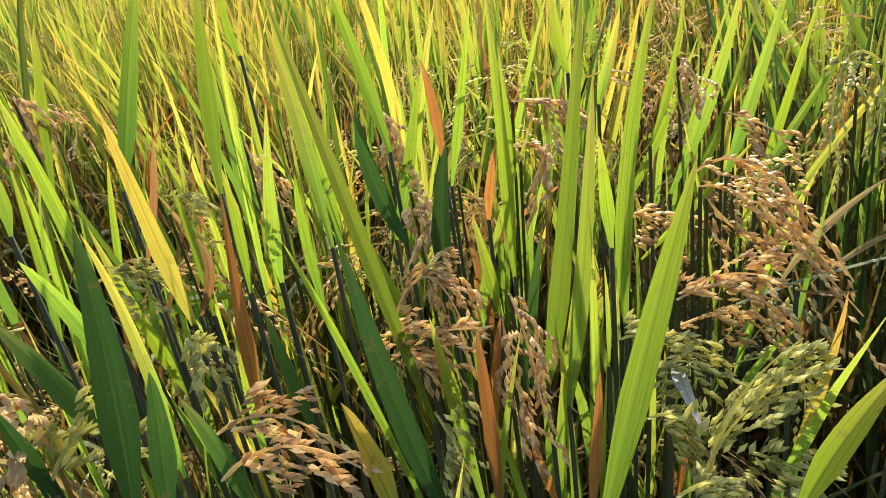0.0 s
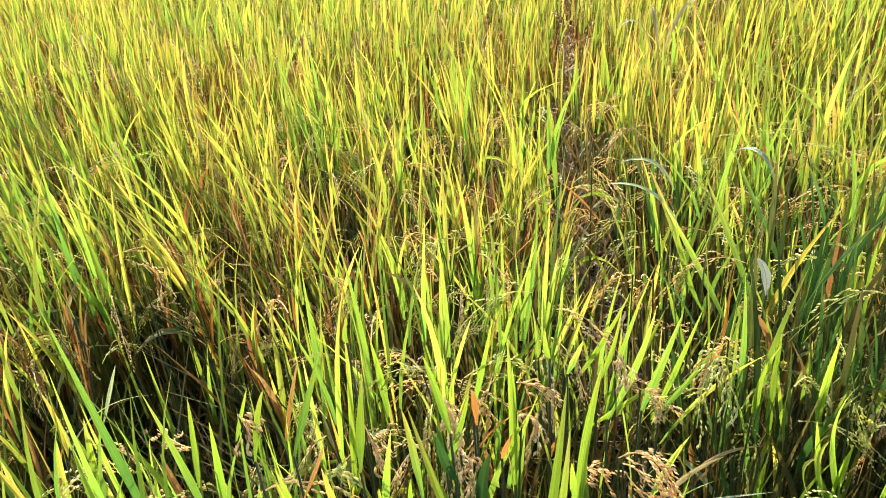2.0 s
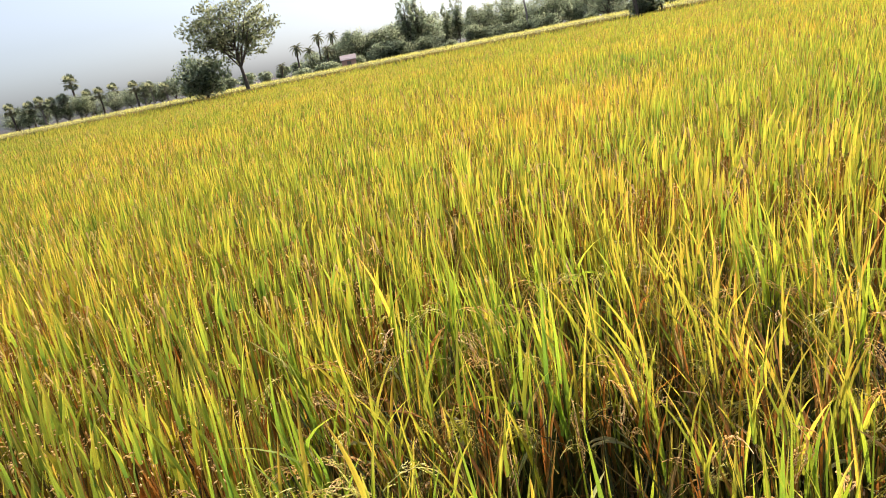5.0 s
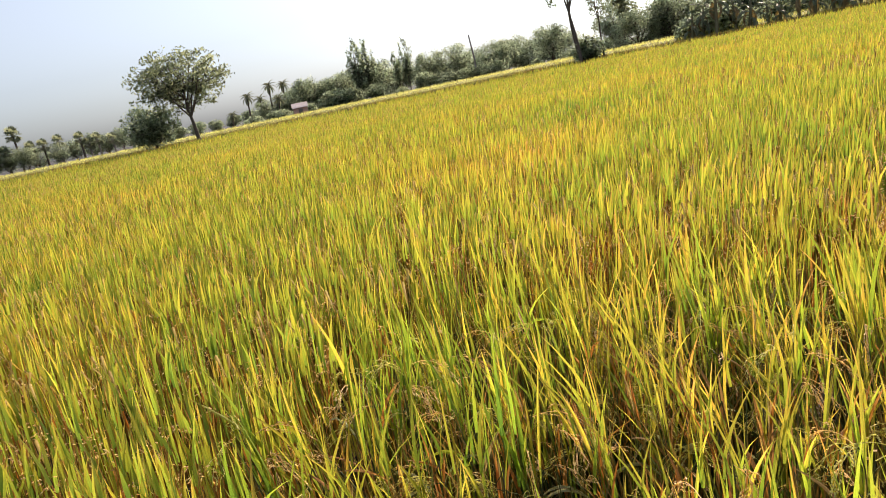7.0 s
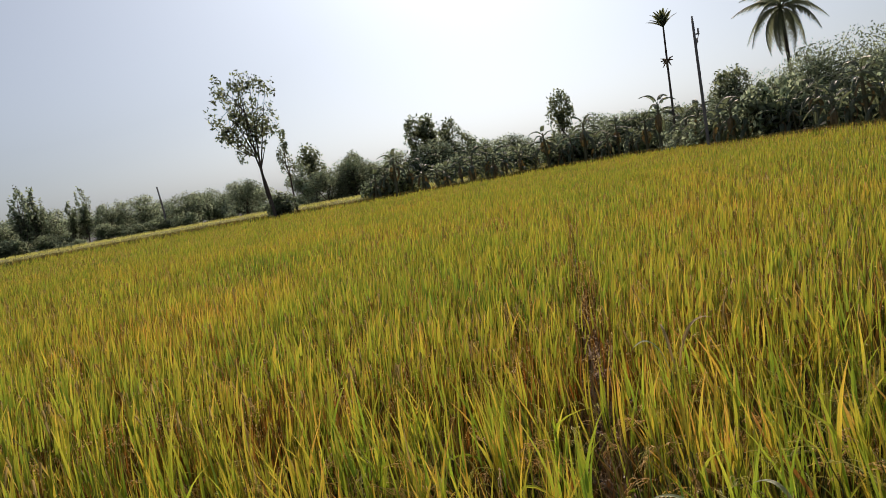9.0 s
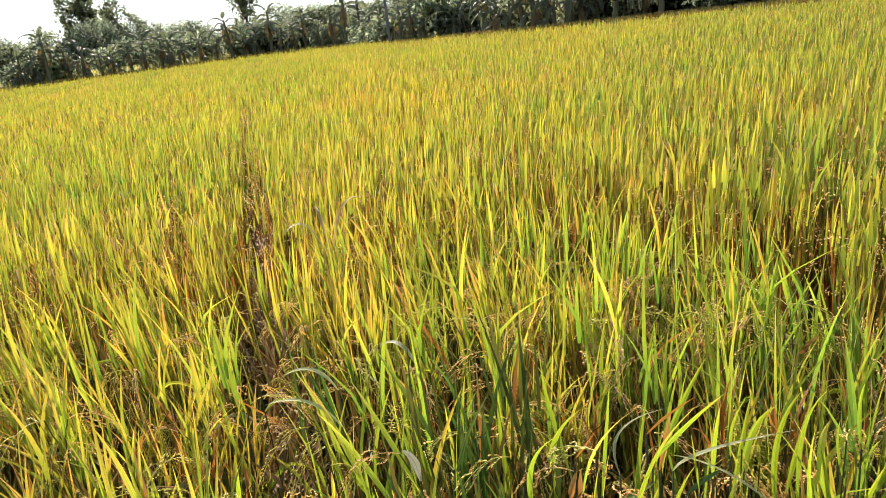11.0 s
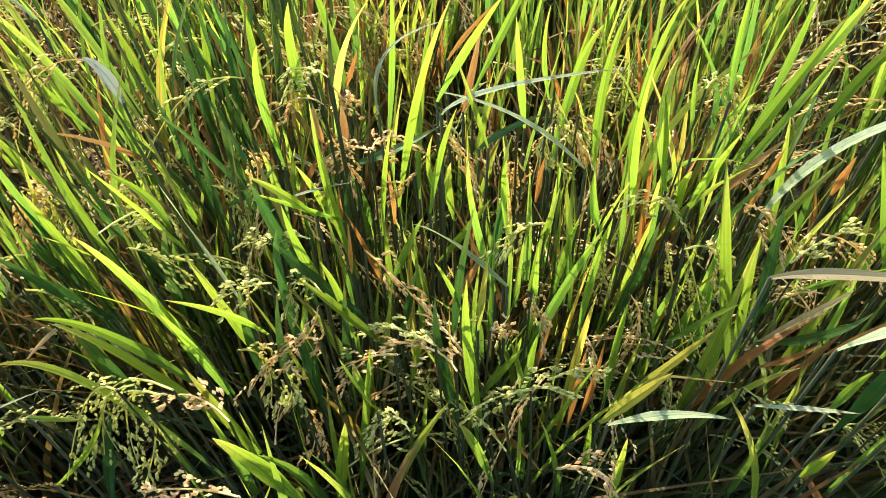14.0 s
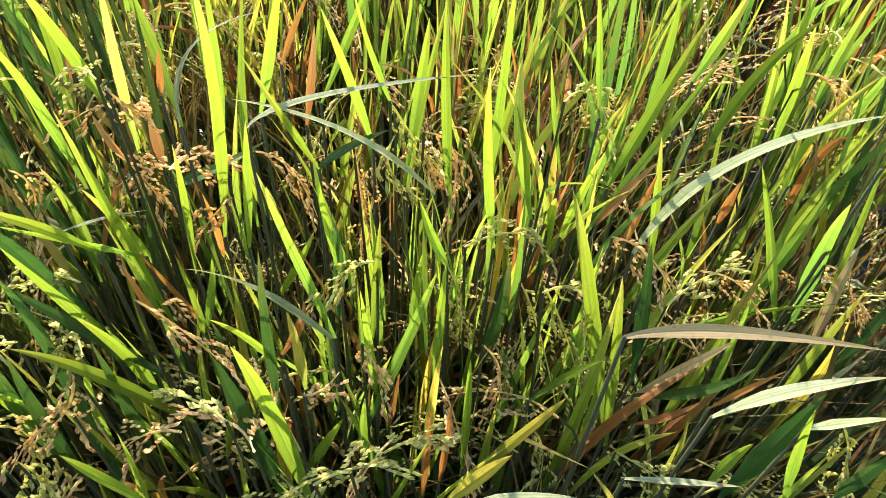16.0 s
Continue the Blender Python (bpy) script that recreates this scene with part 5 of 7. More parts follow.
clump = rice_plant(512, 0, 0, (0.31, 0.51), low=True, bare=True)
grown(clump, LEAF_TAN, (0.262, 0.567, 0.705), (0.283, 0.559, 0.762), (0.326, 0.543, 0.798), 0.0079, (-0.58, -0.79, 0.20))
grown(clump, LEAF_TAN, (0.241, 0.499, 0.738), (0.261, 0.472, 0.745), (0.254, 0.450, 0.763), 0.0040, (-0.86, 0.01, 0.51))
grown(clump, LEAF_LIME, (0.328, 0.500, 0.600), (0.404, 0.478, 0.670), (0.428, 0.473, 0.740), 0.0091, (-0.52, -0.83, 0.21))
grown(clump, LEAF_SHADED, (0.366, 0.482, 0.540), (0.392, 0.517, 0.620), (0.424, 0.485, 0.700), 0.0155, (0.28, -0.96, -0.09))
grown(clump, LEAF_LIME, (0.360, 0.497, 0.740), (0.375, 0.487, 0.740), (0.410, 0.465, 0.740), 0.0077, (-0.34, -0.53, 0.77))
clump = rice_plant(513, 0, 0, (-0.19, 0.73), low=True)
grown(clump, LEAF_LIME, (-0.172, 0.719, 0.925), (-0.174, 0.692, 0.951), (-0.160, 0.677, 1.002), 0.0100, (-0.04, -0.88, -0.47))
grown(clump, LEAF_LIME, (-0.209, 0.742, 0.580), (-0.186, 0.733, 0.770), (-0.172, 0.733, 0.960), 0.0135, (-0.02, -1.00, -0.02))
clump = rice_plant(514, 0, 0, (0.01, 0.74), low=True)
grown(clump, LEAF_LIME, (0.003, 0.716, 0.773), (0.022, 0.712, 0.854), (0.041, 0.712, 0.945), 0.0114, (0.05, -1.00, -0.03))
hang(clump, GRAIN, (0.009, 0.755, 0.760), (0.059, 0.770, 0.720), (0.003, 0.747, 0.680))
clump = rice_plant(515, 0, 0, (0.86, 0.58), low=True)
grown(clump, LEAF_SHEEN, (0.862, 0.533, 0.900), (0.890, 0.539, 0.925), (1.050, 0.442, 0.950), 0.0091, (-0.19, 0.04, 0.91))
grown(clump, LEAF_SHEEN, (0.822, 0.618, 0.860), (0.842, 0.700, 0.915), (0.916, 0.593, 0.970), 0.0063, (-0.06, -0.09, 0.97))
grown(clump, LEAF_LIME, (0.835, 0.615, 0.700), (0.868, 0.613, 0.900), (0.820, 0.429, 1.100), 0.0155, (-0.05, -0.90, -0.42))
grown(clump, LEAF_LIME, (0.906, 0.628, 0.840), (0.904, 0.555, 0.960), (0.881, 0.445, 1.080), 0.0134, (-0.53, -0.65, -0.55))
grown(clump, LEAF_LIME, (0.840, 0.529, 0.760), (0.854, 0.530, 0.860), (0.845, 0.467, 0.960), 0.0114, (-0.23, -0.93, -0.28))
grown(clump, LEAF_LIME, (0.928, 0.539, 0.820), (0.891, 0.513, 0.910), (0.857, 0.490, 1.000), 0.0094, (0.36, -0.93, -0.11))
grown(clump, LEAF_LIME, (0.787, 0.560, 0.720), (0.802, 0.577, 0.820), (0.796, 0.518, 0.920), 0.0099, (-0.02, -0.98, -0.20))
grown(clump, LEAF_SHADED, (0.943, 0.584, 0.780), (0.982, 0.584, 0.800), (1.022, 0.560, 0.820), 0.0103, (-0.50, -0.53, 0.68))
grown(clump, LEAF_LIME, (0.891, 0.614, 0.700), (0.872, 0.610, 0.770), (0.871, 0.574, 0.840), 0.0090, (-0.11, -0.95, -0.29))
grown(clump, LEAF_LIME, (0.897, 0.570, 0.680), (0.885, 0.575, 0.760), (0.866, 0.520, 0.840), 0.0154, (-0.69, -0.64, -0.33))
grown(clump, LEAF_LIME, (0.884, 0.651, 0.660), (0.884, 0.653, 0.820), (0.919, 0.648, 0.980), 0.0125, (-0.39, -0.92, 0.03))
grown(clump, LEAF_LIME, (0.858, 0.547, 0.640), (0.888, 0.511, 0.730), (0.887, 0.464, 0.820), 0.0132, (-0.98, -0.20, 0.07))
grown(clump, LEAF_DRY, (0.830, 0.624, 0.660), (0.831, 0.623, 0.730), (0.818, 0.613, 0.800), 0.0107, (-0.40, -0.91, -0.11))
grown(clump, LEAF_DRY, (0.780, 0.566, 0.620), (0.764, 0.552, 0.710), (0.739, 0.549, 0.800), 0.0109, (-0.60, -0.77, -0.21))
clump = rice_plant(516, 3, 2, (1.09, 0.42), low=True)
grown(clump, LEAF_SHEEN, (1.022, 0.467, 0.800), (0.973, 0.535, 0.870), (0.850, 0.527, 0.940), 0.0108, (-0.24, 0.09, 0.92))
grown(clump, LEAF_LIME, (1.067, 0.417, 0.740), (1.056, 0.442, 0.870), (1.014, 0.390, 1.000), 0.0168, (0.03, -0.99, -0.10))
grown(clump, LEAF, (1.115, 0.416, 0.760), (1.108, 0.462, 0.880), (1.041, 0.386, 1.000), 0.0157, (-0.84, -0.44, -0.31))
grown(clump, LEAF_LIME, (1.053, 0.477, 0.720), (1.059, 0.517, 0.900), (0.967, 0.384, 1.080), 0.0132, (-0.63, -0.70, -0.33))
grown(clump, LEAF_LIME, (1.083, 0.459, 0.720), (1.147, 0.530, 0.900), (1.006, 0.364, 1.080), 0.0145, (-0.05, -0.96, -0.27))
grown(clump, LEAF_LIME, (1.155, 0.426, 0.800), (1.138, 0.443, 0.890), (1.081, 0.396, 0.980), 0.0067, (-0.45, -0.83, -0.32))
grown(clump, LEAF_LIME, (0.999, 0.400, 0.760), (0.966, 0.391, 0.840), (0.936, 0.361, 0.920), 0.0124, (-0.49, -0.79, -0.38))
grown(clump, LEAF_SHADED, (1.035, 0.377, 0.580), (1.045, 0.362, 0.710), (1.010, 0.329, 0.840), 0.0194, (-0.29, -0.93, -0.20))
grown(clump, LEAF_YELLOW, (1.146, 0.450, 0.660), (1.120, 0.434, 0.720), (1.108, 0.424, 0.780), 0.0107, (-0.45, -0.83, -0.32))
grown(clump, LEAF_LIME, (1.156, 0.407, 0.720), (1.135, 0.377, 0.820), (1.102, 0.334, 0.920), 0.0120, (-0.82, -0.43, -0.38))
grown(clump, LEAF_LIME, (1.153, 0.420, 0.660), (1.165, 0.436, 0.740), (1.112, 0.385, 0.820), 0.0188, (-0.95, -0.14, -0.27))
grown(clump, LEAF_LIME, (1.180, 0.394, 0.720), (1.239, 0.378, 0.840), (1.269, 0.360, 0.960), 0.0143, (-0.94, -0.04, 0.34))
hang(clump, GRAIN_GREEN, (1.117, 0.406, 0.920), (1.220, 0.474, 0.880), (1.213, 0.426, 0.840))
hang(clump, GRAIN_GREEN, (1.008, 0.391, 0.800), (1.096, 0.410, 0.780), (1.099, 0.371, 0.760))
clump = rice_plant(517, 3, 2, (0.89, 0.41), low=True)
grown(clump, LEAF_SHEEN, (0.862, 0.386, 0.760), (0.812, 0.441, 0.830), (0.758, 0.405, 0.900), 0.0116, (-0.11, 0.05, 0.97))
grown(clump, LEAF_LIME, (0.901, 0.449, 0.760), (0.898, 0.471, 0.855), (0.875, 0.415, 0.950), 0.0080, (-0.49, -0.85, -0.22))
grown(clump, LEAF, (0.890, 0.451, 0.660), (0.865, 0.488, 0.800), (0.835, 0.430, 0.940), 0.0111, (0.13, -0.99, -0.05))
grown(clump, LEAF_LIME, (0.918, 0.418, 0.680), (0.922, 0.407, 0.790), (0.909, 0.376, 0.900), 0.0122, (-0.77, -0.62, -0.15))
grown(clump, LEAF_LIME, (0.962, 0.362, 0.620), (0.975, 0.377, 0.740), (0.950, 0.340, 0.860), 0.0123, (-0.67, -0.74, -0.10))
grown(clump, LEAF, (0.891, 0.384, 0.580), (0.956, 0.390, 0.720), (0.939, 0.336, 0.860), 0.0133, (-0.76, -0.65, 0.02))
grown(clump, LEAF_YELLOW, (0.832, 0.398, 0.680), (0.830, 0.389, 0.770), (0.818, 0.361, 0.860), 0.0108, (-0.03, -0.98, -0.20))
grown(clump, LEAF_SHADED, (0.805, 0.411, 0.640), (0.808, 0.410, 0.780), (0.811, 0.376, 0.920), 0.0110, (-0.20, -0.97, -0.12))
grown(clump, LEAF_LIME, (0.815, 0.409, 0.720), (0.794, 0.401, 0.800), (0.763, 0.367, 0.880), 0.0078, (0.32, -0.94, -0.14))
grown(clump, LEAF_DRY, (0.918, 0.386, 0.540), (0.923, 0.383, 0.600), (0.928, 0.378, 0.660), 0.0083, (-0.59, -0.81, -0.01))
grown(clump, LEAF_LIME, (0.910, 0.399, 0.600), (0.896, 0.378, 0.720), (0.883, 0.366, 0.840), 0.0120, (-0.48, -0.86, -0.17))
grown(clump, LEAF_LIME, (0.972, 0.432, 0.620), (0.983, 0.435, 0.710), (0.969, 0.405, 0.800), 0.0130, (-0.88, -0.46, -0.08))
grown(clump, LEAF_DRY, (0.835, 0.475, 0.640), (0.869, 0.463, 0.700), (0.858, 0.440, 0.760), 0.0113, (-0.85, -0.53, 0.01))
hang(clump, GRAIN_GREEN, (0.918, 0.400, 0.820), (0.915, 0.451, 0.780), (0.877, 0.436, 0.740))
clump = rice_plant(518, 3, 2, (1.12, 0.27), low=True)
grown(clump, LEAF_SHEEN, (1.160, 0.312, 0.780), (1.226, 0.322, 0.885), (1.249, 0.202, 0.990), 0.0173, (-0.29, 0.16, 0.86))
grown(clump, LEAF_SHADED, (1.062, 0.303, 0.540), (1.028, 0.315, 0.640), (1.001, 0.310, 0.740), 0.0129, (-0.68, -0.71, -0.18))
grown(clump, LEAF_TAN, (1.131, 0.241, 0.620), (1.189, 0.204, 0.720), (1.130, 0.173, 0.820), 0.0107, (-0.97, 0.23, 0.07))
grown(clump, LEAF_SHADED, (1.135, 0.235, 0.640), (1.153, 0.164, 0.720), (1.145, 0.151, 0.800), 0.0125, (-0.83, 0.47, 0.30))
grown(clump, LEAF_DRY, (1.114, 0.208, 0.640), (1.126, 0.178, 0.690), (1.121, 0.167, 0.740), 0.0083, (-0.90, 0.37, 0.22))
grown(clump, LEAF_SHADED, (1.150, 0.252, 0.640), (1.150, 0.273, 0.760), (1.097, 0.259, 0.880), 0.0146, (-0.86, -0.48, -0.18))
hang(clump, GRAIN_GREEN, (1.043, 0.315, 0.800), (1.098, 0.321, 0.700), (1.110, 0.278, 0.600))
hang(clump, GRAIN, (1.124, 0.316, 0.820), (1.187, 0.315, 0.780), (1.191, 0.271, 0.740))
hang(clump, GRAIN, (1.203, 0.260, 0.780), (1.283, 0.249, 0.740), (1.279, 0.211, 0.700))
hang(clump, GRAIN_GREEN, (1.159, 0.255, 0.760), (1.219, 0.264, 0.770), (1.248, 0.242, 0.780))
hang(clump, GRAIN_GREEN, (1.038, 0.308, 0.800), (1.127, 0.327, 0.760), (1.098, 0.280, 0.720))
clump = rice_plant(519, 3, 2, (1.06, 0.17), low=True)
grown(clump, LEAF_TAN, (0.998, 0.192, 0.900), (1.055, 0.175, 0.900), (1.152, 0.086, 0.900), 0.0112, (-0.25, -0.37, 0.90))
grown(clump, LEAF_SHEEN, (1.075, 0.138, 0.800), (1.108, 0.116, 0.850), (1.132, 0.074, 0.900), 0.0140, (-0.32, 0.45, 0.77))
grown(clump, LEAF_LIME, (1.098, 0.228, 0.600), (1.104, 0.313, 0.780), (1.014, 0.284, 0.960), 0.0213, (-0.27, -0.96, 0.09))
grown(clump, LEAF_LIME, (1.101, 0.221, 0.580), (1.122, 0.274, 0.730), (1.051, 0.244, 0.880), 0.0141, (-0.77, -0.64, -0.08))
grown(clump, LEAF_LIME, (1.090, 0.114, 0.700), (1.101, 0.114, 0.750), (1.086, 0.105, 0.800), 0.0124, (-0.99, 0.16, -0.02))
grown(clump, LEAF_LIME, (1.063, 0.089, 0.620), (1.064, 0.083, 0.670), (1.051, 0.078, 0.720), 0.0132, (-0.98, -0.18, -0.13))
grown(clump, LEAF_SHEEN, (1.031, 0.158, 0.700), (1.070, 0.125, 0.710), (1.105, 0.093, 0.720), 0.0084, (-0.23, 0.46, 0.92))
hang(clump, GRAIN_GREEN, (1.064, 0.191, 0.660), (1.092, 0.170, 0.630), (1.121, 0.146, 0.600))
clump = rice_plant(520, 3, 2, (1.17, 0.10), low=True)
grown(clump, LEAF_SHEEN, (1.131, 0.092, 0.800), (1.140, 0.074, 0.830), (1.143, 0.057, 0.860), 0.0095, (-0.37, 0.38, 0.78))
grown(clump, LEAF_SHADED, (1.143, 0.109, 0.620), (1.150, 0.102, 0.750), (1.102, 0.092, 0.880), 0.0190, (-0.97, 0.21, -0.14))
grown(clump, LEAF_LIME, (1.164, 0.069, 0.660), (1.150, 0.092, 0.760), (1.102, 0.091, 0.860), 0.0128, (-0.69, -0.71, -0.14))
grown(clump, LEAF_DRY, (1.181, 0.176, 0.660), (1.185, 0.158, 0.720), (1.182, 0.139, 0.780), 0.0067, (-0.98, 0.18, 0.06))
grown(clump, LEAF_SHADED, (1.213, 0.046, 0.660), (1.208, 0.045, 0.720), (1.197, 0.040, 0.780), 0.0167, (-0.85, -0.51, -0.14))
hang(clump, GRAIN_GREEN, (1.215, 0.084, 0.740), (1.245, 0.061, 0.690), (1.226, 0.047, 0.640))
clump = rice_plant(521, 0, 0, (0.74, 0.57), low=True)
grown(clump, LEAF_SHEEN, (0.685, 0.622, 0.780), (0.724, 0.602, 0.800), (0.766, 0.565, 0.820), 0.0067, (0.14, 0.04, 1.00))
grown(clump, LEAF_LIME, (0.749, 0.574, 0.640), (0.733, 0.609, 0.800), (0.725, 0.551, 0.960), 0.0138, (0.15, -0.99, -0.06))
grown(clump, LEAF_LIME, (0.749, 0.589, 0.740), (0.701, 0.575, 0.800), (0.645, 0.567, 0.860), 0.0084, (0.25, -0.97, 0.04))
grown(clump, LEAF_DRY, (0.736, 0.555, 0.680), (0.728, 0.520, 0.760), (0.725, 0.493, 0.840), 0.0070, (0.19, -0.92, -0.35))
grown(clump, LEAF_LIME, (0.712, 0.575, 0.780), (0.677, 0.564, 0.850), (0.642, 0.523, 0.920), 0.0130, (0.76, -0.63, 0.14))
grown(clump, LEAF_SHADED, (0.684, 0.556, 0.640), (0.659, 0.600, 0.780), (0.642, 0.514, 0.920), 0.0193, (0.61, -0.79, -0.03))
grown(clump, LEAF_LIME, (0.711, 0.536, 0.620), (0.670, 0.534, 0.770), (0.658, 0.469, 0.920), 0.0162, (-0.14, -0.96, -0.24))
grown(clump, LEAF_LIME, (0.707, 0.504, 0.620), (0.702, 0.491, 0.730), (0.678, 0.457, 0.840), 0.0153, (0.34, -0.93, -0.15))
grown(clump, LEAF_LIME, (0.772, 0.513, 0.680), (0.793, 0.493, 0.770), (0.789, 0.441, 0.860), 0.0120, (-0.87, -0.49, -0.11))
grown(clump, LEAF_LIME, (0.758, 0.649, 0.660), (0.743, 0.666, 0.730), (0.718, 0.652, 0.800), 0.0154, (-0.33, -0.94, -0.07))
grown(clump, LEAF_LIME, (0.768, 0.515, 0.580), (0.777, 0.521, 0.700), (0.768, 0.500, 0.820), 0.0121, (-0.67, -0.74, -0.04))
grown(clump, LEAF_SHADED, (0.747, 0.604, 0.580), (0.759, 0.633, 0.700), (0.770, 0.594, 0.820), 0.0137, (-0.64, -0.76, 0.03))
hang(clump, GRAIN, (0.797, 0.587, 0.840), (0.832, 0.646, 0.820), (0.858, 0.614, 0.800))
hang(clump, GRAIN, (0.757, 0.611, 0.860), (0.775, 0.648, 0.810), (0.786, 0.634, 0.760))
clump = rice_plant(522, 0, 0, (0.78, 0.71), low=True)
grown(clump, LEAF_YELLOW, (0.784, 0.677, 0.800), (0.790, 0.660, 0.940), (0.781, 0.496, 1.080), 0.0101, (-0.15, -0.83, -0.54))
grown(clump, LEAF_LIME, (0.778, 0.768, 0.800), (0.757, 0.734, 0.920), (0.736, 0.595, 1.040), 0.0176, (-0.14, -0.79, -0.59))
grown(clump, LEAF_LIME, (0.723, 0.748, 0.720), (0.714, 0.786, 0.860), (0.700, 0.606, 1.000), 0.0150, (-0.22, -0.86, -0.46))
grown(clump, LEAF_DRY, (0.771, 0.697, 0.780), (0.759, 0.678, 0.830), (0.754, 0.649, 0.880), 0.0131, (-0.62, -0.66, -0.43))
grown(clump, LEAF_DRY, (0.835, 0.767, 0.800), (0.836, 0.733, 0.850), (0.835, 0.697, 0.900), 0.0085, (-0.21, -0.80, -0.56))
grown(clump, LEAF_SHADED, (0.803, 0.683, 0.740), (0.844, 0.631, 0.780), (0.899, 0.607, 0.820), 0.0141, (-0.69, -0.13, 0.71))
grown(clump, LEAF_DRY, (0.807, 0.718, 0.740), (0.810, 0.723, 0.780), (0.809, 0.714, 0.820), 0.0136, (0.12, -0.99, -0.06))
grown(clump, LEAF, (0.695, 0.697, 0.620), (0.708, 0.734, 0.710), (0.690, 0.707, 0.800), 0.0141, (-0.28, -0.96, 0.04))
hang(clump, GRAIN, (0.780, 0.696, 0.840), (0.781, 0.787, 0.810), (0.726, 0.791, 0.780))
hang(clump, GRAIN, (0.809, 0.633, 0.800), (0.799, 0.687, 0.780), (0.751, 0.686, 0.760))
clump = rice_plant(523, 0, 0, (1.01, 0.54), low=True)
grown(clump, LEAF_LIME, (1.016, 0.589, 0.780), (0.978, 0.556, 0.900), (0.925, 0.493, 1.020), 0.0131, (-0.32, -0.83, -0.46))
grown(clump, LEAF_DRY, (1.013, 0.545, 0.680), (1.020, 0.546, 0.740), (1.007, 0.520, 0.800), 0.0107, (-0.91, -0.39, -0.12))
grown(clump, LEAF_LIME, (1.023, 0.531, 0.760), (1.074, 0.572, 0.890), (0.990, 0.439, 1.020), 0.0149, (-0.85, -0.45, -0.27))
grown(clump, LEAF_LIME, (1.029, 0.560, 0.840), (0.983, 0.531, 0.945), (0.933, 0.451, 1.050), 0.0076, (-0.31, -0.78, -0.54))
grown(clump, LEAF_LIME, (1.058, 0.582, 0.700), (1.069, 0.575, 0.830), (1.101, 0.572, 0.960), 0.0115, (-0.74, -0.66, 0.10))
hang(clump, GRAIN_GREEN, (0.993, 0.507, 0.900), (1.019, 0.521, 0.850), (1.042, 0.501, 0.800))
hang(clump, GRAIN_GREEN, (0.997, 0.505, 0.860), (0.973, 0.510, 0.820), (1.016, 0.490, 0.780))
hang(clump, GRAIN, (0.967, 0.537, 0.820), (0.992, 0.567, 0.740), (0.978, 0.559, 0.660))
hang(clump, GRAIN, (1.025, 0.507, 0.840), (1.038, 0.494, 0.800), (1.070, 0.504, 0.760))
hang(clump, GRAIN, (1.025, 0.496, 0.860), (1.102, 0.515, 0.810), (1.036, 0.465, 0.760))
clump = rice_plant(524, 3, 2, (1.22, 0.40), low=True)
grown(clump, LEAF_LIME, (1.206, 0.401, 0.780), (1.188, 0.359, 0.920), (1.123, 0.295, 1.060), 0.0194, (-0.96, 0.14, -0.23))
grown(clump, LEAF_LIME, (1.255, 0.418, 0.820), (1.249, 0.408, 0.935), (1.145, 0.341, 1.050), 0.0131, (-0.37, -0.82, -0.45))
grown(clump, LEAF_DRY, (1.189, 0.388, 0.740), (1.196, 0.366, 0.810), (1.178, 0.331, 0.880), 0.0136, (-0.94, 0.34, 0.07))
grown(clump, LEAF_DRY, (1.235, 0.374, 0.700), (1.217, 0.357, 0.780), (1.187, 0.334, 0.860), 0.0100, (-0.94, -0.12, -0.31))
grown(clump, LEAF, (1.220, 0.444, 0.740), (1.207, 0.437, 0.830), (1.162, 0.376, 0.920), 0.0089, (-0.72, -0.55, -0.43))
grown(clump, LEAF_LIME, (1.193, 0.426, 0.860), (1.166, 0.425, 0.960), (1.080, 0.362, 1.060), 0.0086, (-0.69, -0.48, -0.54))
grown(clump, LEAF_LIME, (1.219, 0.321, 0.700), (1.216, 0.341, 0.800), (1.185, 0.343, 0.900), 0.0126, (-0.85, -0.51, -0.09))
clump = rice_plant(525, 3, 2, (1.37, 0.37), low=True)
grown(clump, LEAF_LIME, (1.348, 0.391, 0.760), (1.362, 0.382, 0.900), (1.223, 0.270, 1.040), 0.0189, (-0.90, 0.34, -0.25))
grown(clump, LEAF_LIME, (1.400, 0.342, 0.800), (1.368, 0.337, 0.910), (1.254, 0.289, 1.020), 0.0148, (-0.60, -0.59, -0.54))
grown(clump, LEAF, (1.358, 0.444, 0.840), (1.329, 0.402, 0.940), (1.223, 0.333, 1.040), 0.0142, (-0.83, 0.02, -0.55))
grown(clump, LEAF_DRY, (1.355, 0.340, 0.700), (1.338, 0.330, 0.750), (1.321, 0.320, 0.800), 0.0118, (-0.90, -0.26, -0.36))
grown(clump, LEAF, (1.375, 0.429, 0.800), (1.307, 0.394, 0.750), (1.319, 0.401, 0.700), 0.0084, (-0.86, -0.10, 0.50))
grown(clump, LEAF_LIME, (1.411, 0.309, 0.760), (1.347, 0.301, 0.870), (1.314, 0.245, 0.980), 0.0111, (-0.92, 0.20, -0.34))
hang(clump, GRAIN, (1.354, 0.328, 0.920), (1.462, 0.340, 0.880), (1.449, 0.314, 0.840))
clump = rice_plant(526, 3, 2, (1.34, 0.21), low=True)
grown(clump, LEAF_LIME, (1.332, 0.214, 0.660), (1.298, 0.255, 0.795), (1.193, 0.249, 0.930), 0.0186, (-0.89, 0.03, -0.46))
grown(clump, LEAF, (1.349, 0.204, 0.660), (1.344, 0.223, 0.780), (1.260, 0.195, 0.900), 0.0183, (-0.67, -0.69, -0.28))
grown(clump, LEAF_TAN, (1.360, 0.175, 0.640), (1.352, 0.186, 0.740), (1.303, 0.181, 0.840), 0.0148, (-0.95, 0.13, -0.28))
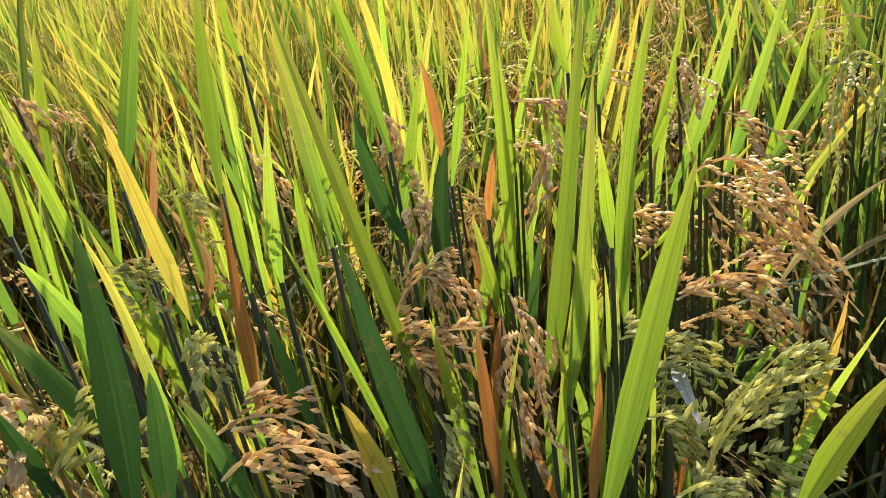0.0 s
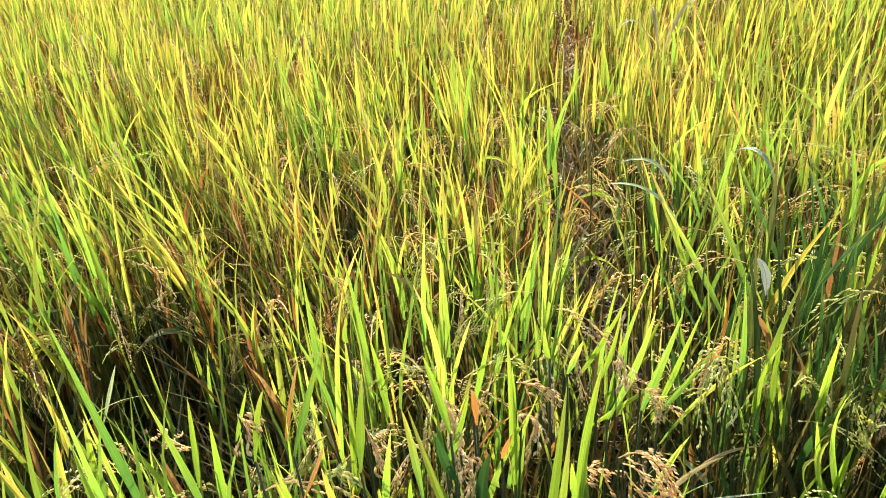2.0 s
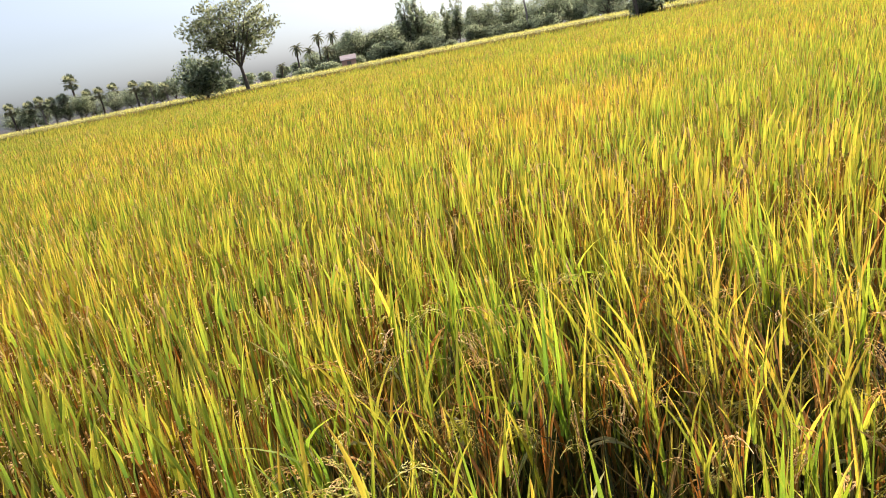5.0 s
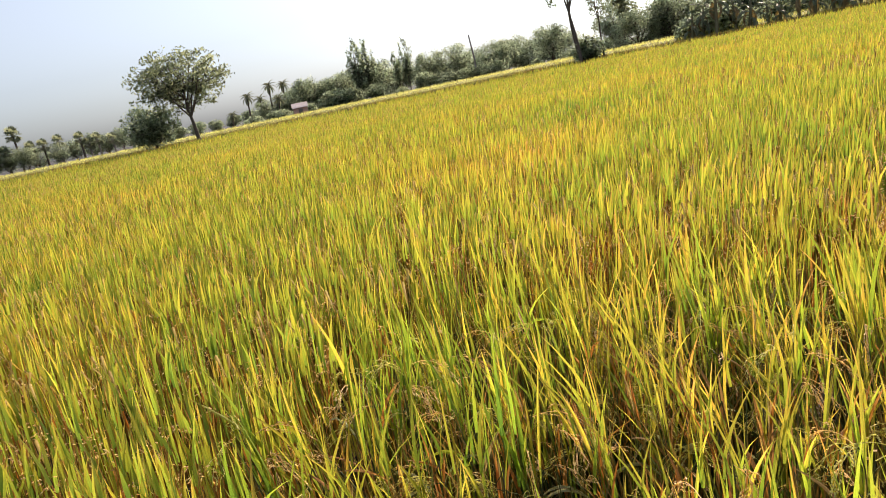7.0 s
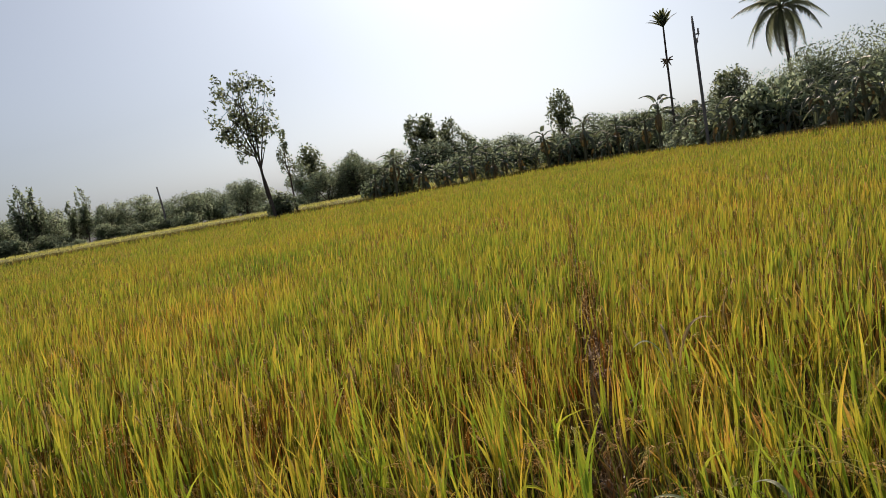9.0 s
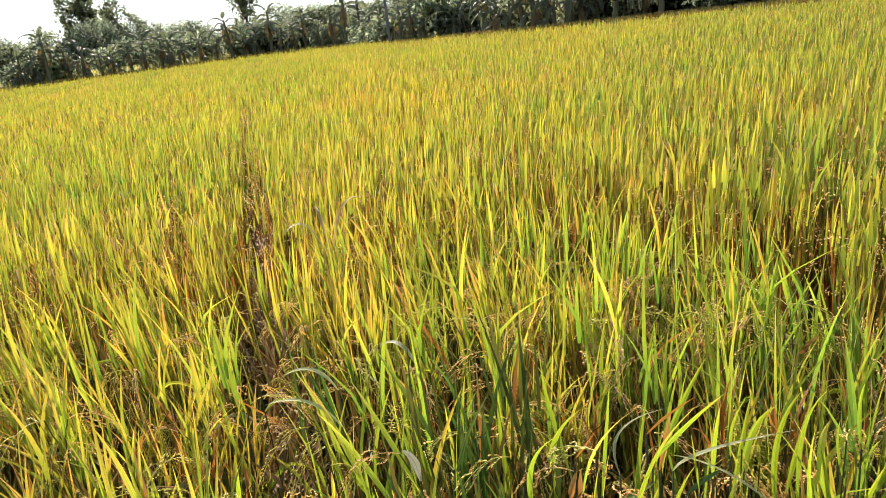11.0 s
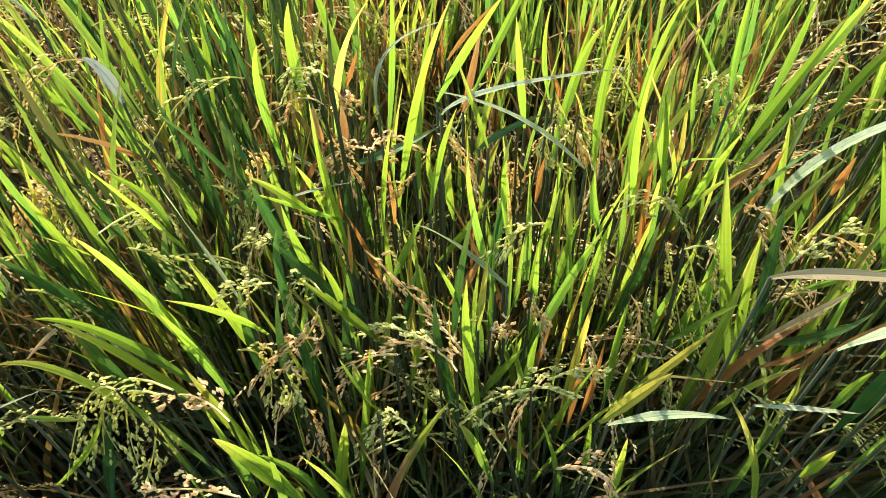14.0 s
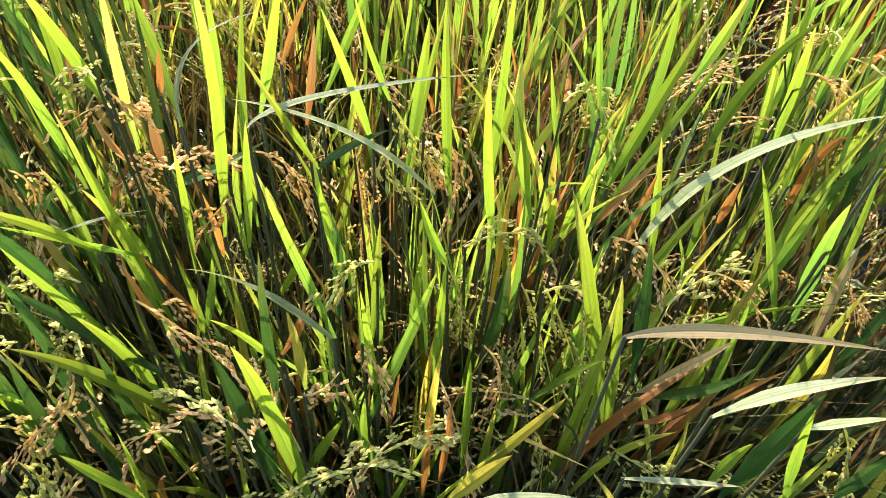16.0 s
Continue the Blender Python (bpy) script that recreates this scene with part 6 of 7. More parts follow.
grown(clump, LEAF, (1.334, 0.258, 0.620), (1.355, 0.243, 0.770), (1.234, 0.208, 0.920), 0.0152, (-0.95, 0.06, -0.31))
grown(clump, LEAF_LIME, (1.322, 0.208, 0.900), (1.372, 0.204, 0.780), (1.346, 0.179, 0.660), 0.0086, (-0.88, -0.47, -0.03))
hang(clump, GRAIN, (1.319, 0.201, 0.780), (1.403, 0.199, 0.730), (1.386, 0.156, 0.680))
clump = rice_plant(527, 3, 2, (0.88, 0.25), low=True)
grown(clump, LEAF_LIME, (0.950, 0.283, 0.580), (0.962, 0.301, 0.690), (0.941, 0.283, 0.800), 0.0122, (-0.88, -0.48, -0.04))
grown(clump, LEAF_YELLOW, (0.894, 0.236, 0.660), (0.914, 0.215, 0.740), (0.912, 0.189, 0.820), 0.0138, (-0.99, -0.09, 0.08))
grown(clump, LEAF_DRY, (0.907, 0.293, 0.540), (0.918, 0.304, 0.630), (0.913, 0.297, 0.720), 0.0089, (-0.59, -0.81, 0.04))
grown(clump, LEAF_SHEEN, (0.873, 0.210, 0.720), (0.940, 0.187, 0.730), (0.974, 0.148, 0.740), 0.0118, (-0.18, 0.26, 0.91))
grown(clump, LEAF_YELLOW, (0.948, 0.266, 0.600), (0.990, 0.238, 0.710), (0.976, 0.205, 0.820), 0.0120, (-0.93, -0.37, 0.02))
grown(clump, LEAF_LIME, (0.831, 0.271, 0.580), (0.873, 0.268, 0.680), (0.878, 0.247, 0.780), 0.0067, (-0.92, -0.35, 0.17))
grown(clump, LEAF_LIME, (0.885, 0.183, 0.560), (0.887, 0.190, 0.650), (0.873, 0.183, 0.740), 0.0128, (-0.45, -0.89, -0.03))
grown(clump, LEAF_LIME, (0.882, 0.228, 0.560), (0.879, 0.231, 0.630), (0.870, 0.229, 0.700), 0.0110, (-0.71, -0.70, -0.06))
grown(clump, LEAF_DRY, (0.932, 0.298, 0.540), (0.929, 0.286, 0.630), (0.936, 0.295, 0.720), 0.0086, (-0.90, -0.43, 0.01))
hang(clump, GRAIN_GREEN, (0.820, 0.273, 0.740), (0.795, 0.303, 0.710), (0.760, 0.309, 0.680))
hang(clump, GRAIN_GREEN, (0.861, 0.291, 0.700), (0.895, 0.295, 0.690), (0.925, 0.285, 0.680))
hang(clump, GRAIN, (0.808, 0.203, 0.700), (0.860, 0.196, 0.680), (0.863, 0.168, 0.660))
hang(clump, GRAIN_GREEN, (0.790, 0.279, 0.740), (0.835, 0.289, 0.720), (0.866, 0.270, 0.700))
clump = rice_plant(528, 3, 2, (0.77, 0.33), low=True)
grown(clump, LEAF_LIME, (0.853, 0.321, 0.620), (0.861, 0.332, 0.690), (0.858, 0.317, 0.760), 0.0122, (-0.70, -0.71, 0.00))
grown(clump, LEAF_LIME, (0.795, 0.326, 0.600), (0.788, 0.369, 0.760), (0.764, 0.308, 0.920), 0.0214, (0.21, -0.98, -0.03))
grown(clump, LEAF_SHADED, (0.781, 0.346, 0.560), (0.763, 0.403, 0.710), (0.756, 0.351, 0.860), 0.0235, (0.40, -0.91, 0.05))
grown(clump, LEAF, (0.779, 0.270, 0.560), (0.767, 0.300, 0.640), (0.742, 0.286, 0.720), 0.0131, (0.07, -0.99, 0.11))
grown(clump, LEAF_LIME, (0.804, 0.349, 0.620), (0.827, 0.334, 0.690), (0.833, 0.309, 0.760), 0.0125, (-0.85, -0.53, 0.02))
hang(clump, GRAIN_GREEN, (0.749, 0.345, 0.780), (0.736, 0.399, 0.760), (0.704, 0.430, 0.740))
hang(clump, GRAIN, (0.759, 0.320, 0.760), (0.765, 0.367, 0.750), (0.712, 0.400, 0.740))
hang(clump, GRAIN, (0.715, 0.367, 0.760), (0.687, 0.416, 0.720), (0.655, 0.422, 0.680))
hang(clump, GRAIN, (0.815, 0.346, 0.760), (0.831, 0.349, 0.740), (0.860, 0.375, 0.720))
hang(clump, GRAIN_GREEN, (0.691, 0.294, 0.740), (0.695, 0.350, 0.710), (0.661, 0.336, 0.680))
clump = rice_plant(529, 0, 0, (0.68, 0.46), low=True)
grown(clump, LEAF_SHADED, (0.638, 0.446, 0.580), (0.641, 0.570, 0.740), (0.647, 0.462, 0.900), 0.0135, (0.12, -0.99, 0.04))
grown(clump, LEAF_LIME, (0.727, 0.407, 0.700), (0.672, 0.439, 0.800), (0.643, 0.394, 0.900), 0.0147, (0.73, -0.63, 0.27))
grown(clump, LEAF_SHADED, (0.723, 0.480, 0.680), (0.671, 0.509, 0.770), (0.638, 0.500, 0.860), 0.0125, (0.49, -0.81, 0.32))
grown(clump, LEAF_SHADED, (0.612, 0.473, 0.600), (0.609, 0.478, 0.720), (0.628, 0.443, 0.840), 0.0154, (0.47, -0.87, -0.14))
grown(clump, LEAF_SHADED, (0.767, 0.485, 0.600), (0.787, 0.482, 0.700), (0.771, 0.428, 0.800), 0.0105, (-0.66, -0.72, -0.19))
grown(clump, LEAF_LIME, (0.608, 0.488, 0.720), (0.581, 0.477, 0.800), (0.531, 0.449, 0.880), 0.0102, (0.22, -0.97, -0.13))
grown(clump, LEAF_SHADED, (0.636, 0.465, 0.540), (0.647, 0.474, 0.670), (0.646, 0.436, 0.800), 0.0121, (0.09, -0.99, -0.11))
grown(clump, LEAF_SHADED, (0.679, 0.458, 0.580), (0.682, 0.445, 0.720), (0.686, 0.406, 0.860), 0.0117, (-0.01, -0.98, -0.18))
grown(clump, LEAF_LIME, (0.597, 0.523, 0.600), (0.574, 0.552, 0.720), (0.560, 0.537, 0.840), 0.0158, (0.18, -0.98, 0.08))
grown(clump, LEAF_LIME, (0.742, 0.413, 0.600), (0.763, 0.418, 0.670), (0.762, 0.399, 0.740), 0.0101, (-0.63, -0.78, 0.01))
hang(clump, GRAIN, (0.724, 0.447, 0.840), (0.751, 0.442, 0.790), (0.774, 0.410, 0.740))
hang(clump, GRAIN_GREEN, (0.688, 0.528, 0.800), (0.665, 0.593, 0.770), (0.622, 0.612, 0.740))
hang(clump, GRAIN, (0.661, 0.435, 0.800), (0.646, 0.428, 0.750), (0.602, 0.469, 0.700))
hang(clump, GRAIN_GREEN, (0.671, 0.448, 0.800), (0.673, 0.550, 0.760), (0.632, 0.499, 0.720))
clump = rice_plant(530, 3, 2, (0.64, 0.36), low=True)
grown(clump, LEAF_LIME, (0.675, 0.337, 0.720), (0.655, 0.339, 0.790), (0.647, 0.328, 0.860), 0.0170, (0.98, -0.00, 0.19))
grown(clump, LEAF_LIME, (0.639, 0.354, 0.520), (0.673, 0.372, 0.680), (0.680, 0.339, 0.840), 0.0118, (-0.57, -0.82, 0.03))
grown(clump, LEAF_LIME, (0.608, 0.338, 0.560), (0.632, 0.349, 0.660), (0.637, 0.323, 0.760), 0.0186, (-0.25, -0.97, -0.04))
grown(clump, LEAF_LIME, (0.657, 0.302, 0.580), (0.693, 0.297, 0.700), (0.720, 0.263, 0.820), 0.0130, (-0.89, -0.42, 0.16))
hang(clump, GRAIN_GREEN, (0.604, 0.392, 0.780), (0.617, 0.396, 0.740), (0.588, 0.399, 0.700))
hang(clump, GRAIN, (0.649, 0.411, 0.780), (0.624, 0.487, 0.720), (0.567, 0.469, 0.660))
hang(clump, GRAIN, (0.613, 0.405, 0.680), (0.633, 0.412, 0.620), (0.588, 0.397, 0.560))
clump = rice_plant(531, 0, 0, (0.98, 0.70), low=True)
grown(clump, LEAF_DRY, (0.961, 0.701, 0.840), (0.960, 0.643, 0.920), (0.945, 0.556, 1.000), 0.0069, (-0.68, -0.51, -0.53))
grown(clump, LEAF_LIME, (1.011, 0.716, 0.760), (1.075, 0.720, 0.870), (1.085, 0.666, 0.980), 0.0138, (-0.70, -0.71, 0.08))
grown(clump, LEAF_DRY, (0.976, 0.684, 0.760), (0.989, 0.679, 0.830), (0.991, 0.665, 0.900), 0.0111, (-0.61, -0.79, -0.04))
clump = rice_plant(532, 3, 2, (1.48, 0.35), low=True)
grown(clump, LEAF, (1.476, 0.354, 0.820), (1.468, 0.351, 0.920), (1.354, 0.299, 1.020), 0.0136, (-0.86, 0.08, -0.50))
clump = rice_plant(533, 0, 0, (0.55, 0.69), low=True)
grown(clump, LEAF_SHADED, (0.629, 0.713, 0.720), (0.670, 0.680, 0.760), (0.699, 0.666, 0.800), 0.0126, (-0.62, -0.78, 0.09))
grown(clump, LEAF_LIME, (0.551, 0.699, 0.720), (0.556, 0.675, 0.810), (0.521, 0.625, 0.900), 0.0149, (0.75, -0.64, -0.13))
grown(clump, LEAF_SHADED, (0.524, 0.665, 0.600), (0.526, 0.661, 0.710), (0.551, 0.608, 0.820), 0.0153, (-0.25, -0.94, -0.21))
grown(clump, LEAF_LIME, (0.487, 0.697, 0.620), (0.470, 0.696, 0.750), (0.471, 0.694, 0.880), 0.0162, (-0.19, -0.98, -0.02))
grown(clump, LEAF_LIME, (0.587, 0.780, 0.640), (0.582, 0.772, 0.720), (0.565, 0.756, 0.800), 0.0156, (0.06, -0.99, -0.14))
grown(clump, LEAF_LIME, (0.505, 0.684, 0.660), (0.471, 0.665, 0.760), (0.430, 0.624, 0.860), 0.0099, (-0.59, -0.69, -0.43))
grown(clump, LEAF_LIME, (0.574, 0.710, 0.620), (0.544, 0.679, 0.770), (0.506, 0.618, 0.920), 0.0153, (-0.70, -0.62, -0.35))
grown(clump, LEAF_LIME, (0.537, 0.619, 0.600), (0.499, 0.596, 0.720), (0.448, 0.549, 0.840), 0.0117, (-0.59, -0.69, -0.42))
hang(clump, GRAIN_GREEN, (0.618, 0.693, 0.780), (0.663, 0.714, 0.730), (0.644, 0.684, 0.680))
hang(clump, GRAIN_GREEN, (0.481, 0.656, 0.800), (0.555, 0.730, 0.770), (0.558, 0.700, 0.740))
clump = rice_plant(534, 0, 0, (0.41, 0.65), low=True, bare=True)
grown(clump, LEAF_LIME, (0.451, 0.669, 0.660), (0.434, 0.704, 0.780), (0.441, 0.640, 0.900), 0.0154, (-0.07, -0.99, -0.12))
grown(clump, LEAF_SHADED, (0.448, 0.653, 0.660), (0.405, 0.642, 0.770), (0.400, 0.586, 0.880), 0.0135, (0.52, -0.84, -0.14))
grown(clump, LEAF_SHADED, (0.434, 0.600, 0.560), (0.413, 0.598, 0.660), (0.421, 0.591, 0.760), 0.0185, (0.70, -0.71, 0.01))
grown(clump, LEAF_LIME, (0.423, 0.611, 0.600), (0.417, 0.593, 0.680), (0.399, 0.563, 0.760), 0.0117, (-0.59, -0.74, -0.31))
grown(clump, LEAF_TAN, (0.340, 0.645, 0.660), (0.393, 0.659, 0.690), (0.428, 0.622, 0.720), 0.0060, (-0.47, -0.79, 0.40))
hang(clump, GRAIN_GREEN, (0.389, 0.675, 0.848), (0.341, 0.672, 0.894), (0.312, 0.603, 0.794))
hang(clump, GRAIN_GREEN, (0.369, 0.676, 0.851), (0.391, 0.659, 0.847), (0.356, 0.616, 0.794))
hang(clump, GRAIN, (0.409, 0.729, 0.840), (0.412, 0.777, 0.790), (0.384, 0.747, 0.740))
hang(clump, GRAIN_GREEN, (0.396, 0.612, 0.800), (0.428, 0.668, 0.720), (0.410, 0.628, 0.640))
clump = rice_plant(535, 0, 0, (0.55, 0.51), low=True)
grown(clump, LEAF_SHEEN, (0.598, 0.554, 0.700), (0.575, 0.601, 0.800), (0.564, 0.581, 0.900), 0.0076, (0.06, 0.03, 0.91))
grown(clump, LEAF, (0.544, 0.527, 0.580), (0.494, 0.632, 0.750), (0.480, 0.526, 0.920), 0.0144, (0.44, -0.90, 0.08))
grown(clump, LEAF_LIME, (0.526, 0.505, 0.620), (0.445, 0.589, 0.750), (0.424, 0.486, 0.880), 0.0146, (0.59, -0.79, 0.17))
grown(clump, LEAF_LIME, (0.533, 0.470, 0.580), (0.446, 0.572, 0.720), (0.430, 0.494, 0.860), 0.0205, (0.90, -0.26, 0.35))
grown(clump, LEAF_LIME, (0.540, 0.503, 0.620), (0.530, 0.514, 0.730), (0.519, 0.472, 0.840), 0.0132, (0.04, -0.99, -0.14))
grown(clump, LEAF_LIME, (0.542, 0.431, 0.580), (0.533, 0.427, 0.690), (0.520, 0.432, 0.800), 0.0151, (0.29, -0.96, 0.03))
grown(clump, LEAF_SHADED, (0.591, 0.531, 0.560), (0.579, 0.535, 0.670), (0.599, 0.526, 0.780), 0.0168, (0.43, -0.90, -0.04))
grown(clump, LEAF_LIME, (0.517, 0.567, 0.620), (0.517, 0.568, 0.700), (0.514, 0.553, 0.780), 0.0148, (-0.34, -0.94, -0.09))
hang(clump, GRAIN_GREEN, (0.472, 0.451, 0.780), (0.401, 0.525, 0.710), (0.410, 0.480, 0.640))
hang(clump, GRAIN_GREEN, (0.629, 0.489, 0.800), (0.601, 0.520, 0.780), (0.575, 0.529, 0.760))
hang(clump, GRAIN_GREEN, (0.511, 0.573, 0.840), (0.539, 0.593, 0.800), (0.553, 0.579, 0.760))
hang(clump, GRAIN_GREEN, (0.571, 0.470, 0.740), (0.613, 0.501, 0.680), (0.580, 0.461, 0.620))
clump = rice_plant(536, 0, 0, (0.50, 0.41), low=True)
grown(clump, LEAF, (0.505, 0.402, 0.620), (0.403, 0.566, 0.750), (0.388, 0.451, 0.880), 0.0128, (0.85, -0.29, 0.44))
hang(clump, GRAIN_GREEN, (0.505, 0.412, 0.800), (0.427, 0.564, 0.720), (0.395, 0.485, 0.640))
hang(clump, GRAIN_GREEN, (0.494, 0.412, 0.800), (0.435, 0.524, 0.720), (0.426, 0.452, 0.640))
hang(clump, GRAIN_GREEN, (0.458, 0.439, 0.800), (0.408, 0.553, 0.710), (0.347, 0.487, 0.620))
hang(clump, GRAIN_GREEN, (0.473, 0.424, 0.760), (0.470, 0.452, 0.690), (0.421, 0.435, 0.620))
hang(clump, GRAIN, (0.539, 0.380, 0.760), (0.518, 0.445, 0.750), (0.489, 0.449, 0.740))
clump = rice_plant(537, 0, 0, (0.55, 0.32), low=True)
grown(clump, LEAF_LIME, (0.573, 0.322, 0.640), (0.540, 0.355, 0.730), (0.525, 0.334, 0.820), 0.0220, (0.58, -0.79, 0.21))
hang(clump, GRAIN, (0.523, 0.312, 0.740), (0.488, 0.360, 0.710), (0.428, 0.399, 0.680))
clump = rice_plant(538, 0, 0, (0.38, 0.77), low=True, bare=True)
grown(clump, LEAF_SHADED, (0.412, 0.756, 0.620), (0.413, 0.715, 0.720), (0.407, 0.691, 0.820), 0.0151, (0.27, -0.92, -0.29))
grown(clump, LEAF_LIME, (0.320, 0.783, 0.640), (0.335, 0.740, 0.780), (0.354, 0.713, 0.920), 0.0126, (-0.32, -0.93, -0.20))
hang(clump, GRAIN_GREEN, (0.418, 0.757, 0.820), (0.450, 0.775, 0.770), (0.420, 0.767, 0.720))
clump = rice_plant(539, 0, 0, (0.47, 1.01), low=True)
grown(clump, LEAF_LIME, (0.496, 1.003, 0.700), (0.445, 1.025, 0.800), (0.437, 1.033, 0.900), 0.0133, (0.04, -0.99, 0.15))
grown(clump, LEAF, (0.487, 1.025, 0.720), (0.475, 1.126, 0.830), (0.436, 1.191, 0.940), 0.0135, (-0.34, -0.79, 0.51))
hang(clump, GRAIN_GREEN, (0.413, 0.997, 0.840), (0.496, 1.061, 0.790), (0.444, 0.998, 0.740))
clump = rice_plant(540, 0, 0, (0.57, 0.93), low=True)
grown(clump, LEAF_LIME, (0.610, 0.945, 0.700), (0.597, 0.971, 0.800), (0.581, 0.971, 0.900), 0.0145, (0.06, -0.99, 0.14))
grown(clump, LEAF, (0.579, 0.925, 0.700), (0.556, 1.037, 0.830), (0.507, 1.085, 0.960), 0.0126, (-0.14, -0.86, 0.49))
grown(clump, LEAF, (0.527, 0.919, 0.680), (0.495, 1.082, 0.800), (0.422, 1.076, 0.920), 0.0128, (-0.17, -0.86, 0.49))
clump = rice_plant(541, 0, 0, (0.40, 0.92), low=True)
grown(clump, LEAF_LIME, (0.425, 0.897, 0.680), (0.400, 0.914, 0.760), (0.380, 0.921, 0.840), 0.0125, (0.10, -0.98, 0.17))
hang(clump, GRAIN, (0.370, 0.952, 0.820), (0.365, 1.025, 0.770), (0.347, 1.010, 0.720))
clump = rice_plant(542, 0, 0, (0.87, 0.78), low=True)
grown(clump, LEAF_LIME, (0.855, 0.808, 0.720), (0.863, 0.890, 0.840), (0.831, 0.854, 0.960), 0.0183, (0.31, -0.93, 0.21))
grown(clump, LEAF_LIME, (0.884, 0.750, 0.700), (0.911, 0.763, 0.830), (0.903, 0.733, 0.960), 0.0140, (0.02, -1.00, -0.07))
clump = rice_plant(543, 3, 2, (1.01, 0.32), low=True)
grown(clump, LEAF_LIME, (1.024, 0.280, 0.660), (1.052, 0.257, 0.730), (1.036, 0.224, 0.800), 0.0106, (-0.92, 0.32, 0.21))
hang(clump, GRAIN_GREEN, (1.027, 0.328, 0.800), (1.077, 0.340, 0.700), (1.075, 0.282, 0.600))
hang(clump, GRAIN, (0.986, 0.320, 0.740), (1.030, 0.308, 0.670), (0.994, 0.315, 0.600))
hang(clump, GRAIN_GREEN, (1.025, 0.267, 0.620), (1.056, 0.260, 0.570), (1.027, 0.237, 0.520))
hang(clump, GRAIN_GREEN, (0.990, 0.394, 0.780), (1.023, 0.399, 0.710), (1.016, 0.392, 0.640))
clump = rice_plant(544, 0, 0, (0.19, 0.92), low=True)
grown(clump, LEAF_YELLOW, (0.180, 0.954, 0.660), (0.195, 0.920, 0.760), (0.220, 0.882, 0.860), 0.0151, (0.39, -0.84, -0.38))
grown(clump, LEAF_LIME, (0.206, 0.911, 0.620), (0.270, 0.894, 0.740), (0.297, 0.864, 0.860), 0.0126, (-0.32, -0.94, -0.06))
grown(clump, LEAF_YELLOW, (0.191, 0.901, 0.680), (0.213, 0.885, 0.800), (0.222, 0.817, 0.920), 0.0129, (0.17, -0.92, -0.35))
clump = rice_plant(545, 0, 0, (0.22, 0.83), low=True, bare=True)
grown(clump, LEAF_LIME, (0.132, 0.843, 0.640), (0.139, 0.824, 0.710), (0.151, 0.811, 0.780), 0.0155, (-0.29, -0.94, -0.17))
grown(clump, LEAF_LIME, (0.211, 0.800, 0.620), (0.271, 0.770, 0.700), (0.315, 0.733, 0.780), 0.0112, (-0.59, -0.81, 0.05))
grown(clump, LEAF_LIME, (0.258, 0.820, 0.640), (0.303, 0.798, 0.770), (0.315, 0.754, 0.900), 0.0137, (-0.85, -0.53, 0.05))
hang(clump, GRAIN, (0.267, 0.839, 0.700), (0.323, 0.841, 0.690), (0.341, 0.787, 0.680))
clump = rice_plant(546, 0, 0, (0.24, 1.11), low=True)
grown(clump, LEAF_LIME, (0.235, 1.109, 0.720), (0.239, 1.104, 0.790), (0.250, 1.078, 0.860), 0.0151, (0.30, -0.92, -0.24))
clump = rice_plant(547, 0, 0, (0.67, 0.97), low=True)
grown(clump, LEAF, (0.661, 0.988, 0.740), (0.645, 1.137, 0.860), (0.596, 1.183, 0.980), 0.0155, (0.30, -0.70, 0.65))
grown(clump, LEAF_LIME, (0.676, 0.949, 0.700), (0.699, 0.988, 0.820), (0.726, 0.982, 0.940), 0.0136, (-0.03, -0.99, 0.14))
clump = rice_plant(548, 0, 0, (0.73, 0.85), low=True)
grown(clump, LEAF_LIME, (0.730, 0.848, 0.680), (0.762, 0.940, 0.810), (0.746, 0.884, 0.940), 0.0180, (0.42, -0.90, 0.10))
clump = rice_plant(549, 0, 0, (1.14, 0.53), low=True)
grown(clump, LEAF_LIME, (1.135, 0.525, 0.720), (1.149, 0.516, 0.840), (1.160, 0.492, 0.960), 0.0123, (-0.72, -0.69, -0.02))
clump = rice_plant(550, 0, 0, (0.88, 0.55), low=True)
grown(clump, LEAF_SHADED, (0.917, 0.510, 0.600), (0.932, 0.511, 0.710), (0.911, 0.476, 0.820), 0.0143, (-0.42, -0.89, -0.15))
hang(clump, GRAIN, (0.876, 0.573, 0.840), (0.929, 0.609, 0.790), (0.926, 0.554, 0.740))
hang(clump, GRAIN, (0.835, 0.560, 0.800), (0.833, 0.600, 0.760), (0.806, 0.610, 0.720))
clump = rice_plant(551, 0, 0, (0.66, 0.77), low=True)
grown(clump, LEAF_SHADED, (0.659, 0.765, 0.600), (0.661, 0.782, 0.720), (0.660, 0.762, 0.840), 0.0181, (0.19, -0.98, -0.02))
clump = rice_plant(552, 0, 0, (-0.46, 0.73), low=True)
grown(clump, LEAF_LIME, (-0.463, 0.746, 0.640), (-0.443, 0.739, 0.750), (-0.420, 0.718, 0.860), 0.0130, (0.52, -0.83, -0.21))
grown(clump, LEAF_LIME, (-0.481, 0.699, 0.660), (-0.500, 0.692, 0.750), (-0.496, 0.661, 0.840), 0.0197, (0.98, 0.15, 0.12))
grown(clump, LEAF_LIME, (-0.410, 0.690, 0.620), (-0.395, 0.690, 0.740), (-0.375, 0.659, 0.860), 0.0168, (0.00, -0.99, -0.13))
grown(clump, LEAF_DRY, (-0.483, 0.737, 0.600), (-0.506, 0.749, 0.670), (-0.499, 0.736, 0.740), 0.0116, (0.76, -0.65, 0.09))
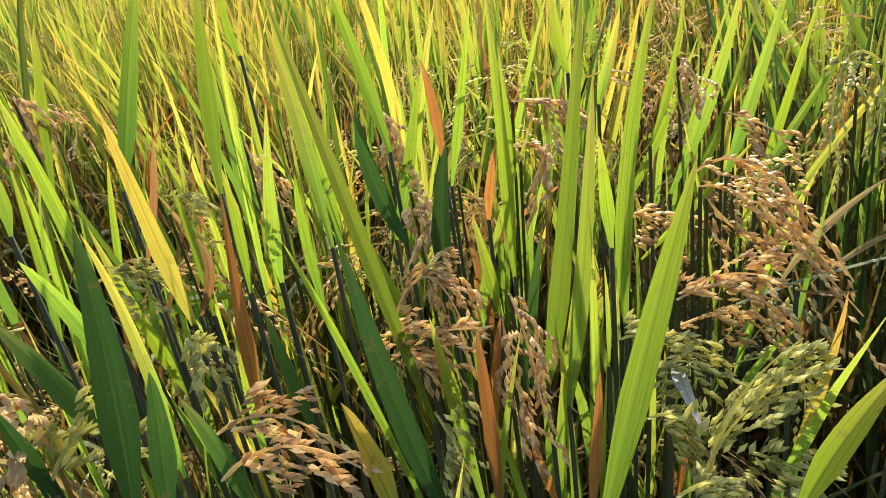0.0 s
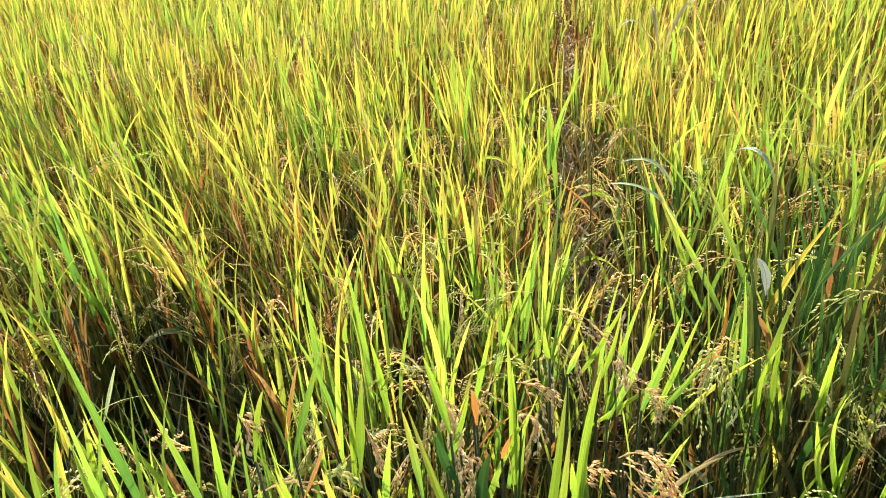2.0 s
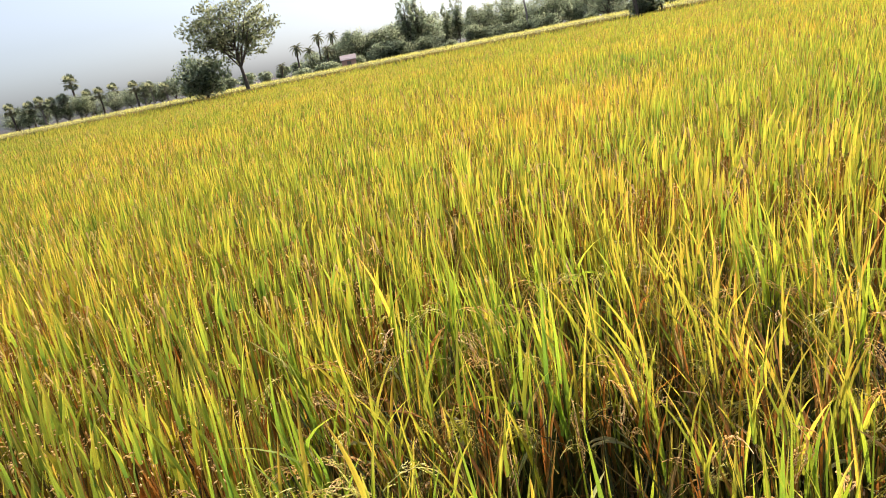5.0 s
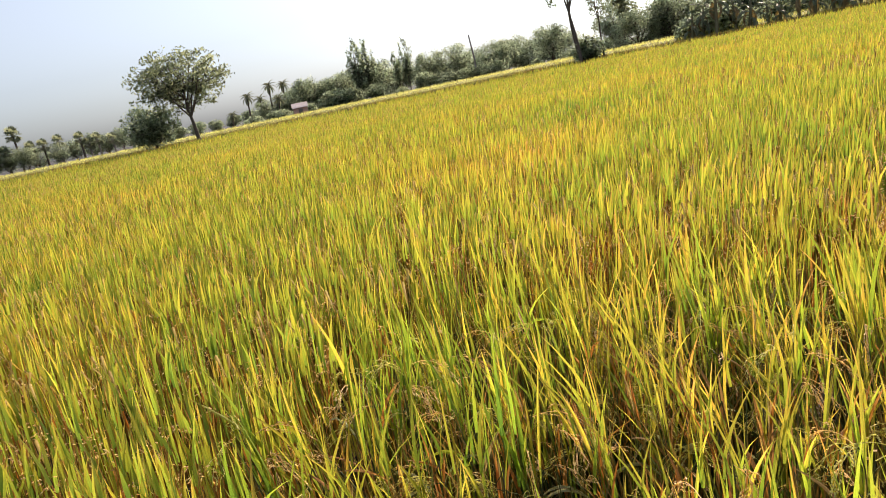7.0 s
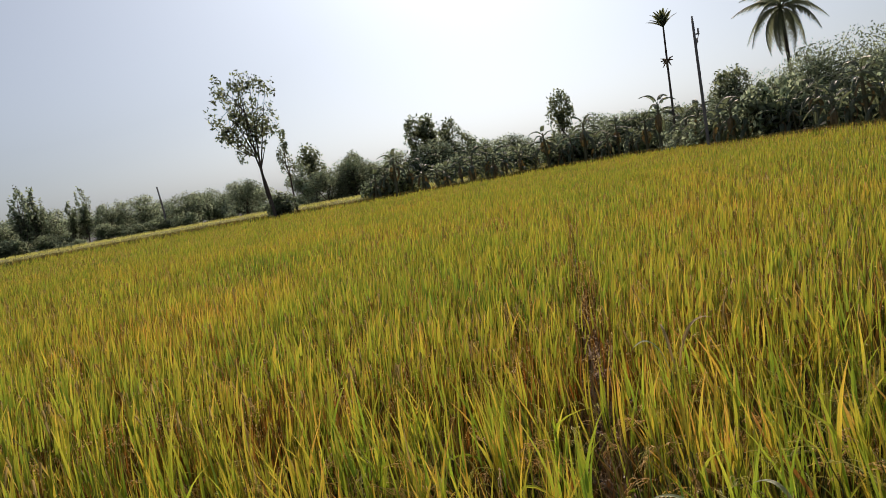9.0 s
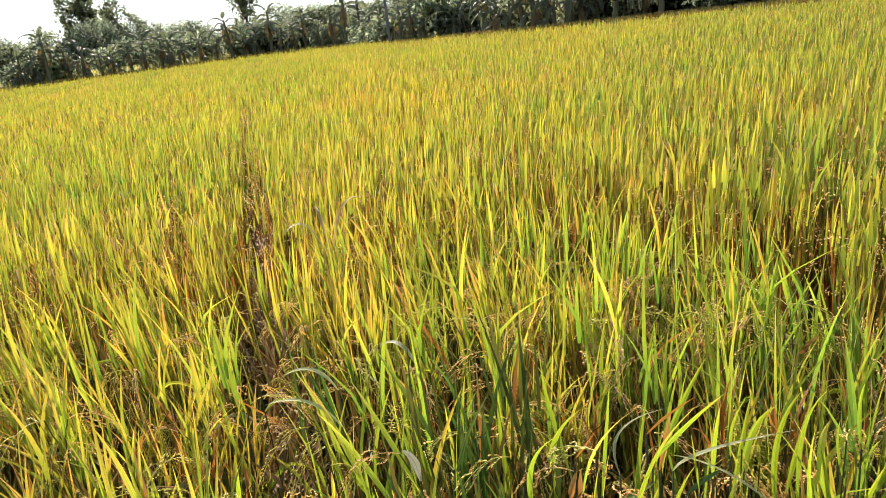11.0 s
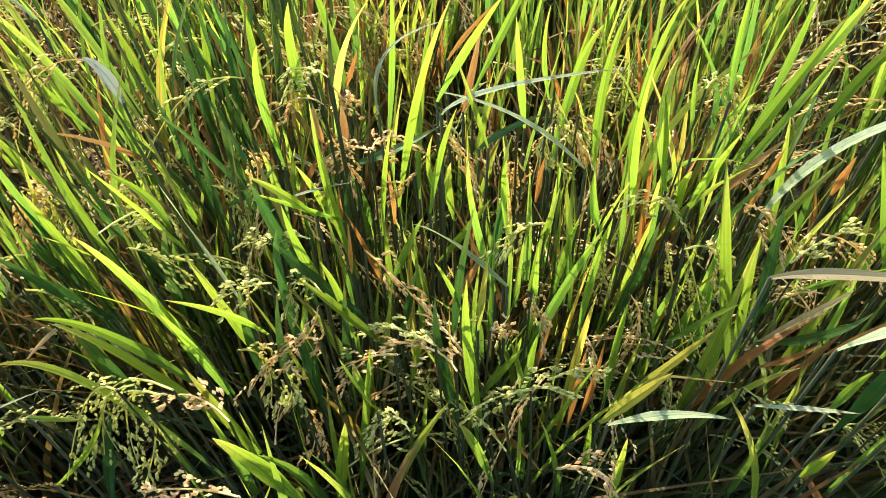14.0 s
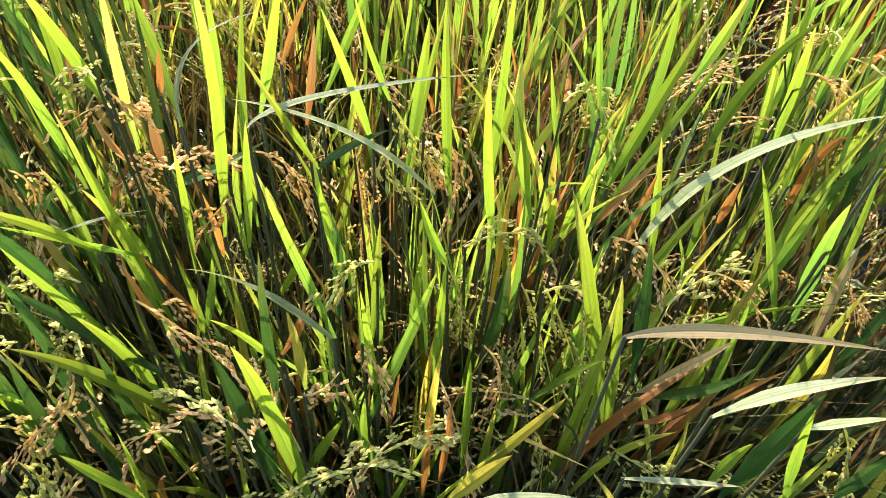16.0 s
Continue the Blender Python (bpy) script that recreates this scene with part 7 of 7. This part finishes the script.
hang(clump, GRAIN, (-0.466, 0.780, 0.700), (-0.491, 0.786, 0.700), (-0.542, 0.836, 0.700))
clump = rice_plant(553, 0, 0, (-0.64, 0.75), low=True)
grown(clump, LEAF_LIME, (-0.618, 0.732, 0.640), (-0.602, 0.730, 0.750), (-0.565, 0.697, 0.860), 0.0170, (0.67, -0.69, -0.27))
grown(clump, LEAF_SHEEN, (-0.648, 0.763, 0.740), (-0.606, 0.806, 0.810), (-0.455, 0.706, 0.880), 0.0088, (0.44, 0.10, 0.86))
grown(clump, LEAF_SHEEN, (-0.646, 0.816, 0.680), (-0.606, 0.833, 0.770), (-0.559, 0.820, 0.860), 0.0123, (0.53, 0.10, 0.93))
grown(clump, LEAF_YELLOW, (-0.644, 0.682, 0.640), (-0.638, 0.696, 0.750), (-0.587, 0.656, 0.860), 0.0165, (0.31, -0.93, -0.19))
clump = rice_plant(554, 0, 0, (-0.37, 0.81), low=True)
grown(clump, LEAF_LIME, (-0.403, 0.805, 0.680), (-0.373, 0.773, 0.760), (-0.341, 0.749, 0.840), 0.0107, (0.29, -0.86, -0.41))
grown(clump, LEAF_DRY, (-0.329, 0.824, 0.640), (-0.305, 0.853, 0.730), (-0.274, 0.834, 0.820), 0.0089, (0.22, -0.98, -0.01))
clump = rice_plant(555, 0, 0, (-0.53, 0.61), low=True)
grown(clump, LEAF_YELLOW, (-0.525, 0.612, 0.660), (-0.519, 0.604, 0.750), (-0.494, 0.576, 0.840), 0.0164, (0.18, -0.96, -0.23))
clump = rice_plant(556, 0, 0, (-0.14, 0.82), low=True)
grown(clump, LEAF_LIME, (-0.139, 0.822, 0.680), (-0.141, 0.827, 0.770), (-0.149, 0.811, 0.860), 0.0165, (0.31, -0.95, -0.04))
clump = rice_plant(557, 0, 0, (0.19, 0.54), low=True, bare=True)
grown(clump, LEAF_SHEEN, (0.195, 0.539, 0.700), (0.262, 0.535, 0.730), (0.386, 0.507, 0.760), 0.0075, (-0.21, 0.23, 0.95))
hang(clump, GRAIN, (0.180, 0.542, 0.820), (0.223, 0.541, 0.860), (0.264, 0.472, 0.756))
hang(clump, GRAIN, (0.185, 0.539, 0.811), (0.204, 0.524, 0.826), (0.268, 0.463, 0.734))
hang(clump, GRAIN, (0.185, 0.526, 0.807), (0.204, 0.504, 0.770), (0.251, 0.502, 0.773))
hang(clump, GRAIN, (0.217, 0.557, 0.800), (0.239, 0.550, 0.806), (0.252, 0.518, 0.761))
clump = rice_plant(558, 0, 0, (0.08, 1.21), low=True)
grown(clump, LEAF_DRY, (0.079, 1.205, 0.700), (0.070, 1.208, 0.800), (0.076, 1.236, 0.900), 0.0134, (-0.29, -0.95, 0.14))
clump = rice_plant(559, 0, 0, (0.67, 0.66), low=True)
hang(clump, GRAIN, (0.667, 0.661, 0.840), (0.693, 0.695, 0.790), (0.655, 0.676, 0.740))
clump = rice_plant(560, 3, 2, (0.88, 0.37), low=True)
hang(clump, GRAIN, (0.882, 0.367, 0.760), (0.894, 0.378, 0.720), (0.903, 0.355, 0.680))
clump = rice_plant(561, 0, 0, (0.77, 0.61), low=True)
hang(clump, GRAIN_GREEN, (0.765, 0.606, 0.940), (0.762, 0.706, 0.910), (0.732, 0.715, 0.880))
hang(clump, GRAIN, (0.771, 0.617, 0.920), (0.785, 0.619, 0.890), (0.801, 0.655, 0.860))
clump = rice_plant(562, 0, 0, (0.53, 0.79), low=True)
hang(clump, GRAIN_GREEN, (0.535, 0.795, 0.780), (0.562, 0.803, 0.720), (0.505, 0.803, 0.660))
clump = rice_plant(563, 0, 0, (0.36, 1.35), low=True)
hang(clump, GRAIN, (0.362, 1.353, 0.880), (0.409, 1.413, 0.840), (0.440, 1.305, 0.800))
clump = rice_plant(564, 0, 0, (-0.42, 0.61), low=True)
hang(clump, GRAIN_GREEN, (-0.419, 0.606, 0.760), (-0.479, 0.658, 0.730), (-0.517, 0.638, 0.700))
clump = rice_plant(565, 0, 0, (0.34, 0.98), low=True)
hang(clump, GRAIN, (0.340, 0.978, 0.820), (0.320, 1.047, 0.780), (0.289, 1.028, 0.740))
clump = rice_plant(566, 0, 0, (-0.31, 1.01), low=True)
hang(clump, GRAIN, (-0.314, 1.006, 0.800), (-0.373, 1.186, 0.760), (-0.392, 1.108, 0.720))
clump = rice_plant(567, 0, 0, (-0.25, 1.10), low=True)
hang(clump, GRAIN, (-0.252, 1.102, 0.820), (-0.181, 1.102, 0.770), (-0.258, 1.084, 0.720))
clump = rice_plant(568, 0, 0, (-0.65, 1.19), low=True)
hang(clump, GRAIN, (-0.645, 1.193, 0.840), (-0.616, 1.251, 0.800), (-0.607, 1.169, 0.760))
clump = rice_plant(622, 2, 3, (0.56, 0.90))
grown(clump, LEAF_WHITE, (0.558, 0.895, 0.798), (0.555, 0.902, 0.864), (0.533, 0.910, 0.870), 0.0180, (-0.04, -0.98, 0.19))
clump = rice_plant(623, 2, 3, (0.53, 1.27))
grown(clump, LEAF_SHEEN, (0.527, 1.269, 0.842), (0.487, 1.284, 0.945), (0.408, 1.313, 0.900), 0.0124, (-0.13, -0.26, 1.00))
clump = rice_plant(624, 2, 3, (0.49, 1.14))
grown(clump, LEAF_SHEEN, (0.487, 1.139, 0.824), (0.437, 1.157, 0.936), (0.340, 1.192, 0.909), 0.0115, (-0.18, -0.23, 1.00))
clump = rice_plant(625, 2, 3, (0.69, 1.15))
grown(clump, LEAF_SHEEN, (0.690, 1.150, 0.891), (0.674, 1.188, 0.984), (0.642, 1.262, 0.921), 0.0124, (-0.06, -0.29, 1.00))
clump = rice_plant(626, 2, 3, (0.88, 2.36))
grown(clump, LEAF_TAN, (0.900, 2.360, 0.850), (0.950, 2.360, 1.090), (1.060, 2.330, 1.020), 0.0190, (0.00, -0.30, 1.00))
grown(clump, LEAF_SHEEN, (0.860, 2.350, 0.840), (0.800, 2.340, 1.050), (0.700, 2.310, 0.960), 0.0180, (0.00, -0.30, 1.00))
grown(clump, LEAF_TAN, (0.890, 2.380, 0.830), (0.880, 2.440, 1.040), (0.900, 2.540, 0.980), 0.0170, (0.20, -0.30, 1.00))
clump = rice_plant(700, 3, 1, (0.45, 0.74))
hang(clump, GRAIN, (0.454, 0.738, 0.790), (0.423, 0.781, 0.842), (0.403, 0.769, 0.722))
clump = rice_plant(701, 3, 1, (1.04, 0.48))
hang(clump, GRAIN, (1.045, 0.477, 0.780), (1.094, 0.586, 0.800), (1.095, 0.646, 0.680))
clump = rice_plant(702, 3, 1, (1.31, 0.50))
hang(clump, GRAIN, (1.308, 0.499, 0.780), (1.272, 0.518, 0.800), (1.353, 0.524, 0.680))


def near_plants():
    rng = np.random.default_rng(101)
    kinds = [rice_plant(200 + k, 11, 5 if k > 5 else 6, ripe=k > 5) for k in range(12)] + [rice_plant(212, 14, 5, ripe=True, withered=0.72), rice_plant(213, 11, 6, shaded=True)] + [rice_plant(214 + k, 6, 4, withered=0.42, low=True) for k in range(3)] + [rice_plant(217 + k, 3, 5, withered=0.34, shaded=True, low=True) for k in range(2)]
    withering = ((-0.35, 1.70), (-0.33, 1.32), (-0.51, 1.55), (-0.79, 1.54), (-1.02, 1.18), (-1.25, 1.20), (-0.66, 1.86), (0.13, 1.60), (-0.73, 1.96), (-0.20, 1.50), (1.24, 0.62), (1.0, 1.25), (1.45, 1.3))
    used = set()
    step = 0.178
    for j in range(int((NEAR_Y[1] - NEAR_Y[0]) / step)):
        for i in range(int((NEAR_X[1] - NEAR_X[0]) / step)):
            x = NEAR_X[0] + (i + 0.5) * step + rng.normal(0, 0.03)
            y = NEAR_Y[0] + (j + 0.5) * step + rng.normal(0, 0.03)
            if in_gap(x, y) or y < near_side(x) or 0.3 - x > 0.95 + y * 1.2 or x - 0.3 > 1.5 + y * 1.1:
                continue
            if math.hypot(x - 0.02, y - 0.07) < 0.42 or math.hypot(x - 0.73, y - 0.04) < 0.30 or math.hypot(x - 1.12, y - 0.08) < 0.20:
                continue
            hollow = math.hypot((x + 0.70 + (y - 1.05) * 0.75) / 0.21, (y - 1.05) / 0.34) < 1
            if hollow and (i + j) % 2:
                continue
            m = Matrix.Translation((x, y, 0)) @ pose(0, 0, 0, rng.normal(0, 4), rng.normal(2, 4), rng.uniform(0, 360)) @ Matrix.Scale(rng.uniform(0.92, 1.05), 4)
            k = int(rng.integers(0, 6)) + (6 if y + rng.normal(0, 0.6) > 2.0 else 0)
            if min(math.hypot(x - u, y - v) for u, v in withering) < 0.185:
                k = 12
            elif hollow:
                k = 17 + j % 2
            elif math.hypot((x + 0.78) / 0.42, (y - 1.06) / 0.26) < 1 or math.hypot((x - 1.0) / 1.1, y - 0.45) < 0.42 or (abs(x - 0.03) < 0.40 and y < 0.62):
                k = 14 + int(rng.integers(0, 3))
            elif x > 0.92 and y < 0.24 or np.interp(y, *GAP) < x < 0.95 and y < 1.5 and rng.random() < 0.6:
                k = 13
            if k not in used:
                used.add(k)
                kinds[k].matrix_world = m
            else:
                copy_thing(kinds[k], m)


near_plants()
